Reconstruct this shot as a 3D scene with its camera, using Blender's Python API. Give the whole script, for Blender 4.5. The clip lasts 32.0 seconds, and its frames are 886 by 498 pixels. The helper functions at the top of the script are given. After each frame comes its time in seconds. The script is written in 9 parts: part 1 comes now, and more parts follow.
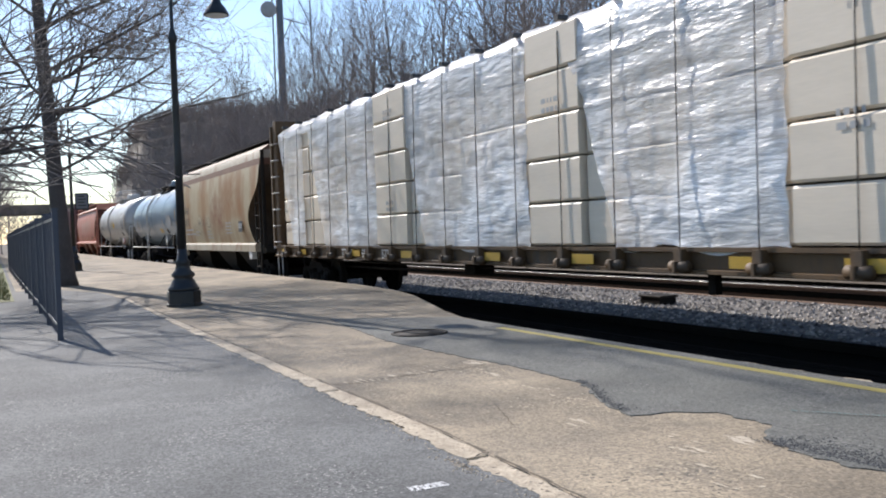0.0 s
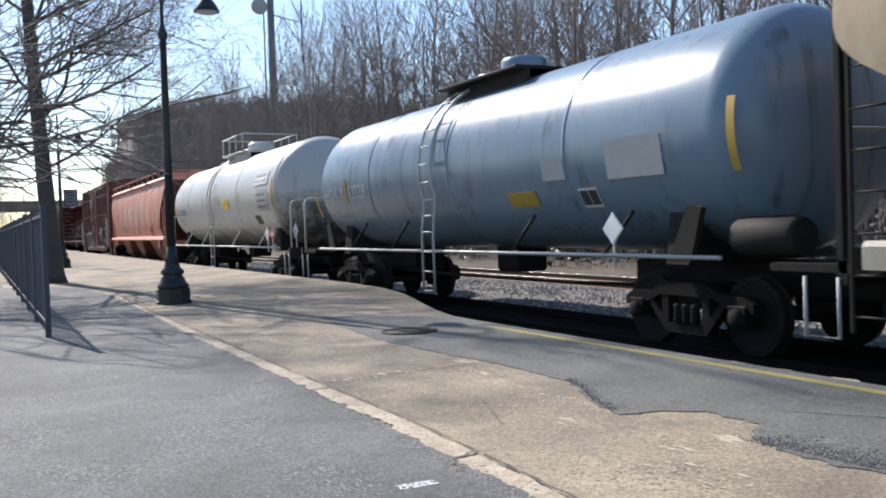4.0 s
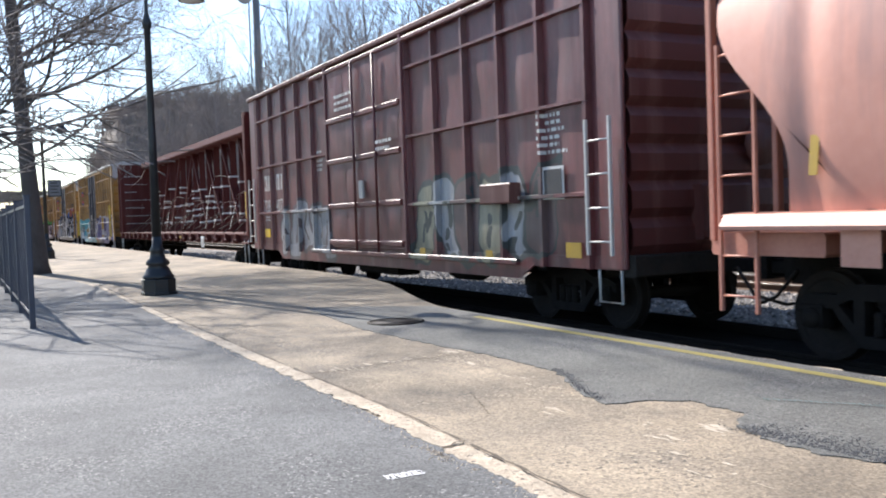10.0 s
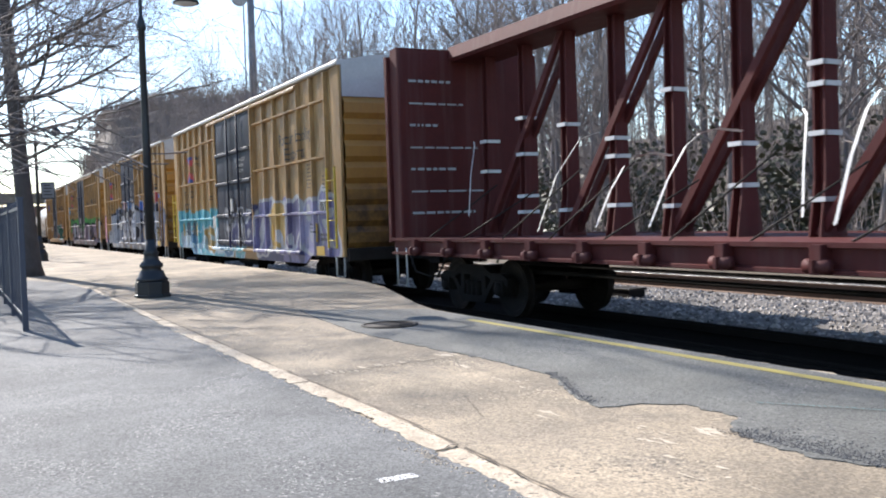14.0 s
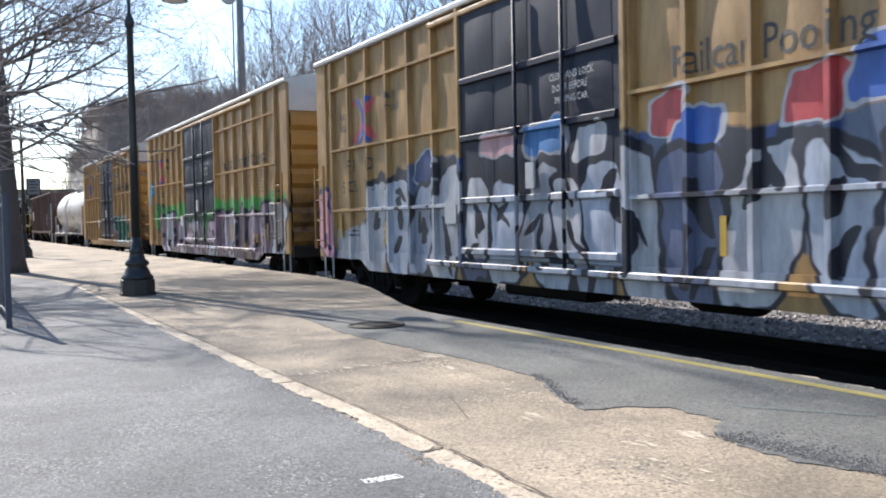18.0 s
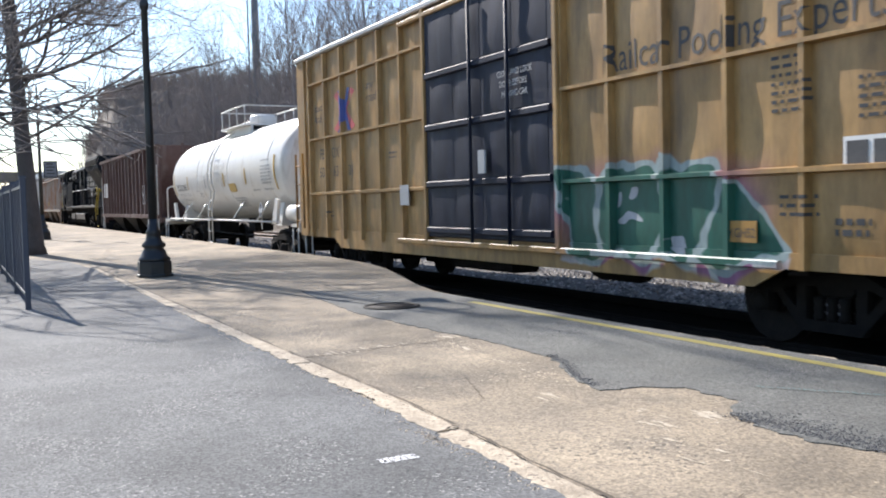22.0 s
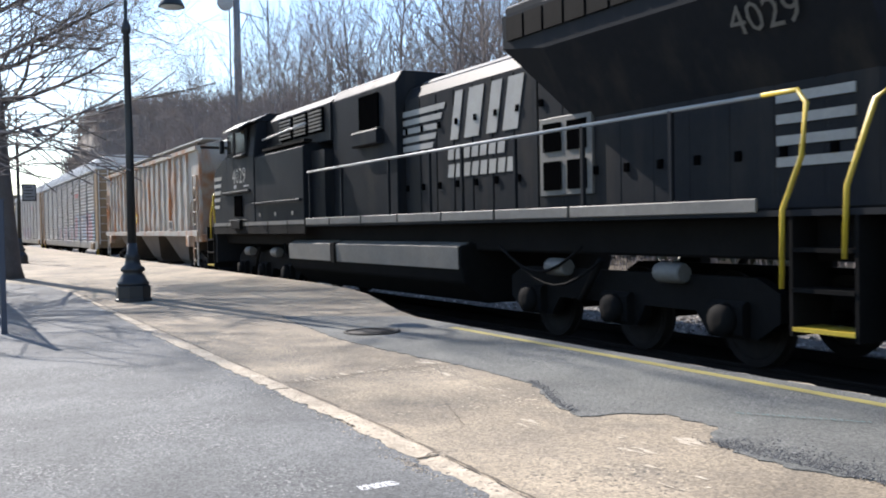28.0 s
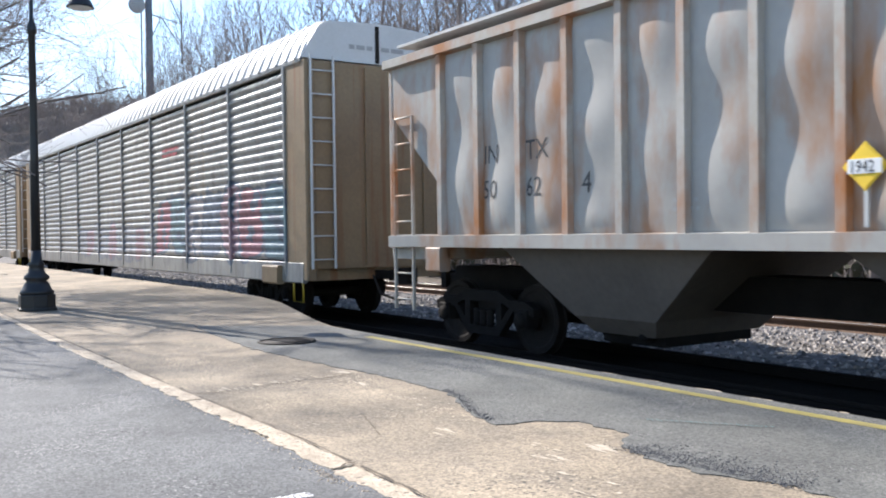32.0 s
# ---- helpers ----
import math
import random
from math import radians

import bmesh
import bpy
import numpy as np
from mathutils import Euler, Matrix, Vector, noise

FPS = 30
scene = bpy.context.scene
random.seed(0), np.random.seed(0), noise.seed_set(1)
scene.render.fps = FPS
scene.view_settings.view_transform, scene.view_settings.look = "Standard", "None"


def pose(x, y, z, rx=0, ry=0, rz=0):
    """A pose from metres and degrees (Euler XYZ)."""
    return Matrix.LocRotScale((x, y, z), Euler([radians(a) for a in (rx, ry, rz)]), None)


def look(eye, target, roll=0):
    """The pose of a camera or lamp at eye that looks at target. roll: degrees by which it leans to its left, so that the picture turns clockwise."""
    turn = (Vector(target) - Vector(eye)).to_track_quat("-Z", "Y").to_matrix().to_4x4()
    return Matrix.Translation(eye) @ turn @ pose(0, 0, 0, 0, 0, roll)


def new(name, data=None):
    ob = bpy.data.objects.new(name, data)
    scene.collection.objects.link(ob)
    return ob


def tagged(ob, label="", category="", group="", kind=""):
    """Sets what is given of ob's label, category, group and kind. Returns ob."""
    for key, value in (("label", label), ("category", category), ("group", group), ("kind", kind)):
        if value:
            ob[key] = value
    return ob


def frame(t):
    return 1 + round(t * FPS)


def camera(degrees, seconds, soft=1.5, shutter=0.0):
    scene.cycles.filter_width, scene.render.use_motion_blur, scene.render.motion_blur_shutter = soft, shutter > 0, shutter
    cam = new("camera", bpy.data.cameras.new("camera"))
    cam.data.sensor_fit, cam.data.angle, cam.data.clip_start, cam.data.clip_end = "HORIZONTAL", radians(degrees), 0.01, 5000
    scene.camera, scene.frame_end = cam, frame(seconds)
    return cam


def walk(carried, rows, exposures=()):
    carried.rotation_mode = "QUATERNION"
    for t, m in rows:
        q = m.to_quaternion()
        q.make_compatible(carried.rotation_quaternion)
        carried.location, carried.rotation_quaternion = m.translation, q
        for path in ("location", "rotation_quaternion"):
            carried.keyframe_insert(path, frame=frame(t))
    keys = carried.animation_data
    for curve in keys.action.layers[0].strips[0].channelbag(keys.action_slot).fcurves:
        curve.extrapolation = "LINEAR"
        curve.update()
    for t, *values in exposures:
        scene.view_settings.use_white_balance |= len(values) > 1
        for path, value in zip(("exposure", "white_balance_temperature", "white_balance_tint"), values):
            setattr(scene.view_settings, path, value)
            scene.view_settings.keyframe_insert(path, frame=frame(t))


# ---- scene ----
cam = camera(51.1, 32.0, soft=1.95, shutter=0.10)
PATH = [
    (0.0, pose(0, 0, 1.15, 88.63, 2.22, 64.15)),
    (0.5, pose(0, 0, 1.15, 88.38, 2.13, 63.80)),
    (1.0, pose(0, 0, 1.15, 88.40, 2.20, 62.81)),
    (1.5, pose(0, 0, 1.15, 88.58, 2.10, 62.98)),
    (2.0, pose(0, 0, 1.15, 88.82, 2.29, 63.49)),
    (2.5, pose(0, 0, 1.15, 88.28, 2.17, 63.49)),
    (3.0, pose(0, 0, 1.15, 87.85, 2.12, 63.71)),
    (3.5, pose(0, 0, 1.15, 88.37, 1.96, 63.67)),
    (5.5, pose(0, 0, 1.15, 88.56, 1.86, 63.17)),
    (6.0, pose(0, 0, 1.15, 88.52, 2.02, 62.75)),
    (6.5, pose(0, 0, 1.15, 88.42, 2.05, 63.28)),
    (7.0, pose(0, 0, 1.15, 88.61, 1.85, 63.22)),
    (7.5, pose(0, 0, 1.15, 88.45, 1.95, 63.15)),
    (8.0, pose(0, 0, 1.15, 88.35, 2.11, 63.31)),
    (8.5, pose(0, 0, 1.15, 88.52, 2.32, 63.43)),
    (9.0, pose(0, 0, 1.15, 88.64, 2.18, 63.04)),
    (9.5, pose(0, 0, 1.15, 88.16, 1.95, 62.82)),
    (10.0, pose(0, 0, 1.15, 87.89, 1.97, 62.71)),
    (10.5, pose(0, 0, 1.15, 87.76, 2.20, 63.21)),
    (11.0, pose(0, 0, 1.15, 87.68, 2.38, 63.05)),
    (11.5, pose(0, 0, 1.15, 87.41, 2.48, 62.81)),
    (12.0, pose(0, 0, 1.15, 87.38, 2.40, 62.78)),
    (12.5, pose(0, 0, 1.15, 87.68, 2.37, 62.59)),
    (13.0, pose(0, 0, 1.15, 87.37, 2.52, 62.84)),
    (13.5, pose(0, 0, 1.15, 87.97, 2.05, 62.42)),
    (15.5, pose(0, 0, 1.15, 88.11, 1.52, 62.33)),
    (16.0, pose(0, 0, 1.15, 88.26, 1.43, 61.92)),
    (16.5, pose(0, 0, 1.15, 88.26, 1.67, 61.65)),
    (17.0, pose(0, 0, 1.15, 88.21, 1.54, 61.43)),
    (17.5, pose(0, 0, 1.15, 88.05, 1.38, 61.82)),
    (18.0, pose(0, 0, 1.15, 88.12, 1.19, 61.58)),
    (18.5, pose(0, 0, 1.15, 88.17, 1.00, 62.20)),
    (19.0, pose(0, 0, 1.15, 87.82, 1.15, 62.54)),
    (19.5, pose(0, 0, 1.15, 87.83, 1.25, 63.06)),
    (20.0, pose(0, 0, 1.15, 87.99, 1.00, 63.42)),
    (20.5, pose(0, 0, 1.15, 87.59, 1.11, 63.51)),
    (21.0, pose(0, 0, 1.15, 87.02, 1.45, 63.06)),
    (21.5, pose(0, 0, 1.15, 87.69, 1.42, 61.80)),
    (22.0, pose(0, 0, 1.15, 86.96, 1.40, 62.51)),
    (22.5, pose(0, 0, 1.15, 86.47, 1.63, 63.09)),
    (23.0, pose(0, 0, 1.15, 86.62, 1.94, 62.75)),
    (23.5, pose(0, 0, 1.15, 86.92, 1.86, 63.12)),
    (24.0, pose(0, 0, 1.15, 86.58, 1.90, 63.86)),
    (24.5, pose(0, 0, 1.15, 87.06, 1.54, 64.85)),
    (25.0, pose(0, 0, 1.15, 87.80, 1.77, 64.16)),
    (25.5, pose(0, 0, 1.15, 87.79, 1.59, 63.47)),
    (27.5, pose(0, 0, 1.15, 88.37, 0.73, 62.52)),
    (28.0, pose(0, 0, 1.15, 88.51, 1.10, 61.35)),
    (28.5, pose(0, 0, 1.15, 89.10, 1.00, 60.35)),
    (29.0, pose(0, 0, 1.15, 88.59, 0.50, 60.92)),
    (29.5, pose(0, 0, 1.15, 88.83, 0.53, 59.37)),
    (30.0, pose(0, 0, 1.15, 88.42, 0.79, 59.48)),
    (30.5, pose(0, 0, 1.15, 88.97, 0.85, 58.73)),
    (31.0, pose(0, 0, 1.15, 89.35, 1.23, 57.73)),
    (31.5, pose(0, 0, 1.15, 88.90, 1.04, 56.42)),
    (32.0, pose(0, 0, 1.15, 88.99, 0.72, 56.20)),
]
KELVIN, TINT = 6400, 13
EXPOSURE = [(t, e, KELVIN, TINT) for t, e in ((0.0, 0.44), (2.0, 0.46), (3.5, 0.62), (6.0, 0.08), (9.0, 0.80), (10.0, 0.99), (11.5, 1.08), (13.0, 1.10), (19.0, 0.98), (23.0, 0.88), (24.0, 0.34), (25.5, 0.27), (28.0, 0.97), (32.0, 1.05))]
walk(cam, PATH, EXPOSURE)

# ---- light ----
SUN_AZ, SUN_EL = radians(259.3), radians(37.5)
world = bpy.data.worlds.new("sky")
scene.world = world
world.use_nodes = True
_wn = world.node_tree
_sky = _wn.nodes.new("ShaderNodeTexSky")
_sky.sky_type = "NISHITA"
_sky.sun_disc = False
_sky.sun_elevation, _sky.sun_rotation = SUN_EL, SUN_AZ
_sky.air_density, _sky.dust_density, _sky.ozone_density = 1.1, 0.3, 3.2
_bg = next(n for n in _wn.nodes if n.type == "BACKGROUND")
_bg.inputs["Strength"].default_value = 0.13
_wn.links.new(_sky.outputs["Color"], _bg.inputs["Color"])
sun = new("sun", bpy.data.lights.new("sun", "SUN"))
sun.data.energy, sun.data.angle, sun.data.color = 5.3, radians(0.55), (1.0, 0.945, 0.865)
_sd = Vector((math.sin(SUN_AZ) * math.cos(SUN_EL), math.cos(SUN_AZ) * math.cos(SUN_EL), math.sin(SUN_EL)))
sun.matrix_basis = look(_sd * 100, (0, 0, 0))

# ---- building blocks ----
TRACK_Y, RAIL_Z, SPEED = 8.65, -0.47, 8.6


class Shape:
    """Collects vertices and faces for one mesh."""

    def __init__(self):
        self.v, self.f, self.s = [], [], []

    def add(self, verts, faces, smooth=False):
        o = len(self.v)
        self.v.extend(tuple(p) for p in verts)
        self.f.extend(tuple(i + o for i in q) for q in faces)
        self.s.extend([smooth] * len(faces))
        return self

    def box(self, x0, x1, y0, y1, z0, z1, c=0.0):
        """A box, its four long edges chamfered by c when given."""
        if x0 > x1: x0, x1 = x1, x0
        if y0 > y1: y0, y1 = y1, y0
        if z0 > z1: z0, z1 = z1, z0
        if c <= 0:
            v = [(x, y, z) for x in (x0, x1) for y in (y0, y1) for z in (z0, z1)]
            return self.add(v, [(0, 1, 3, 2), (4, 6, 7, 5), (0, 4, 5, 1), (2, 3, 7, 6), (0, 2, 6, 4), (1, 5, 7, 3)])
        d = [x1 - x0, y1 - y0, z1 - z0]
        c = min(c, min(d) * 0.45)
        k = d.index(max(d))
        if k == 0:
            return self.prism([(y0 + c, z0), (y1 - c, z0), (y1, z0 + c), (y1, z1 - c), (y1 - c, z1), (y0 + c, z1), (y0, z1 - c), (y0, z0 + c)], x0, x1, "x")
        if k == 1:
            return self.prism([(x0 + c, z0), (x1 - c, z0), (x1, z0 + c), (x1, z1 - c), (x1 - c, z1), (x0 + c, z1), (x0, z1 - c), (x0, z0 + c)], y0, y1, "y")
        return self.prism([(x0 + c, y0), (x1 - c, y0), (x1, y0 + c), (x1, y1 - c), (x1 - c, y1), (x0 + c, y1), (x0, y1 - c), (x0, y0 + c)], z0, z1, "z")

    def prism(self, pts, a, b, axis="x", smooth=False):
        """Extrude a profile from a to b. x: points are (y, z); y: (x, z); z: (x, y)."""
        put = {"x": lambda p, t: (t, p[0], p[1]), "y": lambda p, t: (p[0], t, p[1]), "z": lambda p, t: (p[0], p[1], t)}[axis]
        area = sum(pts[i - 1][0] * pts[i][1] - pts[i][0] * pts[i - 1][1] for i in range(len(pts)))
        if (area < 0) != (axis == "y"):
            pts = pts[::-1]
        if a > b: a, b = b, a
        n = len(pts)
        v = [put(p, a) for p in pts] + [put(p, b) for p in pts]
        f = [(i, (i + 1) % n, n + (i + 1) % n, n + i) for i in range(n)]
        o = len(self.v)
        self.add(v, f, smooth)
        self.f += [tuple(o + i for i in range(n - 1, -1, -1)), tuple(o + n + i for i in range(n))]
        self.s += [False, False]
        return self

    def tube(self, pts, r, n=6, closed=True, smooth=True):
        """A round bar along a line of points; r may be a list."""
        pts = [Vector(p) for p in pts]
        m = len(pts)
        rs = r if isinstance(r, (list, tuple)) else [r] * m
        v = []
        up = None
        for i, p in enumerate(pts):
            d = (pts[min(i + 1, m - 1)] - pts[max(i - 1, 0)])
            d = d.normalized() if d.length > 1e-9 else Vector((0, 0, 1))
            if up is None:
                up = Vector((0, 0, 1)) if abs(d.z) < 0.9 else Vector((1, 0, 0))
            a = d.cross(up)
            a = a.normalized() if a.length > 1e-6 else d.orthogonal().normalized()
            b = d.cross(a)
            v += [tuple(p + (a * math.cos(t) + b * math.sin(t)) * rs[i]) for t in (2 * math.pi * j / n for j in range(n))]
        f = [(i * n + j, i * n + (j + 1) % n, (i + 1) * n + (j + 1) % n, (i + 1) * n + j) for i in range(m - 1) for j in range(n)]
        self.add(v, f, smooth)
        if closed:
            o = len(self.v) - m * n
            self.f += [tuple(o + j for j in range(n - 1, -1, -1)), tuple(o + (m - 1) * n + j for j in range(n))]
            self.s += [False, False]
        return self

    def lathe(self, prof, center=(0, 0, 0), n=24, axis="z", smooth=True):
        """Turn a profile of (radius, height) round an axis."""
        cx, cy, cz = center
        put = {"z": lambda r, h, t: (cx + r * math.cos(t), cy + r * math.sin(t), cz + h),
               "x": lambda r, h, t: (cx + h, cy + r * math.cos(t), cz + r * math.sin(t)),
               "y": lambda r, h, t: (cx + r * math.sin(t), cy + h, cz + r * math.cos(t))}[axis]
        m = len(prof)
        v = [put(r, h, 2 * math.pi * j / n) for r, h in prof for j in range(n)]
        f = [(i * n + j, i * n + (j + 1) % n, (i + 1) * n + (j + 1) % n, (i + 1) * n + j) for i in range(m - 1) for j in range(n)]
        self.add(v, f, smooth)
        o = len(self.v) - m * n
        self.f += [tuple(o + j for j in range(n - 1, -1, -1)), tuple(o + (m - 1) * n + j for j in range(n))]
        self.s += [False, False]
        return self

    def sheet(self, rows, smooth=True):
        """A surface through rows of points."""
        k = len(rows[0])
        return self.add([p for r in rows for p in r],
                        [(i * k + j, i * k + j + 1, (i + 1) * k + j + 1, (i + 1) * k + j) for i in range(len(rows) - 1) for j in range(k - 1)], smooth)

    def mesh(self, name, material):
        me = bpy.data.meshes.new(name)
        me.from_pydata(self.v, [], self.f)
        me.polygons.foreach_set("use_smooth", self.s)
        if material is not None:
            me.materials.append(material)
        me.update()
        return me


def part(name, shape, material, parent, label="", bevel=0.0):
    ob = new(name, shape.mesh(name, material))
    ob.parent = parent
    if bevel:
        b = ob.modifiers.new("edge", "BEVEL")
        b.width, b.segments, b.limit_method = bevel, 2, "ANGLE"
    return tagged(ob, label)


def share(name, mesh, parent, m=None, label=""):
    """A piece of its own on a mesh that alike pieces share."""
    ob = new(name, mesh)
    ob.parent = parent
    if m is not None:
        ob.matrix_basis = m
    return tagged(ob, label)


def thing(name, label, category, m=None, group="", kind=""):
    ob = new(name)
    if m is not None:
        ob.matrix_basis = m
    return tagged(ob, label, category, group, kind)


def solo(name, shape, material, label, category, m=None, group="", kind=""):
    ob = new(name, shape.mesh(name, material))
    if m is not None:
        ob.matrix_basis = m
    return tagged(ob, label, category, group, kind)


def text_mesh(word, size, material, squeeze=1.0, thick=0.0):
    """A mesh of a word in the built-in font, standing in the plane y = 0 and seen from -y, its lower left corner at the origin."""
    cu = bpy.data.curves.new("word", "FONT")
    cu.body, cu.size, cu.resolution_u = word, size, 2
    ob = bpy.data.objects.new("word", cu)
    scene.collection.objects.link(ob)
    me = bpy.data.meshes.new_from_object(ob.evaluated_get(bpy.context.evaluated_depsgraph_get()))
    bpy.data.objects.remove(ob)
    me.transform(Matrix.Rotation(radians(90), 4, "X") @ Matrix.Diagonal((squeeze, 1, 1, 1)))
    me.materials.clear()
    me.materials.append(material)
    return me


def lettering(word, x, y, z, size, material, parent, name="lettering", squeeze=1.0, slope=0.0):
    ob = new(name, text_mesh(word, size, material, squeeze))
    ob.parent = parent
    ob.matrix_basis = pose(x, y, z, slope, 0, 0)
    return ob


def bars(x, y, z, w, rows, material, parent, name="lettering", h=0.05, gap=0.1, seed=1, slope=0.0):
    """Lines of unreadable small writing as plain bars."""
    rnd = random.Random(seed)
    s = Shape()
    for r in range(rows):
        a, end = 0.0, w * rnd.uniform(0.7, 1.0)
        while a < end:
            b = min(a + rnd.uniform(0.06, 0.2) * max(w, 0.6), end)
            s.add([(a, 0, -r * gap), (b, 0, -r * gap), (b, 0, -r * gap + h), (a, 0, -r * gap + h)], [(0, 1, 2, 3)])
            a = b + 0.04
    ob = part(name, s, material, parent)
    ob.matrix_basis = pose(x, y, z, slope, 0, 0)
    return ob

# ---- materials ----
def surface(name, col, col2=None, rough=0.6, metal=0.0, scale=3.0, fine=60.0, mix=0.5, bump=0.0, stretch=(1, 1, 1), streak=None, streak_amount=0.5,
            streak_scale=(9, 9, 0.5), rand=0.0, spec=0.5):
    """Two tones mixed by broad and fine noise, streaks that run down, fine relief."""
    m = bpy.data.materials.new(name)
    m.use_nodes = True
    nt = m.node_tree
    N, L = nt.nodes, nt.links
    b = N["Principled BSDF"]
    b.inputs["Roughness"].default_value = rough
    b.inputs["Metallic"].default_value = metal
    b.inputs["Specular IOR Level"].default_value = spec
    co = N.new("ShaderNodeTexCoord")
    mp = N.new("ShaderNodeMapping")
    mp.inputs["Scale"].default_value = stretch
    L.new(co.outputs["Object"], mp.inputs["Vector"])
    n1 = N.new("ShaderNodeTexNoise")
    n1.inputs["Scale"].default_value, n1.inputs["Detail"].default_value, n1.inputs["Roughness"].default_value = scale, 6.0, 0.65
    L.new(mp.outputs["Vector"], n1.inputs["Vector"])
    n2 = N.new("ShaderNodeTexNoise")
    n2.inputs["Scale"].default_value, n2.inputs["Detail"].default_value = fine, 3.0
    L.new(mp.outputs["Vector"], n2.inputs["Vector"])
    ad = N.new("ShaderNodeMath")
    ad.operation = "MULTIPLY_ADD"
    ad.inputs[1].default_value = 0.45
    L.new(n2.outputs["Fac"], ad.inputs[0])
    L.new(n1.outputs["Fac"], ad.inputs[2])
    rg = N.new("ShaderNodeMapRange")
    rg.inputs["From Min"].default_value, rg.inputs["From Max"].default_value = 0.72 - 0.28, 0.72 + 0.28
    rg.inputs["To Min"].default_value, rg.inputs["To Max"].default_value = 0.0, 1.0
    L.new(ad.outputs[0], rg.inputs["Value"])
    mx = N.new("ShaderNodeMix")
    mx.data_type = "RGBA"
    mx.inputs["A"].default_value = (*col, 1)
    mx.inputs["B"].default_value = (*(col2 or [c * mix for c in col]), 1)
    L.new(rg.outputs["Result"], mx.inputs["Factor"])
    out = mx.outputs["Result"]
    if streak:
        mp2 = N.new("ShaderNodeMapping")
        mp2.inputs["Scale"].default_value = streak_scale
        L.new(co.outputs["Object"], mp2.inputs["Vector"])
        n3 = N.new("ShaderNodeTexNoise")
        n3.inputs["Scale"].default_value, n3.inputs["Detail"].default_value, n3.inputs["Roughness"].default_value = 0.5, 5.0, 0.6
        L.new(mp2.outputs["Vector"], n3.inputs["Vector"])
        r3 = N.new("ShaderNodeMapRange")
        r3.inputs["From Min"].default_value, r3.inputs["From Max"].default_value = 0.64 - 0.3 * streak_amount, 0.82 - 0.25 * streak_amount
        L.new(n3.outputs["Fac"], r3.inputs["Value"])
        m3 = N.new("ShaderNodeMix")
        m3.data_type = "RGBA"
        L.new(r3.outputs["Result"], m3.inputs["Factor"])
        L.new(out, m3.inputs["A"])
        m3.inputs["B"].default_value = (*streak, 1)
        out = m3.outputs["Result"]
    if rand:
        oi = N.new("ShaderNodeObjectInfo")
        hv = N.new("ShaderNodeHueSaturation")
        r4 = N.new("ShaderNodeMapRange")
        r4.inputs["To Min"].default_value, r4.inputs["To Max"].default_value = 1 - rand, 1 + rand
        L.new(oi.outputs["Random"], r4.inputs["Value"])
        L.new(r4.outputs["Result"], hv.inputs["Value"])
        L.new(out, hv.inputs["Color"])
        out = hv.outputs["Color"]
    L.new(out, b.inputs["Base Color"])
    if bump:
        bp = N.new("ShaderNodeBump")
        bp.inputs["Strength"].default_value = bump
        bp.inputs["Distance"].default_value = 0.02
        L.new(ad.outputs[0], bp.inputs["Height"])
        L.new(bp.outputs["Normal"], b.inputs["Normal"])
    return m


def speckle(m, scale, amount, low=0.70, high=1.22):
    """Aggregate: light and dark grains over the base colour."""
    nt = m.node_tree
    N, L = nt.nodes, nt.links
    b = N["Principled BSDF"]
    out = b.inputs["Base Color"].links[0].from_socket
    co = next(n for n in N if n.type == "TEX_COORD")
    v = N.new("ShaderNodeTexVoronoi")
    v.inputs["Scale"].default_value = scale
    L.new(co.outputs["Object"], v.inputs["Vector"])
    sc = N.new("ShaderNodeSeparateColor")
    L.new(v.outputs["Color"], sc.inputs[0])
    r = N.new("ShaderNodeMapRange")
    r.inputs["To Min"].default_value, r.inputs["To Max"].default_value = 1 - amount, 1 + amount
    L.new(sc.outputs[0], r.inputs["Value"])
    big = N.new("ShaderNodeTexNoise")
    big.inputs["Scale"].default_value, big.inputs["Detail"].default_value = 0.7, 8.0
    L.new(co.outputs["Object"], big.inputs["Vector"])
    r2 = N.new("ShaderNodeMapRange")
    r2.inputs["From Min"].default_value, r2.inputs["From Max"].default_value = 0.32, 0.68
    r2.inputs["To Min"].default_value, r2.inputs["To Max"].default_value = low, high
    L.new(big.outputs["Fac"], r2.inputs["Value"])
    k = N.new("ShaderNodeMath")
    k.operation = "MULTIPLY"
    L.new(r.outputs["Result"], k.inputs[0])
    L.new(r2.outputs["Result"], k.inputs[1])
    h = N.new("ShaderNodeHueSaturation")
    L.new(k.outputs[0], h.inputs["Value"])
    L.new(out, h.inputs["Color"])
    L.new(h.outputs["Color"], b.inputs["Base Color"])
    return m


def by_piece(m, low, high):
    """Each loose piece of a joined mesh lighter or darker than its neighbours."""
    N, L = m.node_tree.nodes, m.node_tree.links
    base = N["Principled BSDF"].inputs["Base Color"]
    ge = N.new("ShaderNodeNewGeometry")
    r = N.new("ShaderNodeMapRange")
    r.inputs["To Min"].default_value, r.inputs["To Max"].default_value = low, high
    hv = N.new("ShaderNodeHueSaturation")
    L.new(ge.outputs["Random Per Island"], r.inputs["Value"])
    L.new(r.outputs["Result"], hv.inputs["Value"])
    L.new(base.links[0].from_socket, hv.inputs["Color"])
    L.new(hv.outputs["Color"], base)
    return m


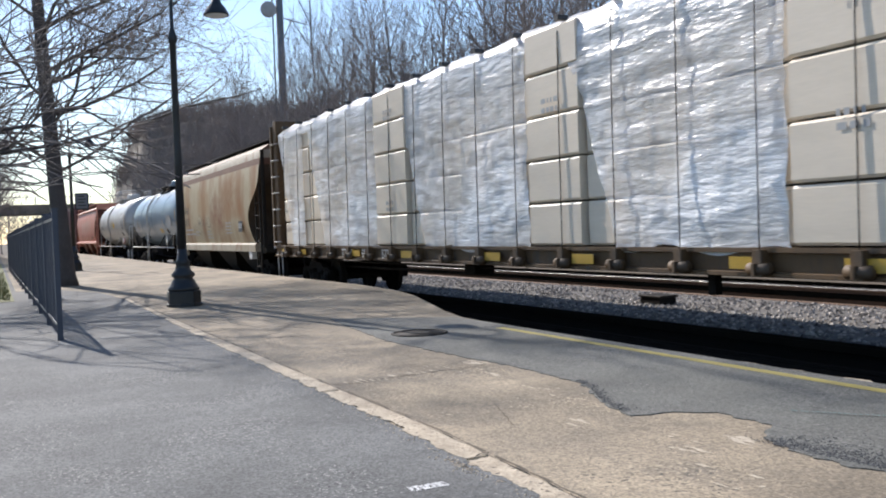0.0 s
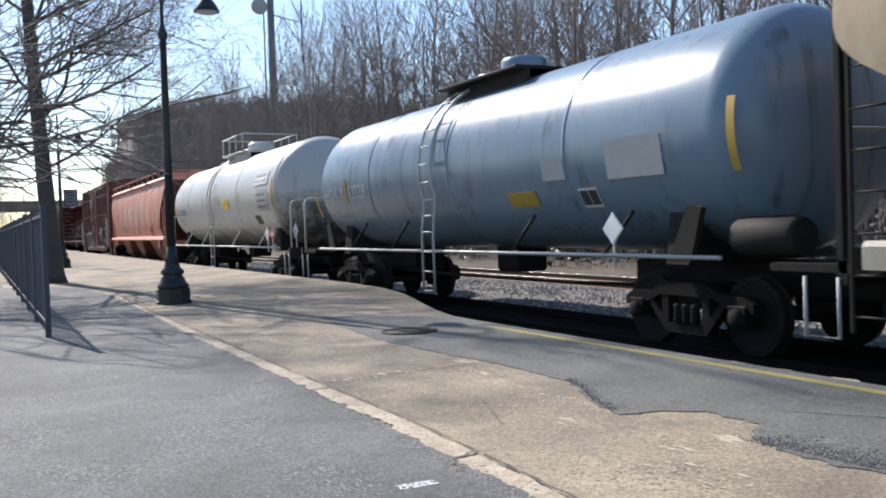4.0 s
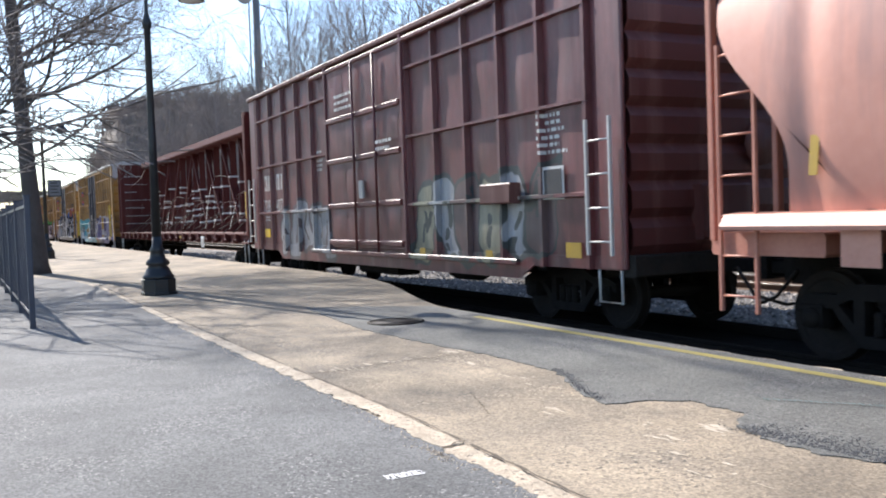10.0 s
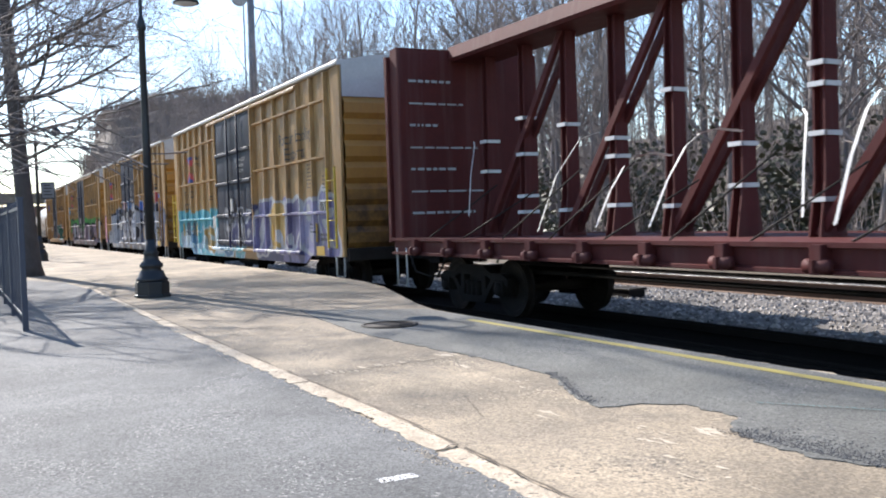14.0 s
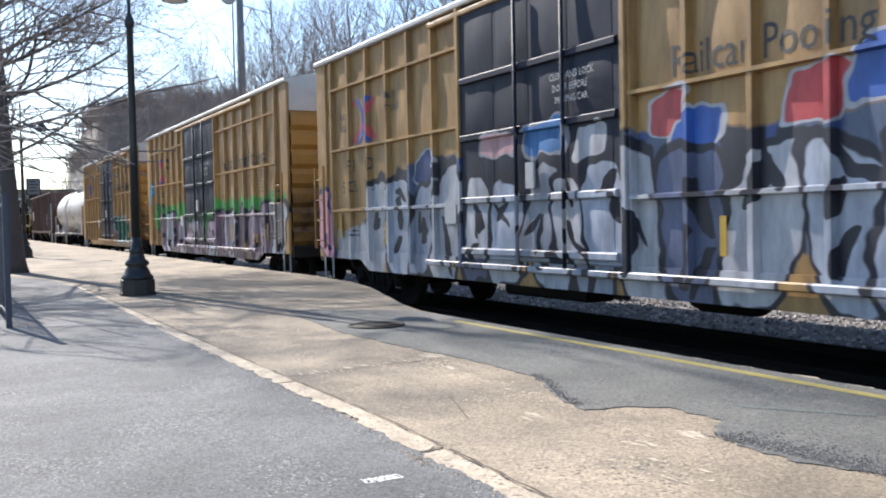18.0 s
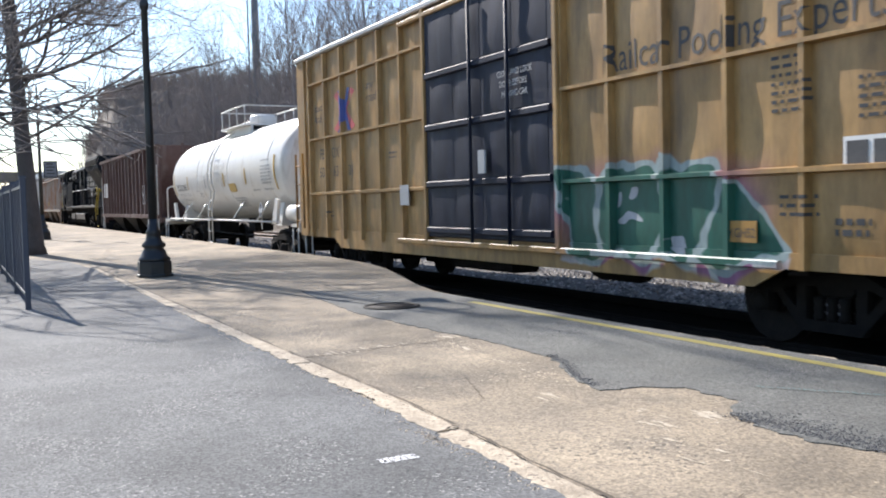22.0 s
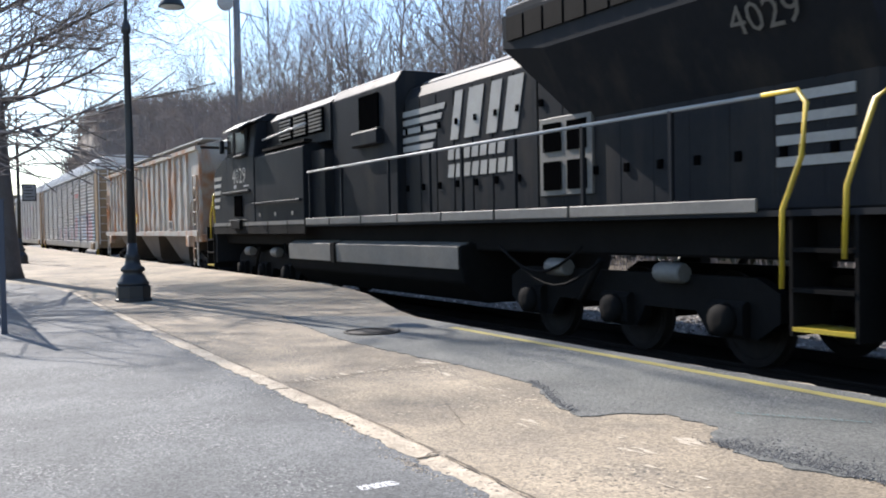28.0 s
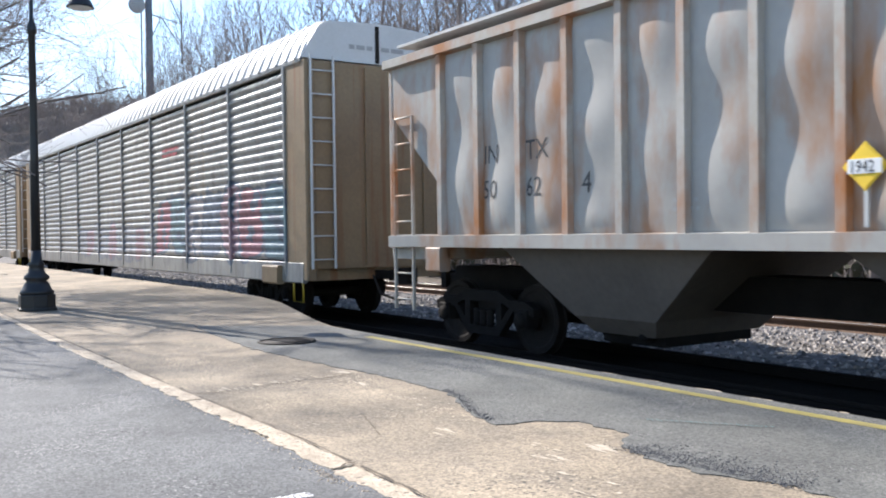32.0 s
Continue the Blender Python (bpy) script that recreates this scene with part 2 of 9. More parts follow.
def grains(m, scale, share, col, lift=0.25, stretch=(1, 1, 1)):
    """Scattered stones of another colour in a surface, standing a little proud."""
    nt = m.node_tree
    N, L = nt.nodes, nt.links
    b = N["Principled BSDF"]
    out = b.inputs["Base Color"].links[0].from_socket
    co = next(n for n in N if n.type == "TEX_COORD")
    mp = N.new("ShaderNodeMapping")
    mp.inputs["Scale"].default_value = stretch
    L.new(co.outputs["Object"], mp.inputs["Vector"])
    v = N.new("ShaderNodeTexVoronoi")
    v.inputs["Scale"].default_value = scale
    L.new(mp.outputs["Vector"], v.inputs["Vector"])
    sc = N.new("ShaderNodeSeparateColor")
    L.new(v.outputs["Color"], sc.inputs[0])
    big = N.new("ShaderNodeTexNoise")
    big.inputs["Scale"].default_value, big.inputs["Detail"].default_value = 1.3, 4.0
    L.new(co.outputs["Object"], big.inputs["Vector"])
    ad = N.new("ShaderNodeMath")
    ad.operation = "MULTIPLY_ADD"
    ad.inputs[1].default_value = 0.5
    L.new(big.outputs["Fac"], ad.inputs[0])
    L.new(sc.outputs[1], ad.inputs[2])
    r = N.new("ShaderNodeMapRange")
    r.inputs["From Min"].default_value, r.inputs["From Max"].default_value = 1.25 - share, 1.31 - share
    L.new(ad.outputs[0], r.inputs["Value"])
    mx = N.new("ShaderNodeMix")
    mx.data_type = "RGBA"
    L.new(r.outputs["Result"], mx.inputs["Factor"])
    L.new(out, mx.inputs["A"])
    mx.inputs["B"].default_value = (*col, 1)
    L.new(mx.outputs["Result"], b.inputs["Base Color"])
    bp = N.new("ShaderNodeBump")
    bp.inputs["Strength"].default_value, bp.inputs["Distance"].default_value = lift, 0.006
    L.new(v.outputs["Distance"], bp.inputs["Height"])
    if b.inputs["Normal"].links:
        L.new(b.inputs["Normal"].links[0].from_socket, bp.inputs["Normal"])
    L.new(bp.outputs["Normal"], b.inputs["Normal"])
    return m


M_ASPHALT = speckle(surface("worn asphalt", (0.081, 0.083, 0.081), (0.136, 0.137, 0.133), 0.9, scale=2.2, fine=42, bump=0.5), 95, 0.42)
grains(grains(M_ASPHALT, 95, 0.05, (0.27, 0.265, 0.25), 0.3), 70, 0.02, (0.03, 0.03, 0.031), 0.15)
M_ASPHALT2 = speckle(surface("platform asphalt", (0.082, 0.084, 0.076), (0.138, 0.137, 0.123), 0.9, scale=2.0, fine=42, bump=0.5), 95, 0.42)
grains(grains(M_ASPHALT2, 92, 0.03, (0.22, 0.21, 0.195), 0.3), 70, 0.03, (0.028, 0.028, 0.029), 0.15)
M_CONCRETE = speckle(surface("worn concrete", (0.312, 0.252, 0.172), (0.145, 0.12, 0.09), 0.9, scale=1.6, fine=30, bump=0.45, streak=(0.14, 0.117, 0.088), streak_amount=0.3, streak_scale=(2.6, 6, 1)), 80, 0.34, 0.62, 1.34)
grains(grains(M_CONCRETE, 62, 0.03, (0.42, 0.345, 0.24), 0.3), 60, 0.03, (0.085, 0.073, 0.058), 0.15)
M_KERB = grains(surface("kerb concrete", (0.54, 0.455, 0.34), (0.24, 0.195, 0.14), 0.9, scale=5, fine=40, bump=0.6), 60, 0.08, (0.13, 0.105, 0.08), 0.4)
M_YELLOW = surface("worn yellow line paint", (0.37, 0.305, 0.062), (0.21, 0.18, 0.075), 0.8, scale=4, fine=80, bump=0.2)
M_MARK = surface("white survey paint", (0.8, 0.8, 0.79), (0.5, 0.5, 0.49), 0.8, scale=9, fine=90)
M_GRAVEL = surface("loose dark gravel", (0.065, 0.065, 0.064), (0.13, 0.127, 0.124), 0.95, scale=14, fine=120, bump=0.8)
M_BALLAST = surface("grey track ballast", (0.17, 0.16, 0.148), (0.06, 0.055, 0.05), 0.95, scale=9, fine=22, bump=1.0)
# near-black bed: oil, and the shade under the train put into the colour
M_DARKBED = surface("ballast dark with oil and train shade", (0.014, 0.013, 0.012), (0.007, 0.0065, 0.006), 0.95, spec=0.05, scale=9, fine=22, bump=1.0)
M_STONE = by_piece(surface("ballast stone", (0.42, 0.385, 0.35), (0.20, 0.178, 0.16), 0.9, scale=6, fine=40), 0.25, 1.5)
M_SCRAPE = surface("fresh scraped concrete", (0.52, 0.45, 0.35), (0.35, 0.29, 0.21), 0.9, scale=9, fine=60, bump=0.4)
M_SOIL = surface("leaf litter soil", (0.105, 0.08, 0.056), (0.058, 0.048, 0.034), 0.95, scale=0.5, fine=9, bump=0.8)
M_GRASS = surface("spring grass", (0.10, 0.13, 0.04), (0.17, 0.15, 0.06), 0.9, scale=1.5, fine=30, bump=0.6)
M_IVY = surface("dark evergreen leaves", (0.045, 0.055, 0.026), (0.085, 0.075, 0.045), 0.6, scale=1.1, fine=14)
M_TIE = surface("creosoted wood tie", (0.035, 0.03, 0.026), (0.065, 0.057, 0.05), 0.9, spec=0.1, scale=4, fine=50, bump=0.5, rand=0.2)
M_RAIL = surface("rusty rail steel", (0.13, 0.075, 0.045), (0.08, 0.05, 0.035), 0.7, 0.3, scale=5, fine=60)
# near rails and their heads coloured as dark as the train's shade
M_RAILDARK = surface("rail steel darkened for train shade", (0.02, 0.016, 0.013), (0.012, 0.010, 0.009), 0.85, 0.0, scale=5, fine=60, spec=0.1)
M_RAILTOP = surface("polished rail head", (0.5, 0.48, 0.46), (0.4, 0.38, 0.36), 0.45, 1.0, scale=8, fine=70)
# bark tone raised to stand in for the bright haze over the trees
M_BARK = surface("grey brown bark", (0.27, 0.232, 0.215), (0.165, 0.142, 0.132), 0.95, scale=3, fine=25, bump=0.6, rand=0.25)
M_BARKDARK = surface("rough grey street tree bark", (0.10, 0.088, 0.084), (0.058, 0.05, 0.047), 0.95, scale=3, fine=25, bump=0.5)
M_IRON = surface("black cast iron paint", (0.009, 0.0105, 0.012), (0.02, 0.022, 0.024), 0.42, 0.0, scale=5, fine=60)
M_TRUCK = surface("greasy truck steel", (0.009, 0.008, 0.0075), (0.019, 0.016, 0.014), 0.8, 0.0, spec=0.1, scale=5, fine=50, bump=0.3)
M_WHEEL = surface("rusty wheel steel", (0.012, 0.0105, 0.0095), (0.026, 0.02, 0.016), 0.7, 0.0, spec=0.12, scale=6, fine=50)


def tags_on(m, tags, grime=True):
    """Sprayed graffiti over a paint: patches with wavy borders, letters like warped cells with dark outlines."""
    nt = m.node_tree
    N, L = nt.nodes, nt.links
    b = N["Principled BSDF"]
    out = b.inputs["Base Color"].links[0].from_socket
    co = next(n for n in N if n.type == "TEX_COORD")
    warp = N.new("ShaderNodeTexNoise")
    warp.inputs["Scale"].default_value, warp.inputs["Detail"].default_value = 1.3, 2.0
    L.new(co.outputs["Object"], warp.inputs["Vector"])
    vm = N.new("ShaderNodeVectorMath")
    vm.operation = "MULTIPLY_ADD"
    vm.inputs[1].default_value = (0.7, 0.0, 0.7)
    L.new(warp.outputs["Color"], vm.inputs[0])
    L.new(co.outputs["Object"], vm.inputs[2])
    sp = N.new("ShaderNodeSeparateXYZ")
    L.new(vm.outputs[0], sp.inputs[0])

    def ramp(sock, a, c):
        r = N.new("ShaderNodeMapRange")
        r.inputs["From Min"].default_value, r.inputs["From Max"].default_value = a, c
        L.new(sock, r.inputs["Value"])
        return r.outputs["Result"]

    def times(p, q):
        k = N.new("ShaderNodeMath")
        k.operation = "MULTIPLY"
        L.new(p, k.inputs[0])
        L.new(q, k.inputs[1])
        return k.outputs[0]

    def blend(fac, base, colour):
        x = N.new("ShaderNodeMix")
        x.data_type = "RGBA"
        L.new(fac, x.inputs["Factor"])
        L.new(base, x.inputs["A"])
        x.inputs["B"].default_value = (*colour, 1)
        return x.outputs["Result"]

    def step(op, a, value, c=None):
        k = N.new("ShaderNodeMath")
        k.operation = op
        L.new(a, k.inputs[0])
        if c is not None:
            L.new(c, k.inputs[1])
        else:
            k.inputs[1].default_value = value
        return k.outputs[0]

    for tag in tags:
        if tag[0] == "bubble":
            # one fat sprayed letter: a rounded shape, its outline, a soft halo
            _, cx, cz, rx, rz, lean, fill, line, halo = tag
            dz = step("SUBTRACT", sp.outputs[2], cz + 0.35)
            dx = step("SUBTRACT", step("SUBTRACT", sp.outputs[0], 0, step("MULTIPLY", dz, lean)), cx + 0.35)
            d = step("ADD", step("POWER", step("ABSOLUTE", step("DIVIDE", dx, rx), 0), 3.6), 0, step("POWER", step("ABSOLUTE", step("DIVIDE", dz, rz), 0), 3.6))
            if line == "soft":
                # a patch that fades out, broken by noise: stains, also put-in shade
                sn = N.new("ShaderNodeTexNoise")
                sn.inputs["Scale"].default_value, sn.inputs["Detail"].default_value, sn.inputs["Roughness"].default_value = 2.2, 8.0, 0.68
                L.new(co.outputs["Object"], sn.inputs["Vector"])
                out = blend(times(ramp(d, 3.4, 0.0), ramp(sn.outputs["Fac"], 0.30, 0.62)), out, fill)
                continue
            if halo:
                out = blend(ramp(d, 3.6, 1.8), out, halo)
            if line:
                out = blend(ramp(d, 1.85, 1.65), out, line)
            out = blend(ramp(d, 1.08, 0.98), out, fill)
            continue
        x0, x1, z0, z1, e, scale, palette, outline = tag
        # the warp moves every point by about +0.35 in x and z
        mask = times(times(ramp(sp.outputs[0], x0 + 0.35, x0 + 0.35 + e), ramp(sp.outputs[0], x1 + 0.35, x1 + 0.35 - e)),
                     times(ramp(sp.outputs[2], z0 + 0.35, z0 + 0.35 + e), ramp(sp.outputs[2], z1 + 0.35, z1 + 0.35 - e)))
        mp = N.new("ShaderNodeMapping")
        mp.inputs["Scale"].default_value = (scale * 0.95, 0.0, scale * 0.33)
        L.new(vm.outputs[0], mp.inputs["Vector"])
        vo = N.new("ShaderNodeTexVoronoi")
        vo.inputs["Scale"].default_value = 1.0
        L.new(mp.outputs["Vector"], vo.inputs["Vector"])
        sx = N.new("ShaderNodeSeparateColor")
        L.new(vo.outputs["Color"], sx.inputs[0])
        cr = N.new("ShaderNodeValToRGB")
        cr.color_ramp.interpolation = "CONSTANT"
        el = cr.color_ramp.elements
        while len(el) < len(palette):
            el.new(0.5)
        for i, c in enumerate(palette):
            el[i].position = i / len(palette)
            el[i].color = (*c, 1)
        L.new(sx.outputs[0], cr.inputs["Fac"])
        col = cr.outputs["Color"]
        if outline:
            vd = N.new("ShaderNodeTexVoronoi")
            vd.feature = "DISTANCE_TO_EDGE"
            L.new(mp.outputs["Vector"], vd.inputs["Vector"])
            mo = N.new("ShaderNodeMix")
            mo.data_type = "RGBA"
            L.new(ramp(vd.outputs["Distance"], 0.075, 0.045), mo.inputs["Factor"])
            L.new(col, mo.inputs["A"])
            mo.inputs["B"].default_value = (*outline, 1)
            col = mo.outputs["Result"]
        # sprayed strokes that curl over the fill
        wv = N.new("ShaderNodeTexWave")
        wv.inputs["Scale"].default_value, wv.inputs["Distortion"].default_value = 0.42 * scale, 7.0
        wv.inputs["Detail"].default_value, wv.inputs["Detail Scale"].default_value = 1.0, 0.55
        L.new(vm.outputs[0], wv.inputs["Vector"])
        ms = N.new("ShaderNodeMix")
        ms.data_type = "RGBA"
        L.new(ramp(wv.outputs["Fac"], 0.86, 0.93), ms.inputs["Factor"])
        L.new(col, ms.inputs["A"])
        ms.inputs["B"].default_value = (*(outline or palette[-1]), 1)
        col = ms.outputs["Result"]
        mx = N.new("ShaderNodeMix")
        mx.data_type = "RGBA"
        L.new(mask, mx.inputs["Factor"])
        L.new(out, mx.inputs["A"])
        L.new(col, mx.inputs["B"])
        out = mx.outputs["Result"]
    if not grime:
        L.new(out, b.inputs["Base Color"])
        return m
    # grime and fading over all of it
    gm = N.new("ShaderNodeMapping")
    gm.inputs["Scale"].default_value = (3.0, 3.0, 0.8)
    L.new(co.outputs["Object"], gm.inputs["Vector"])
    gn = N.new("ShaderNodeTexNoise")
    gn.inputs["Scale"].default_value, gn.inputs["Detail"].default_value, gn.inputs["Roughness"].default_value = 1.6, 8.0, 0.7
    L.new(gm.outputs["Vector"], gn.inputs["Vector"])
    gr = N.new("ShaderNodeMapRange")
    gr.inputs["From Min"].default_value, gr.inputs["From Max"].default_value = 0.32, 0.68
    gr.inputs["To Min"].default_value, gr.inputs["To Max"].default_value = 0.55, 1.12
    L.new(gn.outputs["Fac"], gr.inputs["Value"])
    gh = N.new("ShaderNodeHueSaturation")
    L.new(gr.outputs["Result"], gh.inputs["Value"])
    L.new(out, gh.inputs["Color"])
    out = gh.outputs["Color"]
    L.new(out, b.inputs["Base Color"])
    return m


def letters(x0, x1, z0, z1, n, fills, line, seed, halo=None):
    """A row of n fat letters, each with a counter or a notch."""
    rnd = random.Random(seed)
    out = []
    w = (x1 - x0) / n
    for i in range(n):
        cx, cz = x0 + w * (i + 0.5) + rnd.uniform(-0.08, 0.08), (z0 + z1) / 2 + rnd.uniform(-0.1, 0.1)
        rz = (z1 - z0) / 2 * rnd.uniform(0.8, 0.98)
        f = fills[i % len(fills)]
        lean = rnd.uniform(-0.35, 0.35)
        out.append(("bubble", cx, cz, w * rnd.uniform(0.44, 0.52), rz, lean, f, line, halo))
        for _ in range(rnd.choice((2, 3, 3))):
            out.append(("bubble", cx + rnd.uniform(-0.2, 0.2) * w, cz + rnd.uniform(-0.75, 0.75) * rz, w * rnd.uniform(0.06, 0.13), rz * rnd.uniform(0.14, 0.4), lean + rnd.uniform(-0.9, 0.9), line, None, None))
    return out


RUST, DIRT = (0.22, 0.085, 0.03), (0.05, 0.042, 0.035)
M_WHITEPAINT = surface("white tank paint", (0.66, 0.65, 0.62), (0.58, 0.56, 0.52), 0.35, scale=0.8, fine=12, streak=(0.42, 0.37, 0.30), streak_amount=0.25)
M_GREYTANK = surface("pale grey tank paint", (0.52, 0.52, 0.50), (0.46, 0.455, 0.435), 0.38, scale=0.8, fine=12, streak=(0.34, 0.30, 0.26), streak_amount=0.18)
M_BLUETANK = surface("slate blue tank paint", (0.15, 0.22, 0.29), (0.20, 0.26, 0.31), 0.3, scale=0.8, fine=12, streak=(0.09, 0.09, 0.09), streak_amount=0.35)
M_BEIGE = surface("beige hopper paint with rust", (0.44, 0.375, 0.25), (0.36, 0.28, 0.165), 0.55, scale=0.5, fine=9, streak=(0.25, 0.115, 0.035), streak_amount=0.6, streak_scale=(2.2, 2.2, 0.7))
M_BEIGETRIM = surface("pale hopper sill paint", (0.48, 0.44, 0.35), (0.33, 0.27, 0.185), 0.6, scale=1.5, fine=20, streak=RUST, streak_amount=0.35, streak_scale=(3, 3, 1))
# soot and the shade on the car end, both put into this brown
M_BEIGEEND = surface("beige end paint dark with soot and shade", (0.085, 0.062, 0.042), (0.04, 0.03, 0.024), 0.8, spec=0.2, scale=0.9, fine=12)
M_BROWNBAND = surface("rust brown band", (0.13, 0.065, 0.04), (0.20, 0.11, 0.065), 0.7, scale=1.5, fine=20)
M_DARKSTEEL = surface("dark dirty steel", (0.017, 0.0155, 0.0145), (0.036, 0.031, 0.026), 0.7, 0.0, spec=0.12, scale=2, fine=25)
M_SALMON = surface("faded salmon hopper paint", (0.68, 0.33, 0.245), (0.61, 0.27, 0.195), 0.5, spec=0.45, scale=0.5, fine=8, streak=(0.36, 0.20, 0.17), streak_amount=0.45, streak_scale=(2.5, 2.5, 0.4))
M_SALMONTRIM = surface("salmon frame paint", (0.58, 0.25, 0.17), (0.42, 0.16, 0.11), 0.55, scale=2, fine=20)
# tone lifted above the trim paint for the sun on sill and eave
M_SALMONSILL = surface("pale salmon edge paint raised for sun", (0.68, 0.345, 0.255), (0.56, 0.255, 0.18), 0.5, scale=2, fine=20)
# end paint holds soot and also the shade of the recessed car end
M_SALMONEND = surface("salmon end paint dark with soot and shade", (0.15, 0.06, 0.045), (0.045, 0.025, 0.021), 0.8, spec=0.2, scale=0.8, fine=10)
# bays darker than the sides: grime, and shade below the sill in the colour
M_SALMONBAY = surface("salmon hopper bay paint with grime and shade", (0.33, 0.132, 0.082), (0.17, 0.075, 0.05), 0.65, scale=0.9, fine=10, streak=(0.10, 0.055, 0.04), streak_amount=0.4, streak_scale=(1.2, 1.2, 1.2))
tags_on(M_SALMON, [("bubble", -1.2, 2.7, 2.6, 0.45, 0.0, (0.60, 0.39, 0.31), "soft", None), ("bubble", 2.6, 2.85, 2.0, 0.4, 0.0, (0.58, 0.38, 0.30), "soft", None), ("bubble", 6.3, 1.8, 2.2, 0.35, 0.0, (0.52, 0.17, 0.12), "soft", None), ("bubble", 2.4, 1.75, 2.0, 0.28, 0.0, (0.50, 0.19, 0.14), "soft", None), ("bubble", -2.4, 1.75, 2.6, 0.3, 0.0, (0.47, 0.20, 0.15), "soft", None)], False)
M_MAROON = surface("oxide red car paint", (0.10, 0.026, 0.022), (0.075, 0.022, 0.02), 0.55, scale=0.8, fine=10, streak=(0.17, 0.08, 0.065), streak_amount=0.5, streak_scale=(5, 5, 0.4))
M_BRICKRED = surface("brick red centerbeam paint", (0.10, 0.021, 0.018), (0.065, 0.016, 0.015), 0.65, spec=0.2, scale=0.9, fine=14, streak=(0.10, 0.04, 0.035), streak_amount=0.4)
M_OREBROWN = surface("weathered brown hopper paint", (0.062, 0.027, 0.023), (0.10, 0.052, 0.044), 0.65, scale=0.5, fine=8, streak=(0.17, 0.13, 0.11), streak_amount=0.45, streak_scale=(2.5, 2.5, 0.35))
M_HOPGREY = surface("pale grey hopper paint with rust", (0.40, 0.385, 0.35), (0.33, 0.31, 0.28), 0.55, scale=0.6, fine=9, streak=(0.32, 0.14, 0.05), streak_amount=0.50, streak_scale=(2.6, 2.6, 1.0))
M_POSTRUST = surface("rust stained rib paint", (0.44, 0.42, 0.385), (0.36, 0.32, 0.26), 0.6, scale=0.9, fine=14, streak=(0.37, 0.14, 0.04), streak_amount=0.64, streak_scale=(2.6, 2.6, 1.3))
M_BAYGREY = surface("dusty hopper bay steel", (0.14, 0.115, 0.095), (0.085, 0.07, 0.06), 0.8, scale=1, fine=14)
M_BLUEDARK = surface("dark teal stencil paint", (0.012, 0.035, 0.06), (0.02, 0.05, 0.075), 0.5, scale=3, fine=30)
M_ROOFGREY = surface("galvanised roof", (0.45, 0.45, 0.45), (0.34, 0.34, 0.33), 0.45, 0.3, scale=1, fine=20)
M_AUTOROOF = surface("white autorack roof", (0.66, 0.66, 0.65), (0.55, 0.55, 0.53), 0.45, 0.0, scale=1, fine=20)
M_AUTOEND = surface("tan autorack end paint", (0.30, 0.21, 0.115), (0.21, 0.145, 0.085), 0.6, scale=1, fine=16, streak=RUST, streak_amount=0.4)
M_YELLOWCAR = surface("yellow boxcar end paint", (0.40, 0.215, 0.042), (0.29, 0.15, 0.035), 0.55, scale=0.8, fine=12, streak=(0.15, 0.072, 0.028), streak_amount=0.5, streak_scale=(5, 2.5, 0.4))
# dark patches low on the ends: road dirt and the gap's shade together
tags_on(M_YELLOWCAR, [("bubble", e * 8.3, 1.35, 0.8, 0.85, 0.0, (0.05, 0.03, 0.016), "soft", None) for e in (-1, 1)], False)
M_NAVY = surface("navy boxcar door paint", (0.008, 0.011, 0.026), (0.014, 0.019, 0.038), 0.55, spec=0.25, scale=0.8, fine=12, streak=(0.035, 0.04, 0.055), streak_amount=0.3)
M_LOCO = surface("black locomotive paint", (0.0115, 0.013, 0.0165), (0.020, 0.021, 0.023), 0.5, scale=0.7, fine=10, spec=0.06, streak=(0.034, 0.031, 0.028), streak_amount=0.4, streak_scale=(3, 3, 0.5))
M_LOCODIRT = surface("dusty grey underframe", (0.013, 0.012, 0.0115), (0.007, 0.0067, 0.0064), 0.8, spec=0.06, scale=2, fine=20)
M_LOCOWHITE = surface("dirty white locomotive lettering paint", (0.34, 0.33, 0.30), (0.24, 0.23, 0.21), 0.5, scale=2, fine=25)
M_SILL = surface("dusty pale walkway edge", (0.16, 0.152, 0.135), (0.10, 0.092, 0.08), 0.6, scale=2, fine=20)
# near-black for solid boxes: the dark inside of openings is put into the colour
M_VOID = surface("dark opening", (0.002, 0.002, 0.0025), (0.003, 0.003, 0.003), 0.9, spec=0.0)
M_GLASS = surface("dark cab glass", (0.02, 0.022, 0.025), (0.03, 0.03, 0.03), 0.05, 0.0, scale=1, fine=3)
M_HANDYELLOW = surface("yellow handrail paint", (0.55, 0.40, 0.025), (0.42, 0.30, 0.04), 0.45, scale=3, fine=30)
M_REFLECT = surface("yellow reflector tape", (0.50, 0.31, 0.03), (0.38, 0.24, 0.04), 0.4, scale=5, fine=40)
M_LETBLACK = surface("black stencil paint", (0.025, 0.025, 0.028), (0.06, 0.06, 0.06), 0.6, scale=4, fine=40)
M_LETWHITE = surface("white stencil paint", (0.70, 0.69, 0.66), (0.52, 0.51, 0.48), 0.6, scale=4, fine=40)
M_LETGREY = surface("grey stencil paint", (0.32, 0.32, 0.32), (0.42, 0.42, 0.41), 0.6, scale=4, fine=40)
M_LETBROWN = surface("dark brown stencil paint", (0.10, 0.07, 0.045), (0.15, 0.10, 0.06), 0.6, scale=4, fine=40)
M_FADED = surface("faded pale stencil paint", (0.74, 0.60, 0.53), (0.66, 0.42, 0.34), 0.6, scale=1, fine=30)
M_FAINT = surface("nearly worn off green stencil paint", (0.57, 0.42, 0.31), (0.64, 0.33, 0.245), 0.55, scale=2, fine=30)
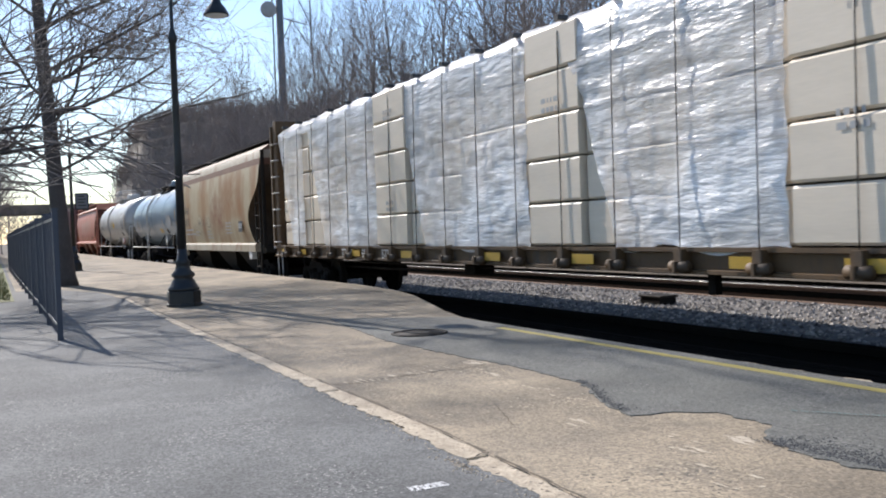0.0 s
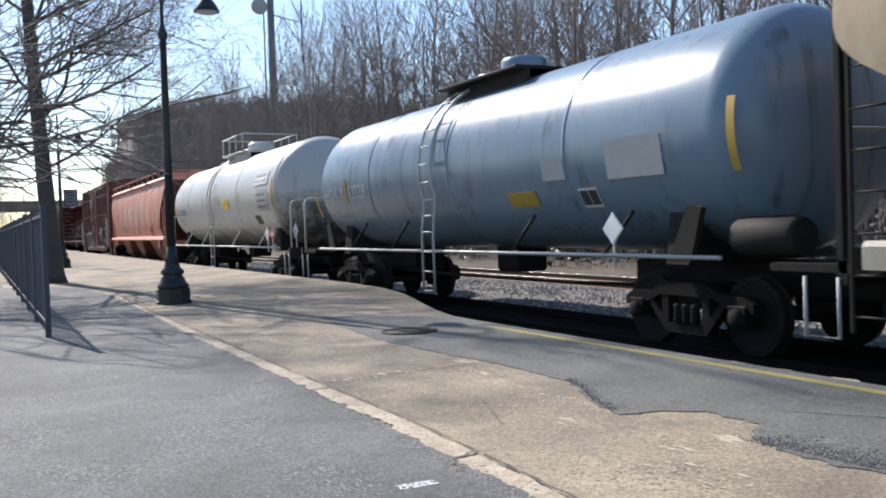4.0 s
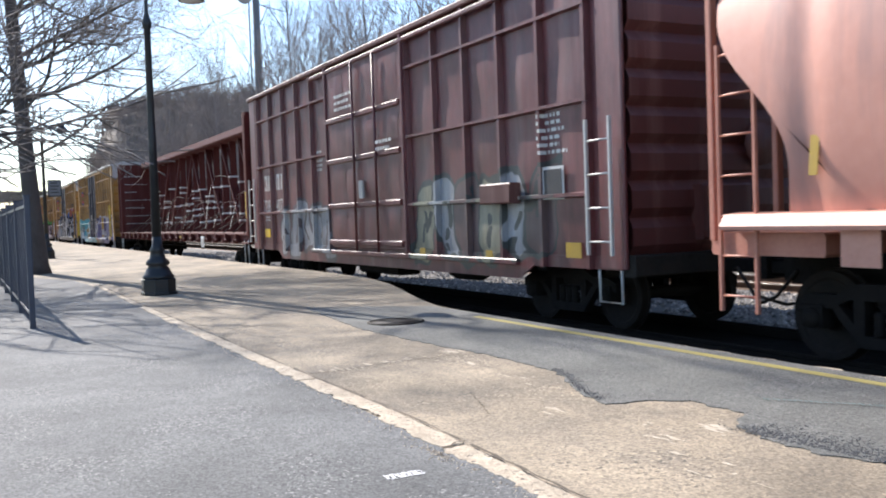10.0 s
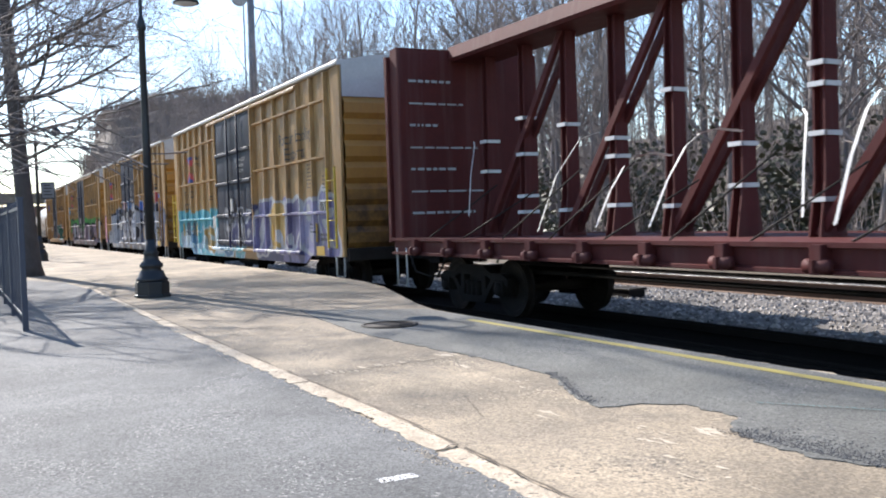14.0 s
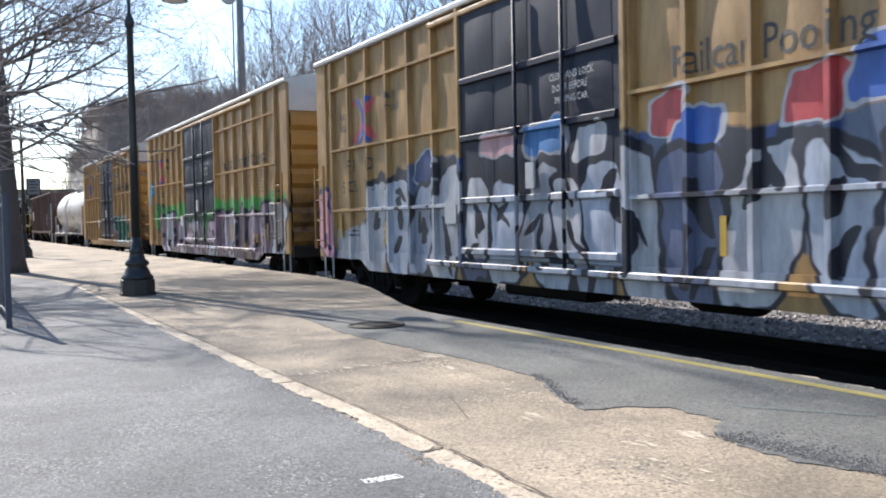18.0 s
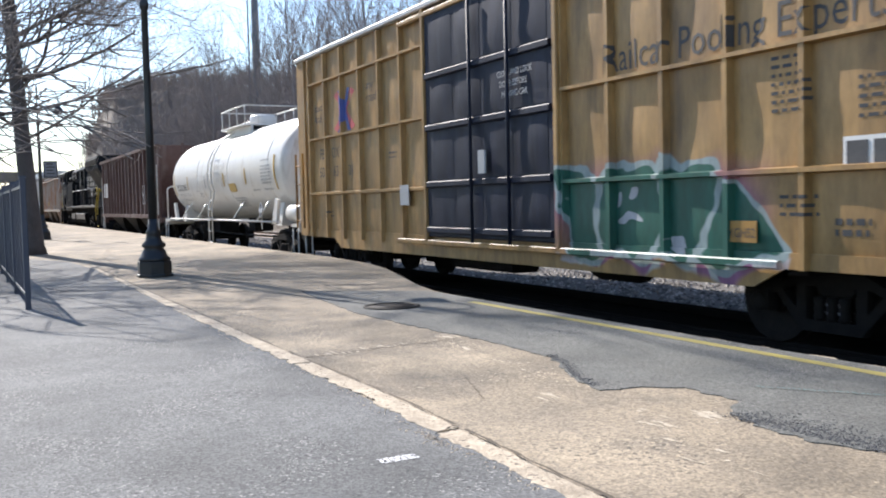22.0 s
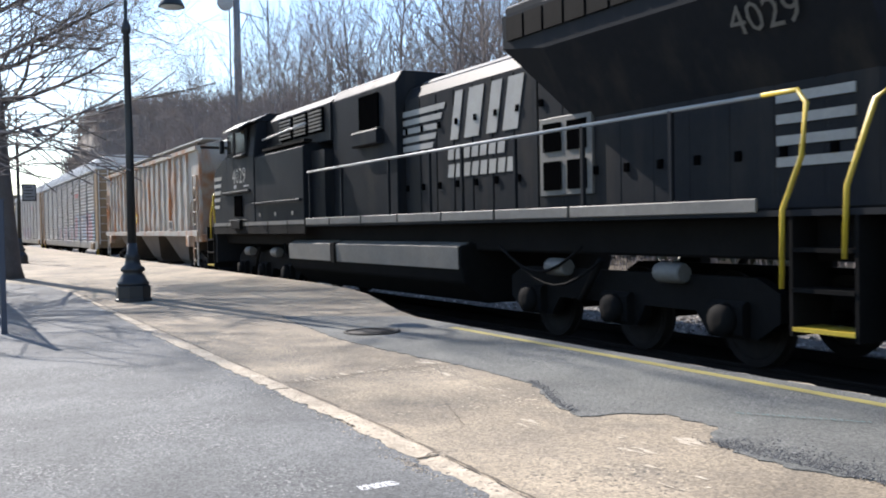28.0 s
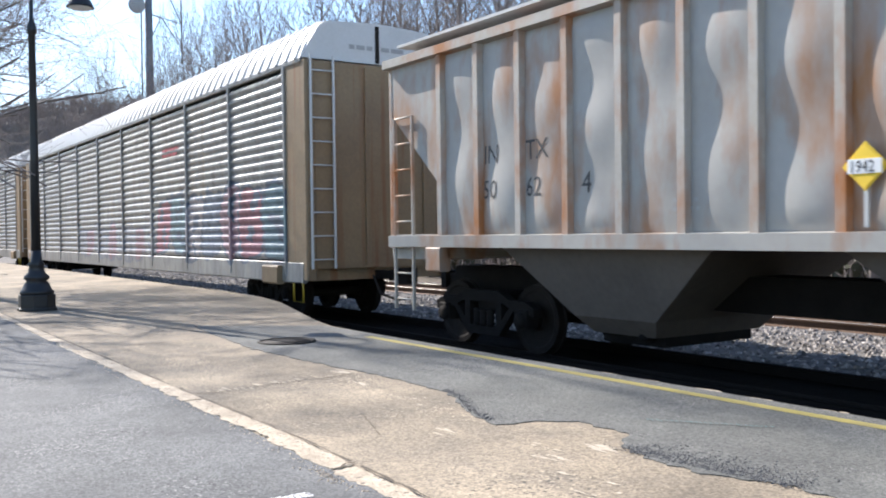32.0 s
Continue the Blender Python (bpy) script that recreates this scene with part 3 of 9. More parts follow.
M_RED = surface("red placard", (0.55, 0.05, 0.04), (0.5, 0.06, 0.05), 0.5)
M_WHITE = surface("white sign", (0.78, 0.78, 0.77), (0.70, 0.70, 0.68), 0.5)
M_ORANGE = surface("yellow placard", (0.85, 0.60, 0.03), (0.8, 0.5, 0.04), 0.5)
M_BLUEMARK = surface("blue emblem paint", (0.05, 0.09, 0.32), (0.08, 0.12, 0.35), 0.5)
M_REDMARK = surface("red emblem paint", (0.50, 0.06, 0.07), (0.45, 0.10, 0.10), 0.5)
M_GREYSTEEL = surface("pale grey steel bar", (0.55, 0.55, 0.53), (0.40, 0.39, 0.37), 0.45, 0.1, scale=4, fine=30)
M_LUMBER = surface("cream lumber wrap", (0.80, 0.69, 0.55), (0.68, 0.585, 0.46), 0.45, scale=1.2, fine=14, stretch=(0.4, 1, 3))
M_TTX = surface("brown and ochre flatcar paint", (0.125, 0.07, 0.026), (0.07, 0.042, 0.022), 0.65, scale=1.5, fine=16, streak=DIRT, streak_amount=0.4)
M_STRAP = surface("white webbing strap", (0.70, 0.70, 0.68), (0.5, 0.5, 0.48), 0.7)


def film_material():
    m = surface("shrink film", (0.92, 0.92, 0.91), (0.84, 0.84, 0.84), 0.28, scale=1.6, fine=6, bump=1.0, stretch=(0.5, 1, 2.2), spec=0.9)
    N, L = m.node_tree.nodes, m.node_tree.links
    n = N.new("ShaderNodeTexNoise")
    n.inputs["Scale"].default_value, n.inputs["Detail"].default_value = 2.6, 5
    next(k for k in N if k.type == "BUMP").inputs["Distance"].default_value = 0.05
    r = N.new("ShaderNodeMapRange")
    r.inputs["From Min"].default_value, r.inputs["From Max"].default_value = 0.35, 0.65
    r.inputs["To Min"].default_value, r.inputs["To Max"].default_value = 0.34, 0.95
    L.new(n.outputs["Fac"], r.inputs["Value"])
    L.new(r.outputs["Result"], N["Principled BSDF"].inputs["Alpha"])
    return m


tags_on(M_BEIGE, [("bubble", 1.0, 2.35, 1.0, 0.5, 0.1, (0.20, 0.075, 0.025), "soft", None), ("bubble", 3.4, 2.9, 1.3, 0.6, 0.0, (0.26, 0.12, 0.035), "soft", None), ("bubble", -1.3, 2.9, 0.9, 0.5, 0.0, (0.33, 0.2, 0.09), "soft", None), ("bubble", -4.6, 3.2, 0.8, 0.4, 0.0, (0.32, 0.19, 0.08), "soft", None)], False)
M_FILM = film_material()
# soot on the end head, and the underside's shade painted along the bottom
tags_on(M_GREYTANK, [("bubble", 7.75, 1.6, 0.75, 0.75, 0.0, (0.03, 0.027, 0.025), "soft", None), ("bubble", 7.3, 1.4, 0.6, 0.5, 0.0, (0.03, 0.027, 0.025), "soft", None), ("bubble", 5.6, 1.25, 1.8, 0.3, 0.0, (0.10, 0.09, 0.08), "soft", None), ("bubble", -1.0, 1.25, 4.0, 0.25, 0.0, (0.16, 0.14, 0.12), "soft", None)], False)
WHITES = [(0.7, 0.7, 0.72), (0.55, 0.57, 0.62), (0.75, 0.75, 0.74), (0.35, 0.38, 0.45)]
DARK = (0.02, 0.02, 0.03)


def car_yellow(name, tags):
    return tags_on(surface(name, (0.425, 0.252, 0.090), (0.335, 0.192, 0.064), 0.48, spec=0.45, scale=0.6, fine=9, streak=(0.21, 0.12, 0.05), streak_amount=0.45, streak_scale=(4, 4, 0.35)), tags)


def car_door(name, tags):
    return tags_on(surface(name, (0.008, 0.011, 0.026), (0.014, 0.019, 0.038), 0.55, spec=0.25, scale=0.8, fine=12, streak=(0.035, 0.04, 0.055), streak_amount=0.3), tags)

# ---- the ground and the platform ----
def height(x, y):
    """Ground height: level along the railway, a bank beyond the far track, a wooded rise behind."""
    z = -0.66
    if y > 18.0:
        z += min((y - 18.0) * 0.16, 2.4) + min(max(0.0, y - 30.0) * 0.22, 9.0)
    return z


def ground():
    s = Shape()
    xs = [-2500, -900, -400] + [-260 + 10 * i for i in range(36)] + [300, 900, 2500]
    ys = [-2500, -600, -120, -40, -14, 2, 6, 9, 12, 15, 18, 20, 23, 27, 33, 40, 55, 80, 120, 200, 400, 900, 2500]
    s.sheet([[(x, y, height(x, y) + (0.25 * noise.noise((x * 0.13, y * 0.13, 0)) if y > 19 else 0) if y < 200 else height(x, 200)) for x in xs] for y in ys], True)
    solo("ground", s, M_SOIL, "brown leaf litter and soil beside the railway", "ground", kind="structure")


ground()

EDGE = [(60, 5.23), (-9.6, 5.23), (-10.4, 5.27), (-11.4, 5.5), (-12.9, 5.95), (-14.6, 6.45), (-16.2, 6.75), (-18.5, 6.9), (-110, 7.0)]


def platform():
    s = Shape()
    pts = [(60, -30)] + EDGE + [(-110, -30)]
    s.prism(pts, -0.62, 0.0, "z")
    p = solo("pavement", s, M_CONCRETE, "worn tan concrete station platform beside the track", "platform", kind="structure")
    a = Shape().prism([(60, -29.9), (60, 2.0), (-2, 2.0), (-4, 2.03), (-6, 2.06), (-10.4, 2.08), (-14.1, 2.14), (-18.4, 2.2), (-21.5, 2.0), (-24.0, 1.2), (-24.0, 0.4), (-109.9, 0.4), (-109.9, -29.9)], -0.1, 0.008, "z")
    solo("pavement_2", a, M_ASPHALT, "grey sunlit asphalt walk beside the concrete platform", "pavement", kind="structure")
    # the asphalt overlay along the edge, its border broken and ragged
    border = [(-10.5, 5.2), (-11.55, 3.9), (-10.2, 3.72), (-8.96, 3.58), (-7.65, 3.61), (-6.83, 3.69), (-6.23, 3.72), (-5.56, 3.7), (-5.32, 3.63), (-4.84, 3.4), (-4.38, 3.29),
              (-4.33, 3.55), (-4.17, 3.75), (-3.77, 3.75), (-3.56, 3.51), (-3.44, 3.46), (-3.13, 3.4), (-2.89, 3.42), (-2.6, 3.55), (-1.6, 3.5), (0.5, 3.55), (60, 3.5)]
    rnd = random.Random(4)
    ragged = []
    for (x0, y0), (x1, y1) in zip(border, border[1:]):
        n = max(1, min(70, int(math.hypot(x1 - x0, y1 - y0) / 0.045)))
        for i in range(n):
            t = i / n
            ragged.append((x0 + (x1 - x0) * t + 0.03 * noise.noise((x0 + t, i * 0.37, 1)) + rnd.uniform(-0.012, 0.012), y0 + (y1 - y0) * t + 0.03 * noise.noise((i * 0.41, y0, 5)) + rnd.uniform(-0.012, 0.012)))
    b = Shape().prism(ragged + [(60, 3.5), (60, 5.215), (-9.6, 5.215)], -0.05, 0.006, "z")
    solo("pavement_3", b, M_ASPHALT2, "dark patched asphalt strip with a ragged broken border", "pavement", kind="structure")
    # pale scraped scars beside the broken border
    sc = Shape()
    for cx, cy, L, W, n in ((-6.9, 3.6, 0.10, 0.04, 26), (-6.25, 3.42, 0.12, 0.02, 9), (-6.7, 2.95, 0.08, 0.2, 12), (-6.6, 2.5, 0.08, 0.1, 9), (-5.5, 3.4, 0.3, 0.08, 7), (-4.42, 2.98, 0.2, 0.05, 6),
                            (-3.6, 3.4, 0.09, 0.03, 26), (-3.56, 3.04, 0.10, 0.035, 12), (-3.75, 3.2, 0.3, 0.05, 6), (-2.9, 2.9, 0.3, 0.1, 6)):
        for i in range(n):
            x, yv = cx + rnd.gauss(0, L * 0.5), cy + rnd.gauss(0, W)
            a, b, h = rnd.uniform(0.015, 0.075), rnd.uniform(0.003, 0.014), 0.001 + 0.000002 * len(sc.v)
            sc.add([(x - a, yv - b * 0.6, h), (x - a * 0.5, yv - b * 1.1, h), (x + a * 0.3, yv - b, h), (x + a, yv + b * 0.4, h), (x + a * 0.2, yv + b * 0.7, h), (x - a * 0.6, yv + b, h)], [(0, 1, 2, 3, 4, 5)])
    solo("scuffs", sc, M_SCRAPE, "pale scraped patches on the worn concrete", "scuff marks", kind="stuff")
    y = Shape()
    y.sheet([[(60, 4.94, 0.0085), (60, 5.04, 0.0085)], [(-9.0, 4.955, 0.0085), (-9.0, 5.055, 0.0085)]], False)
    y.f = [f[::-1] for f in y.f]
    solo("safety_line", y, M_YELLOW, "faded yellow safety line painted along the platform edge", "line", kind="structure")


platform()


def kerb_lines(x):
    """The kerb strip's outer edge and its inner joint, across the platform."""
    return float(np.interp(x, [-24, -19.6, -18.5, -14, -10, -5.2, -4.1, -3.1, 0, 30], [1.9, 2.1, 2.17, 2.10, 2.03, 2.035, 2.005, 1.985, 1.96, 1.96])), float(np.interp(x, [-24, -19.6, -18.5, -14, -7.2, -5.0, -4.2, -3.1, 0, 30], [2.0, 2.2, 2.27, 2.21, 2.184, 2.197, 2.172, 2.126, 2.10, 2.10]))


def kerb():
    k = thing("kerb", "pale cracked concrete kerb strip set in the asphalt", "kerb", kind="structure")
    rnd = random.Random(8)
    xs = [20, 14, 8, 3, 0.5, -1.8, -4.02, -6.3, -8.9, -11.6, -14.2, -17.0, -19.6]
    for x1, x0 in zip(xs, xs[1:]):
        n = 70
        outer, inner = [], []
        for i in range(n + 1):
            x = x0 + 0.012 + (x1 - x0 - 0.024) * i / n
            lo, hi = kerb_lines(x)
            bite = max(0.0, noise.noise((x * 2.1, 0, 7)) - 0.05) * 0.085 + max(0.0, noise.noise((x * 7.0, 0, 3))) * 0.05 + max(0.0, noise.noise((x * 19.0, 2, 3))) * 0.03
            outer.append((x, lo + 0.004 + bite + rnd.gauss(0, 0.006)))
            inner.append((x, hi - 0.010 + 0.010 * noise.noise((x * 5, 4, 0)) + rnd.gauss(0, 0.003)))
        s = Shape().prism(outer + inner[::-1], -0.06, 0.011 + rnd.uniform(-0.002, 0.002), "z")
        part("kerbstone", s, M_KERB, k)
    # crumbs of broken kerb on the asphalt beside it
    cr = Shape()
    for i in range(420):
        x = -3.0 - 8 * rnd.random() ** 1.6 if i % 3 else -3.95 + rnd.gauss(0, 0.12)
        y = kerb_lines(x)[0] - abs(rnd.gauss(0, 0.035)) - (0.02 if i % 3 == 0 else 0)
        r = rnd.uniform(0.003, 0.012)
        a = rnd.uniform(0, 6)
        c, d = math.cos(a) * r, math.sin(a) * r
        cr.add([(x + c, y + d, 0.008), (x - d * 0.7, y + c * 0.7, 0.008), (x - c, y - d, 0.008), (x + d * 0.6, y - c * 0.8, 0.008), (x + c * 0.2, y, 0.008 + r * 0.5)], [(0, 1, 4), (1, 2, 4), (2, 3, 4), (3, 0, 4)])
    tagged(part("crumbs", cr, M_KERB, k, "pale crumbs broken from the kerb"), kind="stuff")
    # the dark joint behind it, the slab joint that runs across, and the crack in the kerb
    lines = [([(20 - 0.11 * i, kerb_lines(20 - 0.11 * i)[1] + 0.002 + rnd.uniform(-0.006, 0.006)) for i in range(350)], 0.010, 0.0165),
             ([(-4.02 + rnd.uniform(-0.02, 0.02) - 0.03 * (i > 4), 2.0 + 0.022 * i) for i in range(9)], 0.008, 0.0185),
             ([(-6.55 - 0.17 * i / 14 + rnd.uniform(-0.02, 0.02), 2.22 + 0.105 * i) for i in range(14)], 0.006, 0.004),
             ([(-9.9 - 0.2 * i / 14 + rnd.uniform(-0.03, 0.03), 2.22 + 0.105 * i) for i in range(13)], 0.007, 0.004),
             ([(-2.4 - 0.02 * i + rnd.uniform(-0.02, 0.02), 2.2 + 0.05 * i) for i in range(9)], 0.003, 0.004),
             ([(-4.6 - 0.06 * i + rnd.uniform(-0.02, 0.02), 2.62 + 0.022 * i + rnd.uniform(-0.01, 0.01)) for i in range(11)], 0.003, 0.004)]
    j = Shape()
    for pts, w, h in lines:
        for (xa, ya), (xb, yb) in zip(pts, pts[1:]):
            if w == 0.010 and rnd.random() < 0.13:
                continue
            d = Vector((xb - xa, yb - ya)).normalized() * w * rnd.uniform(0.35, 1.3)
            j.add([(xa - d.y, ya + d.x, h), (xa + d.y, ya - d.x, h), (xb + d.y, yb - d.x, h), (xb - d.y, yb + d.x, h)], [(0, 1, 2, 3)])
    part("joint", j, M_SOIL, k, "dark dirt filled joint")


kerb()


def track(y, name, label, rail, top):
    t = thing(name, label, "railway track", kind="structure")
    for side in (-0.7525, 0.7525):
        s = Shape().prism([(-0.07, -0.17), (0.07, -0.17), (0.07, -0.155), (0.012, -0.13), (0.012, -0.04), (0.035, -0.03), (0.035, -0.004), (-0.035, -0.004), (-0.035, -0.03), (-0.012, -0.04), (-0.012, -0.13), (-0.07, -0.155)], -260, 120, "x")
        r = part("rail", s, rail, t)
        r.matrix_basis = pose(0, y + side, RAIL_Z)
        h = Shape().box(-260, 120, -0.032, 0.032, -0.004, 0.0, 0.001)
        part("rail_head", h, top, r)
    me = Shape().box(-0.115, 0.115, -1.3, 1.3, -0.36, -0.175, 0.01).mesh("tie", M_TIE)
    for i in range(150):
        share("tie", me, t, pose(8 - 0.52 * i, y + 0.02 * math.sin(i * 7.1), RAIL_Z, 0, 0, 0.6 * math.sin(i * 3.7)))
    rest = Shape()
    for i in range(340):
        rest.box(-70.1 - 0.52 * i - 0.115, -70.1 - 0.52 * i + 0.115, y - 1.3, y + 1.3, RAIL_Z - 0.36, RAIL_Z - 0.175)
    tagged(part("far_ties", rest, M_TIE, t), kind="stuff")


track(TRACK_Y, "track_1", "rusty rails on dark wooden ties in grey ballast, nearest the platform", M_RAILDARK, M_RAILDARK)
track(15.2, "track_2", "second line of rusty rails on wooden ties in grey ballast", M_RAIL, M_RAILTOP)


def ballast():
    s = Shape()
    ys = [5.1, 6.2, 7.2, 8.65, 10.0, 11.0, 12.2, 13.4, 14.2, 15.2, 16.2, 17.2, 18.2, 19.4]
    zs = [-0.64, -0.64, -0.62, -0.63, -0.60, -0.52, -0.56, -0.60, -0.63, -0.63, -0.63, -0.62, -0.66, -0.8]
    xs = [-260, -160, -100] + [-70 + 0.7 * i for i in range(125)] + [40, 120]
    s.sheet([[(x, y, z + 0.03 * noise.noise((x * 0.8, y * 0.8, 3))) for x in xs] for y, z in zip(ys, zs)], True)
    solo("ballast_bed", s, M_BALLAST, "bed of grey crushed stone ballast under the tracks", "ballast", kind="structure")
    # a thin dark sheet over the near bed carries the train's shade
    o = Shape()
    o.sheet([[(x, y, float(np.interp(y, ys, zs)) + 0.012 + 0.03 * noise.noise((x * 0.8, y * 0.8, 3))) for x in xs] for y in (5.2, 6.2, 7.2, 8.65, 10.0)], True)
    solo("dark_ballast", o, M_DARKBED, "dark ballast beside the platform, oil and train shade in its colour", "ballast", kind="structure")
    rnd = random.Random(11)
    st = Shape()
    for i in range(17000):
        y = rnd.uniform(9.9, 14.3) if rnd.random() < 0.8 else rnd.uniform(15.9, 18.0)
        x = -2 - 52 * rnd.random() ** 1.7
        z = np.interp(y, ys, zs) + 0.03 * noise.noise((x * 0.8, y * 0.8, 3))
        r = rnd.uniform(0.026, 0.062)
        a = rnd.uniform(0, 6.28)
        c, d = math.cos(a) * r, math.sin(a) * r
        k, m = rnd.uniform(0.6, 1.0), rnd.uniform(0.5, 0.9)
        t1, t2 = rnd.uniform(-.3, .3) * r, rnd.uniform(-.3, .3) * r
        st.add([(x + c, y + d, z + t1), (x - d * k, y + c * k, z + t2), (x - c, y - d, z + t1), (x + d * k, y - c * k, z + t2), (x + t1, y + t2, z + r * m), (x, y, z - r * 0.4)],
               [(0, 1, 4), (1, 2, 4), (2, 3, 4), (3, 0, 4), (1, 0, 5), (2, 1, 5), (3, 2, 5), (0, 3, 5)])
    solo("ballast_stones", st, M_STONE, "loose crushed stones lying over the ballast bed", "stones", kind="stuff")


ballast()


# ---- lamps, fence, trees and the far side ----
M_GREYFACE = surface("weathered grey sign face", (0.17, 0.18, 0.20), (0.12, 0.13, 0.15), 0.6, scale=4, fine=40)


def street_lamp(x, y, sign=False):
    c = thing("street_lamp", "black iron platform lamp with bell shade" + (" and small sign" if sign else " on scroll arm"), "street lamp", pose(x, y, 0), group="platform lamps")
    b = Shape().prism([(0.28 * math.cos(radians(22.5 + 45 * k)), 0.28 * math.sin(radians(22.5 + 45 * k))) for k in range(8)], 0, 0.26, "z")
    b.prism([(0.30 * math.cos(radians(22.5 + 45 * k)), 0.30 * math.sin(radians(22.5 + 45 * k))) for k in range(8)], 0, 0.05, "z")
    part("base", b, M_IRON, c, bevel=0.012)
    part("pedestal", Shape().lathe([(0.25, 0.26), (0.26, 0.30), (0.22, 0.34), (0.19, 0.42), (0.15, 0.47), (0.19, 0.50), (0.19, 0.54), (0.13, 0.60), (0.11, 0.70), (0.13, 0.73), (0.09, 0.78), (0.075, 0.95)], (0, 0, 0), 20), M_IRON, c)
    part("pole", Shape().lathe([(0.075, 0.9), (0.062, 2.6), (0.052, 4.35), (0.075, 4.38), (0.08, 4.45), (0.05, 4.54), (0.03, 4.6), (0.027, 5.65), (0.045, 5.7), (0.02, 5.85)], (0, 0, 0), 16), M_IRON, c)
    pts = [(0, 0, 5.3)] + [(0, 0.12 + 0.5 * (1 - math.cos(a)) * 0.62, 5.3 + 0.42 * math.sin(a)) for a in np.linspace(0.2, math.pi, 12)]
    part("arm", Shape().tube(pts + [(0, 0.74, 5.12)], 0.022, 7), M_IRON, c)
    part("brace", Shape().tube([(0, 0, 4.95), (0, 0.25, 5.2), (0, 0.35, 5.5)], 0.014, 6), M_IRON, c)
    part("shade", Shape().lathe([(0.03, 0.30), (0.07, 0.28), (0.09, 0.20), (0.16, 0.12), (0.21, 0.02), (0.215, 0.0), (0.19, 0.0), (0.14, 0.10), (0.05, 0.16)], (0, 0.74, 4.86), 22), M_IRON, c)
    part("lens", Shape().lathe([(0.19, 0.0), (0.16, -0.03), (0.05, -0.05), (0.01, -0.05)], (0, 0.74, 4.87), 18), M_WHITE, c)
    if sign:
        part("sign_board", Shape().box(-0.02, 0.02, 0.12, 0.62, 2.35, 3.0, 0.005), M_IRON, c)
        part("sign_face", Shape().box(0.02, 0.024, 0.16, 0.58, 2.4, 2.95), M_GREYFACE, c)
        for k in range(4):
            part("sign_text", Shape().box(0.024, 0.028, 0.22, 0.52 - 0.06 * (k % 2), 2.5 + 0.12 * k, 2.54 + 0.12 * k), M_IRON, c)
        part("sign_bracket", Shape().tube([(0, 0, 2.95), (0, 0.62, 2.95)], 0.012, 6), M_IRON, c)
        part("sign_bracket", Shape().tube([(0, 0, 2.4), (0, 0.62, 2.4)], 0.012, 6), M_IRON, c)


street_lamp(-15.75, 2.80)
street_lamp(-38.4, 2.75, True)


M_TEALMARK = surface("worn teal marking paint", (0.09, 0.22, 0.20), (0.12, 0.14, 0.13), 0.85, scale=9, fine=90)
M_FENCE = surface("dark blue grey fence paint", (0.042, 0.047, 0.068), (0.055, 0.062, 0.085), 0.5, scale=5, fine=60)


def fence():
    c = thing("fence", "black iron picket fence along the platform walk", "fence")
    a, b = Vector((-11.6, 0.64)), Vector((-46.0, 0.52))
    d = (b - a)
    L = d.length
    ang = math.degrees(math.atan2(d.y, d.x))
    m = pose(a.x, a.y, 0, 0, 0, ang)
    picket = Shape().box(-0.005, 0.005, -0.005, 0.005, 0.05, 1.50).prism([(-0.005, 1.50), (0.005, 1.50), (0, 1.515)], -0.005, 0.005, "y").mesh("picket", M_FENCE)
    post = Shape().box(-0.032, 0.032, -0.032, 0.032, 0.0, 1.52, 0.006).box(-0.04, 0.04, -0.04, 0.04, 1.52, 1.54, 0.005).mesh("post", M_FENCE)
    n = int(L / 2.3)
    for i in range(n + 1):
        share("post", post, c, m @ pose(i * 2.3, 0, 0))
    for z in (0.16, 1.42):
        part("rail", Shape().box(0, n * 2.3, -0.013, 0.013, z - 0.016, z + 0.016), M_FENCE, c).matrix_basis = m
    k = 0.1
    while k < min(L, 30):
        share("picket", picket, c, m @ pose(k, 0, 0))
        k += 0.10


fence()


def bough(s, p, d, length, r, depth, rnd, up=0.12, spread=0.75, seg=3, thin=0.011, tw=None):
    """A limb that bends, tapers and forks; the thinnest go into tw."""
    pts, rs = [p.copy()], [r]
    q, v = p.copy(), d.copy()
    kids = []
    for i in range(seg):
        v = (v + Vector((rnd.uniform(-1, 1), rnd.uniform(-1, 1), rnd.uniform(-0.7, 0.9))) * 0.20 + Vector((0, 0, up))).normalized()
        q = q + v * (length / seg)
        pts.append(q.copy())
        rs.append(max(thin, r * (1 - 0.55 * (i + 1) / seg)))
        kids.append((q.copy(), v.copy(), rs[-1]))
    (s if depth > 1 else tw or s).tube(pts, rs, 6 if r > 0.08 else (4 if r > 0.03 else 3), closed=False)
    if depth <= 0:
        return
    for q, v, rr in kids:
        for _ in range(2 if depth > 1 else rnd.choice((1, 2, 2))):
            ax = v.cross(Vector((rnd.uniform(-1, 1), rnd.uniform(-1, 1), rnd.uniform(-1, 1))))
            if ax.length < 1e-3:
                continue
            nv = (v + ax.normalized() * spread * rnd.uniform(0.6, 1.3)).normalized()
            bough(s, q, nv, length * rnd.uniform(0.5, 0.72), max(thin, rr * 0.6), depth - 1, rnd, up, spread, seg, thin, tw)


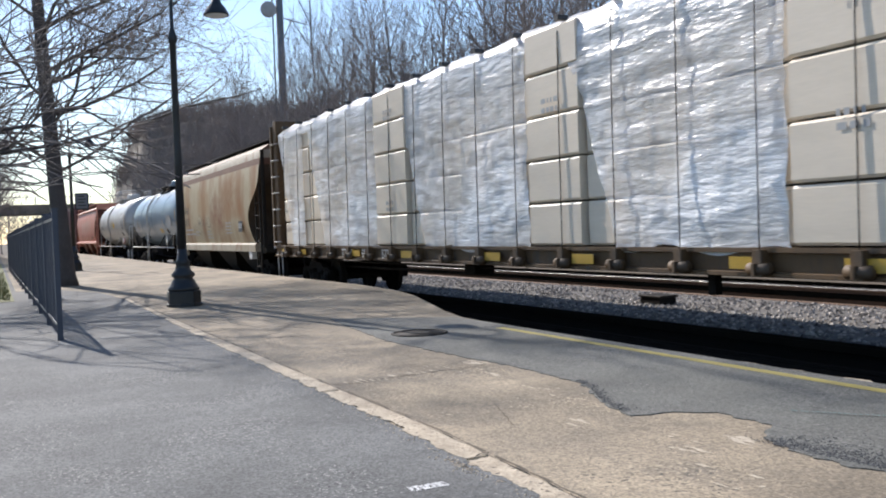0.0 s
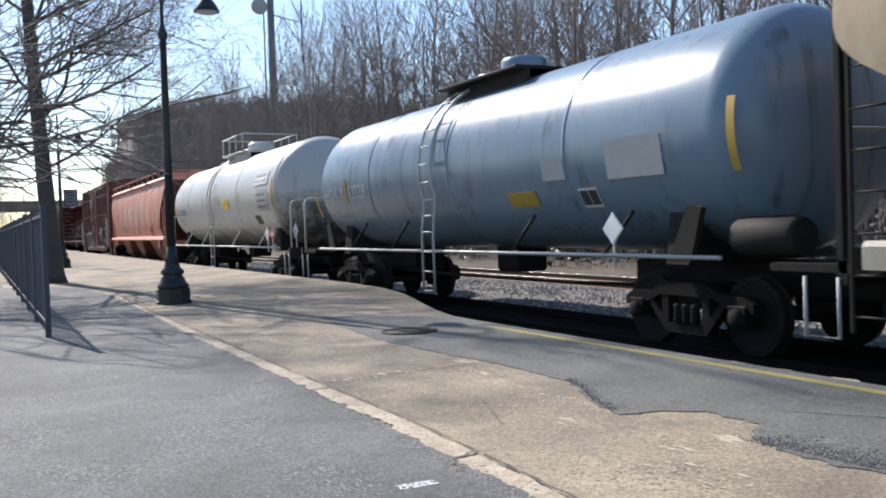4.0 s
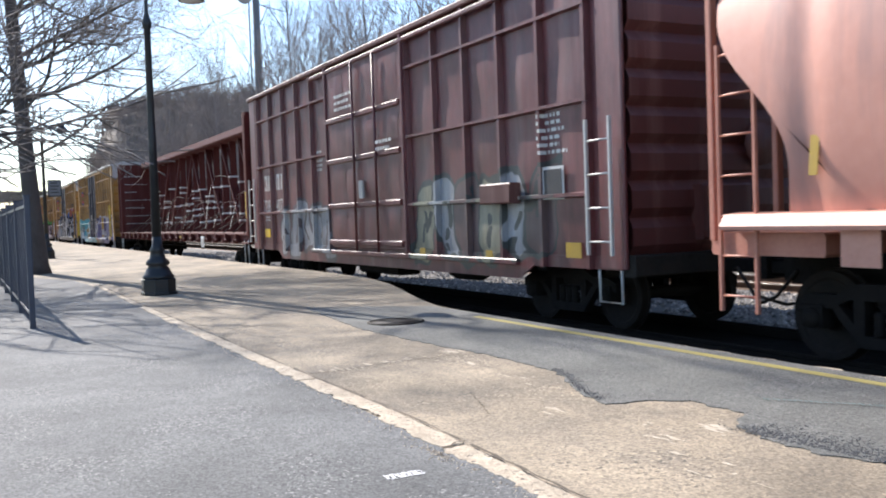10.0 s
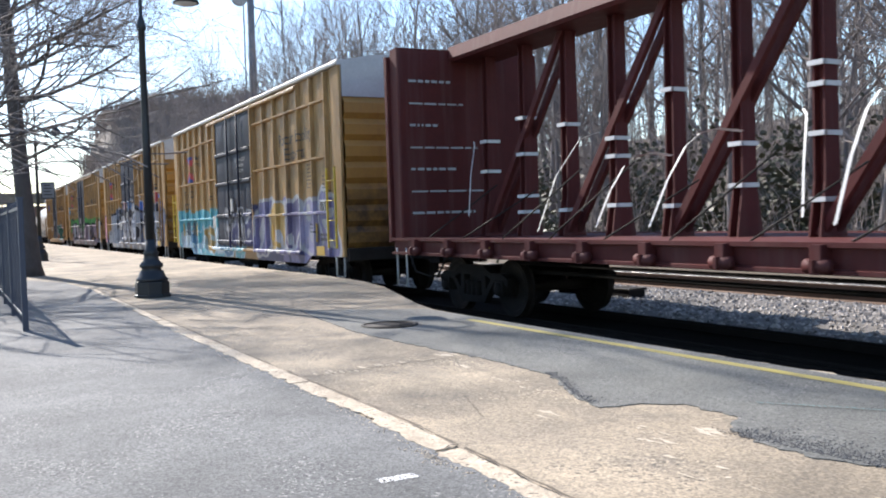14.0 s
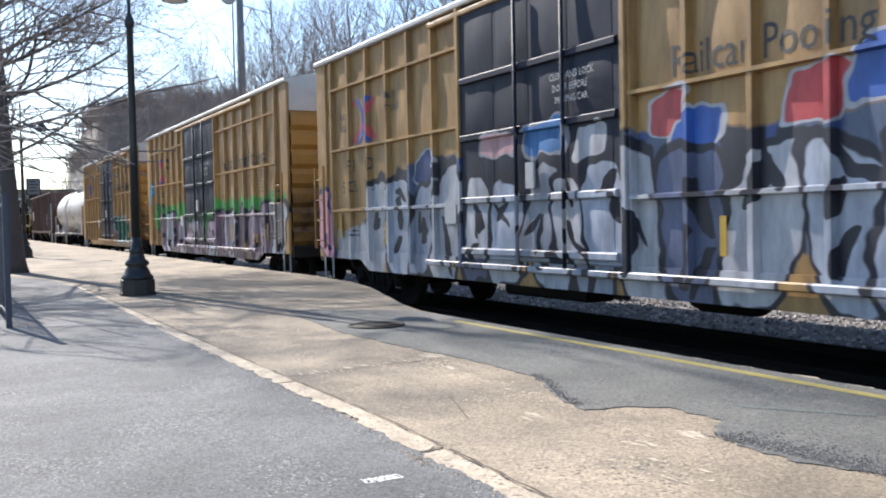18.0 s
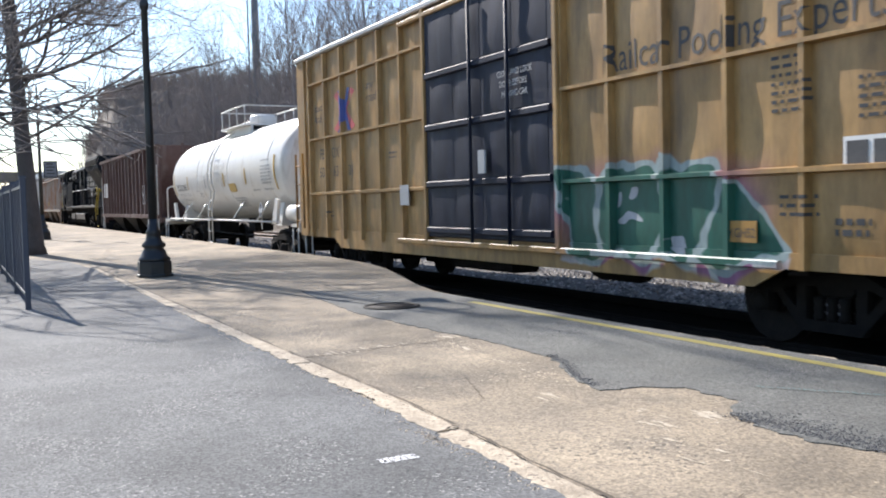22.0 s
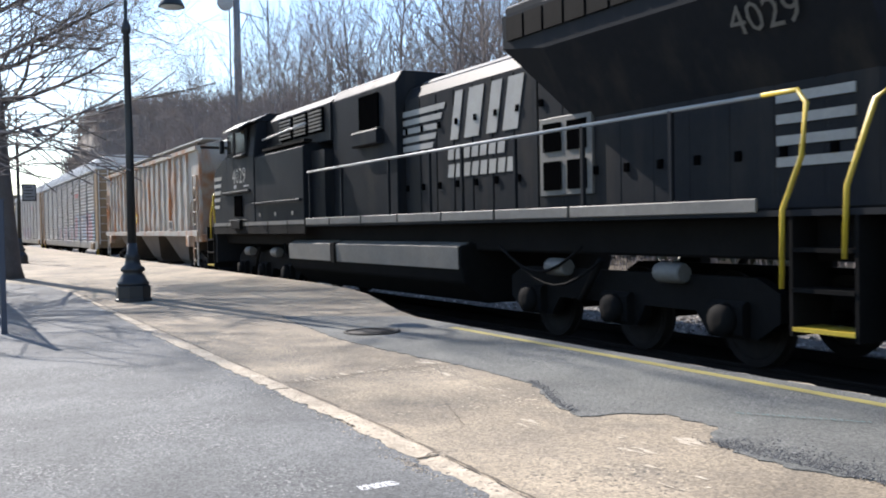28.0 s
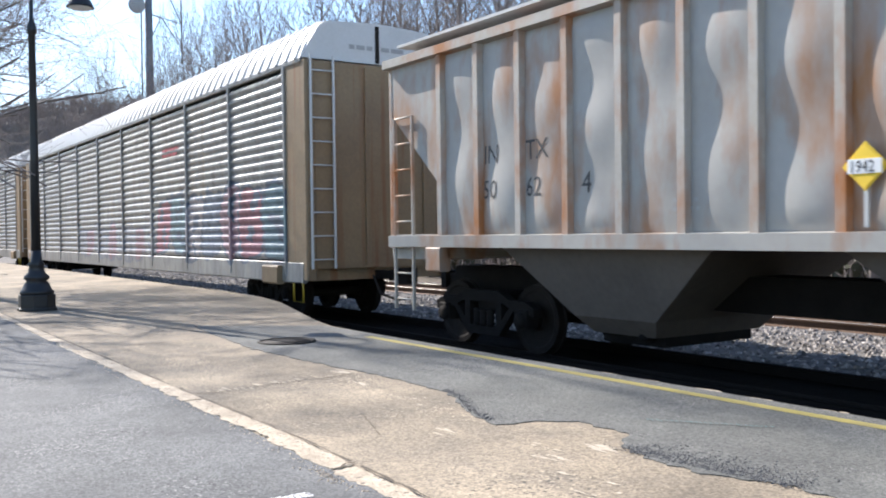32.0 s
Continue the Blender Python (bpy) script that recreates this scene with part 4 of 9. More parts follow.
def tree_shapes(seed, h, r, depth, limbs, thin, low=0.35, spread=0.75, up=0.12):
    rnd = random.Random(seed)
    trunk, crown = Shape(), Shape()
    pts, rs = [Vector((0, 0, -0.3))], [r * 1.35]
    p = Vector((0, 0, -0.3))
    v = Vector((rnd.uniform(-0.06, 0.06), rnd.uniform(-0.06, 0.06), 1))
    n = 9
    for i in range(n):
        v = (v + Vector((rnd.uniform(-0.07, 0.07), rnd.uniform(-0.07, 0.07), 0.1))).normalized()
        p = p + v * (h / n)
        pts.append(p.copy())
        rs.append(max(thin * 1.5, r * (1 - 0.88 * (i + 1) / n)))
    trunk.tube(pts, rs, 9)
    for k in range(limbs):
        t = low + (1 - low) * (k + rnd.random() * 0.6) / limbs
        i = min(n - 1, int(t * n))
        q = pts[i].lerp(pts[i + 1], t * n - i)
        a = k * 2.4 + rnd.uniform(-0.5, 0.5)
        el = rnd.uniform(0.25, 0.75) + 0.3 * t
        d = Vector((math.cos(a) * math.cos(el), math.sin(a) * math.cos(el), math.sin(el)))
        bough(trunk, q, d, h * (0.30 - 0.13 * t) * rnd.uniform(0.8, 1.2), max(thin * 2, rs[i] * 0.5), depth, rnd, up, spread, 3, thin, crown)
    return trunk, crown


def big_tree():
    c = thing("tree", "bare street tree with a tall trunk and wide spreading twigs", "tree", pose(-25.9, 1.62, 0))
    rnd = random.Random(5)
    trunk, crown = Shape(), Shape()
    pts = [(0.0, 0, -0.1), (0, 0, 0.25), (-0.02, -0.06, 1.5), (-0.05, -0.15, 3.2), (-0.1, -0.24, 5.0), (-0.15, -0.33, 7.0), (-0.2, -0.42, 9.0), (-0.15, -0.5, 11.5), (0.05, -0.5, 14.0), (0.1, -0.4, 16.0)]
    rs = [0.36, 0.26, 0.215, 0.19, 0.17, 0.145, 0.12, 0.09, 0.05, 0.02]
    trunk.tube(pts, rs, 14)
    for z, a, L in ((2.9, 75, 2.6), (3.2, -60, 2.6), (3.7, 150, 2.8), (4.1, 40, 3.4), (4.4, 95, 3.6), (4.8, -30, 3.2), (5.2, 120, 3.2), (5.5, 70, 3.6), (5.9, 200, 3.0), (6.2, 20, 3.3), (6.6, 85, 3.4), (6.9, -80, 3.0), (7.4, 130, 3.0), (7.9, 50, 3.0), (8.4, -20, 2.6), (9.0, 100, 2.4), (9.8, 180, 2.4), (10.4, 60, 2.6), (10.9, -50, 2.6), (11.5, 130, 2.6), (12.1, 10, 2.4), (12.8, 90, 2.4), (13.4, -100, 2.0), (14.0, 40, 1.8), (14.7, 160, 1.6), (15.3, -20, 1.4)):
        x = np.interp(z, [p[2] for p in pts], [p[0] for p in pts])
        d = Vector((math.cos(radians(a)), math.sin(radians(a)), 0.42)).normalized()
        bough(trunk, Vector((x, -0.05 * min(z, 10), z)), d, L * 0.95, 0.060 if L > 3.1 else 0.045, 3, rnd, 0.02, 1.0, 4 if L > 3.1 else 3, 0.005, crown)
    part("trunk", trunk, M_BARKDARK, c)
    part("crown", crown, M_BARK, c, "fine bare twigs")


big_tree()


def fence_tree():
    """The tree behind the fence whose low limbs shade the walk."""
    c = thing("tree", "bare street tree behind the picket fence", "tree", pose(-19.2, -2.3, 0))
    rnd = random.Random(23)
    trunk, crown = Shape(), Shape()
    pts = [(0, 0, -0.1), (0, 0, 0.25), (0.03, 0.03, 1.6), (0.0, 0.1, 3.0), (0.05, 0.12, 4.4), (0.05, 0.0, 5.6)]
    trunk.tube(pts, [0.26, 0.20, 0.16, 0.12, 0.07, 0.02], 12)
    for z, a, L, r in ((2.0, 50, 3.2, 0.065), (2.3, 84, 3.5, 0.07), (2.7, 66, 3.3, 0.065), (3.0, 102, 3.2, 0.06), (3.4, 40, 3.0, 0.055), (3.7, 78, 2.8, 0.05), (2.6, 200, 2.2, 0.04), (3.2, 285, 2.2, 0.04)):
        d = Vector((math.cos(radians(a)), math.sin(radians(a)), 0.20)).normalized()
        bough(trunk, Vector((0.03, 0.1, z)), d, L, r, 2, rnd, -0.01, 0.5, 3, 0.014, crown)
    part("trunk", trunk, M_BARKDARK, c)
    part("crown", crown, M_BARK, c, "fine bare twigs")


fence_tree()


def hill_height(x, y):
    """The wooded hill beyond the far track."""
    u = min(1, max(0, (y - 22) / 5.0)) * min(1, max(0, (x + 226) / 12)) * min(1, max(0, (-168 - x) / 18)) * min(1, max(0, (128 - y) / 40))
    return -0.9 + 26 * u ** 0.7 * (0.80 + 0.20 * min(1, max(0, (y - 22) / 16))) + 1.8 * u * noise.noise((x * 0.08, y * 0.1, 1)) + 1.0 * u * noise.noise((x * 0.3, y * 0.35, 5))


def woods():
    kinds = []
    for seed, h, r, limbs in ((1, 13, 0.15, 15), (2, 15, 0.17, 17), (3, 11, 0.12, 13), (4, 14, 0.14, 16), (7, 9, 0.09, 12)):
        trunk, crown = tree_shapes(seed, h, r, 2, limbs, 0.0075, 0.2, 0.76, 0.13)
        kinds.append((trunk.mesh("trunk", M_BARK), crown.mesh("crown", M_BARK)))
    far = []
    for seed, h, r, limbs in ((11, 13, 0.16, 20), (12, 15, 0.18, 24), (13, 11, 0.14, 18)):
        trunk, crown = tree_shapes(seed, h, r, 1, limbs, 0.02, 0.2, 0.72, 0.15)
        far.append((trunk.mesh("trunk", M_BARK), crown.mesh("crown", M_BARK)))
    rnd = random.Random(31)
    spots = []
    for i in range(100):
        x = -118 + 122 * (i + rnd.random()) / 100
        y = 19.5 + abs(rnd.gauss(0, 1)) * 7.0
        spots.append((x, y))
    for i in range(28):
        spots.append((rnd.uniform(-160, -118), rnd.uniform(20, 50)))
    for i in range(80):
        spots.append((-112 + 1.55 * i + rnd.uniform(-1, 1), rnd.uniform(31, 62)))
    for i in range(11):
        spots.append((rnd.uniform(-154, -116), rnd.uniform(-3, 5.2)))
    for i in range(5):
        spots.append((rnd.uniform(-85, -50), rnd.uniform(-3, 0.0)))
    for i in range(26):
        spots.append((rnd.uniform(-250, -168), rnd.uniform(-18, 12)))
    for i in range(14):
        spots.append((-58 - 4.0 * i + rnd.uniform(-2, 2), -1.2 - 0.03 * i + rnd.uniform(-2.5, 0.6)))
    for i in range(16):
        spots.append((-36 - 4.6 * i + rnd.uniform(-2, 2), -2.2 - 0.05 * i + rnd.uniform(-3.5, 0.8)))
    for i, (x, y) in enumerate(spots):
        tm, cm = kinds[i % 5] if x > -115 and y < 30 else far[i % 3]
        k = rnd.uniform(0.9, 1.3) * (0.55 if y < 19 and x < -110 else 0.8 if y < 22 else 1.0)
        c = thing("tree", "bare grey brown woodland tree on the bank beside the railway", "tree", pose(x, y, hill_height(x, y) if x < -164 and y > 19 else height(x, y), 0, 0, rnd.uniform(0, 360)) @ Matrix.Scale(k, 4), group="bare woodland trees")
        share("trunk", tm, c)
        share("crown", cm, c)


woods()


def brush():
    """Undergrowth along the bank: thin upright stems in one mass."""
    rnd = random.Random(77)
    s = Shape()
    for i in range(6200):
        x = -125 + 133 * rnd.random()
        y = 18.8 + 24 * rnd.random() ** 1.3
        z = height(x, y)
        h = rnd.uniform(0.8, 3.6)
        a, b = rnd.uniform(-0.9, 0.9), rnd.uniform(-0.9, 0.9)
        p = [(x, y, z), (x + a * h * 0.3, y + b * h * 0.3, z + h * 0.55), (x + a * h * 0.8, y + b * h * 0.6, z + h)]
        s.tube(p, [0.014, 0.010, 0.006], 3, closed=False)
        for k in range(4):
            t = rnd.uniform(0.3, 0.95)
            q = Vector(p[0]).lerp(Vector(p[2]), t)
            e = q + Vector((rnd.uniform(-0.6, 0.6), rnd.uniform(-0.6, 0.6), rnd.uniform(0.1, 0.7))) * h * 0.4
            s.tube([q, e], [0.008, 0.005], 3, closed=False)
    for i in range(1500):
        x = -34 - 75 * rnd.random()
        y = -0.9 - 5.5 * rnd.random() ** 1.3
        h = rnd.uniform(0.9, 3.8)
        a, b = rnd.uniform(-0.9, 0.9), rnd.uniform(-0.7, 0.5)
        s.tube([(x, y, 0), (x + a * h * 0.3, y + b * h * 0.2, h * 0.55), (x + a * h * 0.6, y + b * h * 0.3, h)], [0.016, 0.012, 0.006], 3, closed=False)
        for k in range(3):
            q = Vector((x + a * h * 0.3, y + b * h * 0.2, h * rnd.uniform(0.3, 0.8)))
            s.tube([q, q + Vector((rnd.uniform(-0.6, 0.6), rnd.uniform(-0.5, 0.4), rnd.uniform(0.1, 0.7))) * h * 0.4], [0.009, 0.005], 3, closed=False)
    for i in range(2100):
        x = -62 - 90 * rnd.random()
        y = 0.0 - 9 * rnd.random() ** 1.4 - (0 if x < -112 else 1.0)
        h = rnd.uniform(2.5, 8.5)
        a, b = rnd.uniform(-0.5, 0.5), rnd.uniform(-0.4, 0.3)
        s.tube([(x, y, -0.6), (x + a * h * 0.2, y + b * h * 0.2, h * 0.55), (x + a * h * 0.4, y + b * h * 0.3, h)], [0.05, 0.035, 0.012], 3, closed=False)
        for k in range(7):
            q = Vector((x + a * h * 0.2, y + b * h * 0.2, h * rnd.uniform(0.2, 0.9)))
            s.tube([q, q + Vector((rnd.uniform(-0.7, 0.7), rnd.uniform(-0.6, 0.6), rnd.uniform(0.1, 0.7))) * h * 0.3], [0.022, 0.010], 3, closed=False)
    for i in range(950):
        x = -62 + 70 * rnd.random()
        y = 23 + 22 * rnd.random()
        z, h = height(x, y), rnd.uniform(3.0, 8.0)
        a, b = rnd.uniform(-0.4, 0.4), rnd.uniform(-0.4, 0.4)
        s.tube([(x, y, z - 0.2), (x + a * h * 0.2, y + b * h * 0.2, z + h * 0.55), (x + a * h * 0.4, y + b * h * 0.3, z + h)], [0.032, 0.022, 0.008], 3, closed=False)
        for k in range(6):
            q = Vector((x + a * h * 0.2, y + b * h * 0.2, z + h * rnd.uniform(0.2, 0.9)))
            s.tube([q, q + Vector((rnd.uniform(-0.7, 0.7), rnd.uniform(-0.6, 0.6), rnd.uniform(0.1, 0.7))) * h * 0.3], [0.014, 0.007], 3, closed=False)
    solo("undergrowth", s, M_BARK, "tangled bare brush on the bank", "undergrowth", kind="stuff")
    g = Shape()
    for i in range(2600):
        k = i % 13
        cx, cy = -9.0 - 5.1 * k + rnd.gauss(0, 0.5), 20.2 + 0.7 * (k % 4) + rnd.gauss(0, 0.4)
        z = height(cx, cy) + abs(rnd.gauss(0, 1.5))
        w = rnd.uniform(0.06, 0.13)
        t = Vector((rnd.uniform(-1, 1), rnd.uniform(-1, 1), rnd.uniform(-1, 1))).normalized()
        u = t.orthogonal().normalized()
        o = Vector((cx, cy, z))
        g.add([o - t * w, o + u * w * 0.7, o + t * w, o - u * w * 0.7], [(0, 1, 2, 3)])
    for i in range(9000):
        k = i % 34
        cx, cy = -3.0 - 1.75 * k + 0.6 * math.sin(k * 2.3) + rnd.gauss(0, 0.7), 20.0 + 1.1 * (k % 5) + rnd.gauss(0, 0.6)
        z = height(cx, cy) + abs(rnd.gauss(0, 0.9 + 0.5 * (k % 3)))
        w = rnd.uniform(0.07, 0.16)
        t = Vector((rnd.uniform(-1, 1), rnd.uniform(-1, 1), rnd.uniform(-1, 1))).normalized()
        u = t.orthogonal().normalized()
        o = Vector((cx, cy, z))
        g.add([o - t * w, o + u * w * 0.7, o + t * w, o - u * w * 0.7], [(0, 1, 2, 3)])
    for i in range(9000):
        k = i % 16
        cx, cy = 2.0 - 2.3 * k + 0.8 * math.sin(k * 1.9) + rnd.gauss(0, 0.55), 21.5 + 1.3 * (k % 3) + rnd.gauss(0, 0.6)
        z = height(cx, cy) + (3.6 if k % 3 == 0 else 2.0) * rnd.random() ** 1.3
        w = rnd.uniform(0.07, 0.15)
        t = Vector((rnd.uniform(-1, 1), rnd.uniform(-1, 1), rnd.uniform(-1, 1))).normalized()
        u = t.orthogonal().normalized()
        o = Vector((cx, cy, z))
        g.add([o - t * w, o + u * w * 0.7, o + t * w, o - u * w * 0.7], [(0, 1, 2, 3)])
    solo("ivy", g, M_IVY, "green ivy and evergreen leaves on the bank trunks", "ivy", kind="stuff")


brush()


def hill():
    s = Shape()
    xs = np.linspace(-230, -165, 42)
    ys = np.linspace(19, 130, 40)
    rows = []
    for y in ys:
        row = []
        for x in xs:
            z = hill_height(x, y)
            row.append((x, y, z))
        rows.append(row)
    s.sheet(rows, False)
    solo("hill", s, M_HILL, "steep brown wooded hill beyond the railway", "hill", kind="structure")
    rnd = random.Random(9)
    b = Shape()
    for i in range(7500):
        j, k = rnd.randrange(1, 39), rnd.randrange(1, 41)
        x, y, z = rows[j][k]
        if z < 1:
            continue
        x, y = x + rnd.uniform(-2, 2), y + rnd.uniform(-1.4, 1.4)
        h = rnd.uniform(1.5, 5.0)
        b.tube([(x, y, z - 0.6), (x + rnd.uniform(-0.5, 0.5), y + rnd.uniform(-0.5, 0.5), z + h)], [0.10, 0.03], 3, closed=False)
        for m in range(3):
            e = Vector((x, y, z + h * rnd.uniform(0.2, 0.8)))
            b.tube([e, e + Vector((rnd.uniform(-1.6, 1.6), rnd.uniform(-1.6, 1.6), rnd.uniform(0.3, 1.8)))], [0.07, 0.03], 3, closed=False)
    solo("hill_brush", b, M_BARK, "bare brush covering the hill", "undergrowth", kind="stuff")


# hillside tone lifted as well, for the haze in front of it
M_HILL = surface("wooded hillside", (0.28, 0.235, 0.19), (0.16, 0.135, 0.112), 0.95, scale=0.25, fine=2.5, bump=1.0)
hill()


def tower():
    c = thing("radio_mast", "grey steel mast with round dish behind the woods", "mast", pose(-82.2, 24.2, height(-82, 24.2)))
    part("pole", Shape().lathe([(0.36, -0.3), (0.34, 8), (0.30, 30), (0.05, 30.2)], (0, 0, 0), 14), M_MAST, c)
    part("conduit", Shape().tube([(-0.1, -0.62, 0), (-0.1, -0.62, 30)], 0.07, 6), M_MAST, c)
    part("dish", Shape().lathe([(0.05, -0.5), (0.5, -0.46), (0.72, -0.2), (0.72, 0.0), (0.6, 0.06), (0.02, 0.1)], (0.2, -1.05, 21.0), 24, "x"), M_LETGREY, c)
    part("dish_arm", Shape().tube([(0, 0, 21.0), (0.1, -1.0, 21.0)], 0.06, 6), M_MAST, c)
    f = Shape()
    for y in (2.9,):
        f.tube([(0, y, 16.2), (0, y, 30)], 0.07, 5)
    f.tube([(0, 0.3, 20.3), (0, 2.9, 19.8)], 0.05, 5).tube([(0, 0.3, 18.5), (0, 1.1, 20.2)], 0.05, 5).tube([(0, 1.1, 20.2), (0, 2.9, 17.6)], 0.05, 5).tube([(0, 1.6, 22.6), (0, 2.9, 19.8)], 0.05, 5).tube([(0, 0.3, 22.8), (0, 2.9, 22.3)], 0.05, 5)
    part("side_frame", f, M_MAST, c)


M_MAST = surface("galvanised mast steel", (0.20, 0.21, 0.23), (0.14, 0.15, 0.16), 0.6, 0.3, scale=2, fine=20)
tower()


def overpass():
    c = thing("bridge", "dark concrete road bridge across the railway", "bridge", pose(-160, 0, 0))
    part("deck", Shape().box(-4, 4, -60, 20, 5.5, 6.6, 0.1), M_CONCRETE, c)
    part("parapet", Shape().box(3.8, 4.05, -60, 20, 6.6, 7.0), M_CONCRETE, c)
    for y in (-50, -32, -16, -3, 17.9):
        part("pier", Shape().box(-3, 3, y - 0.7, y + 0.7, -0.6, 5.5, 0.1), M_CONCRETE, c)
    for i in range(20):
        y = -58 + i * 4
        part("rail_post", Shape().box(3.85, 3.95, y - 0.05, y + 0.05, 6.9, 8.2), M_MAST, c)
    part("bridge_rail", Shape().box(3.87, 3.93, -60, 20, 8.1, 8.2), M_MAST, c)


overpass()


def verge():
    s = Shape()
    s.prism([(-20, 0.3), (-60, 0.3), (-60, -12), (-22, -6)], -0.08, 0.014, "z")
    solo("verge", s, M_GRASS, "patch of rough spring grass behind the fence", "grass", kind="structure")
    rnd = random.Random(3)
    g = Shape()
    for i in range(3800):
        t = rnd.random()
        x = -20.5 - 20 * t
        y = 0.25 - rnd.random() * (1.2 + 4 * t)
        h = rnd.uniform(0.05, 0.16)
        a = rnd.uniform(0, 6.28)
        w = 0.012
        g.add([(x - w * math.cos(a), y - w * math.sin(a), 0.01), (x + w * math.cos(a), y + w * math.sin(a), 0.01), (x + rnd.uniform(-0.06, 0.06), y + rnd.uniform(-0.06, 0.06), h)], [(0, 1, 2)])
    solo("grass_blades", g, M_GRASS, "short grass blades behind the fence", "grass", kind="stuff")


verge()


def small_platform_things():
    m = thing("manhole_cover", "dark round iron utility cover set in the asphalt", "manhole cover", pose(-9.15, 4.1, 0.011))
    part("ring", Shape().lathe([(0.31, -0.02), (0.31, 0.008), (0.27, 0.01), (0.27, -0.02)], (0, 0, 0), 28), M_DARKSTEEL, m)
    part("lid", Shape().lathe([(0.265, -0.02), (0.265, 0.002), (0.01, 0.004)], (0, 0, 0), 28), M_DARKSTEEL, m)
    rnd = random.Random(2)
    s = Shape()
    for i in range(2300):
        if i % 4:
            t = rnd.random()
            x = -3.52 + 1.0 * t + rnd.gauss(0, 0.04)
            y = 3.42 + 0.10 * t + abs(rnd.gauss(0, 0.13))
        else:
            x = rnd.uniform(-5.6, -4.5)
            y = float(np.interp(x, [-5.6, -5.3, -4.84, -4.4], [3.72, 3.64, 3.42, 3.3])) + abs(rnd.gauss(0, 0.04))
        r = rnd.uniform(0.0025, 0.0075)
        z, k = 0.006, rnd.uniform(0.4, 0.7)
        ring = [(x + r * rnd.uniform(0.7, 1.1) * math.cos(q), y + r * rnd.uniform(0.7, 1.1) * math.sin(q)) for q in (0.3, 1.5, 2.8, 4.0, 5.2)]
        s.add([(p, q, z) for p, q in ring] + [(x + (p - x) * 0.6, y + (q - y) * 0.6, z + r * k) for p, q in ring], [(0, 1, 6, 5), (1, 2, 7, 6), (2, 3, 8, 7), (3, 4, 9, 8), (4, 0, 5, 9), (5, 6, 7, 8, 9)])
    solo("loose_gravel", s, M_GRAVEL, "loose crumbled asphalt along the broken border", "gravel", kind="stuff")
    w = Shape()
    for lap in range(5):
        pts = [(-3.70 + 0.034 * math.sin(u * (3.1 + 0.5 * lap) + lap * 2.1) + rnd.uniform(-0.008, 0.008), 1.585 + 0.029 * u + rnd.uniform(-0.008, 0.008)) for u in np.linspace(0, 6.0, 40)]
        for (xa, ya), (xb, yb) in zip(pts, pts[1:]):
            if rnd.random() < 0.3:
                continue
            d = Vector((xb - xa, yb - ya)).normalized() * rnd.uniform(0.0015, 0.005)
            h = 0.0095 + 0.0004 * lap
            w.add([(xa - d.y, ya + d.x, h), (xa + d.y, ya - d.x, h), (xb + d.y, yb - d.x, h), (xb - d.y, yb + d.x, h)], [(0, 1, 2, 3)])
    solo("survey_mark", w, M_MARK, "small white sprayed survey mark on the asphalt", "paint mark", kind="structure")
    g = Shape()
    for i in range(26):
        u = i / 26
        x, y = -3.95 + 0.6 * u, 4.1 + 0.42 * u + rnd.uniform(-0.01, 0.01)
        g.add([(x, y - 0.008, 0.0135), (x + 0.026, y - 0.008, 0.0135), (x + 0.026, y + rnd.uniform(0.0, 0.012), 0.0135), (x, y + rnd.uniform(0.0, 0.012), 0.0135)], [(0, 1, 2, 3)])
    solo("utility_mark", g, M_TEALMARK, "faint teal sprayed utility line on the asphalt", "paint mark", kind="structure")
    e = Shape()
    for i in range(150):
        x = -6.4 + 6.6 * rnd.random() ** 0.8
        y, r = 5.235 + abs(rnd.gauss(0, 0.03)), rnd.uniform(0.02, 0.09)
        z0, z1 = -0.10, -0.004 - abs(rnd.gauss(0, 0.018))
        ring = [(x + 1.5 * r * rnd.uniform(0.5, 1.2) * math.cos(q), y + 0.55 * r * rnd.uniform(0.6, 1.1) * math.sin(q)) for q in np.linspace(0.2, 5.6, 7)]
        e.prism(ring, z0, z1, "z")
    solo("broken_edge", e, M_KERB, "crumbled concrete along the broken platform edge", "rubble", kind="stuff")
    b = thing("track_box", "small dark trackside fitting on the ballast", "trackside box", pose(-14.7, 11.8, -0.56))
    part("box", Shape().box(-0.3, 0.3, -0.2, 0.2, 0, 0.16, 0.02), M_TRUCK, b)
    part("lid", Shape().box(-0.34, 0.34, -0.22, 0.22, 0.16, 0.2, 0.01), M_DARKSTEEL, b)


small_platform_things()

# ---- the train: shared running gear ----
TRAIN, WHEELS = [], []
WHEEL_R = 0.457


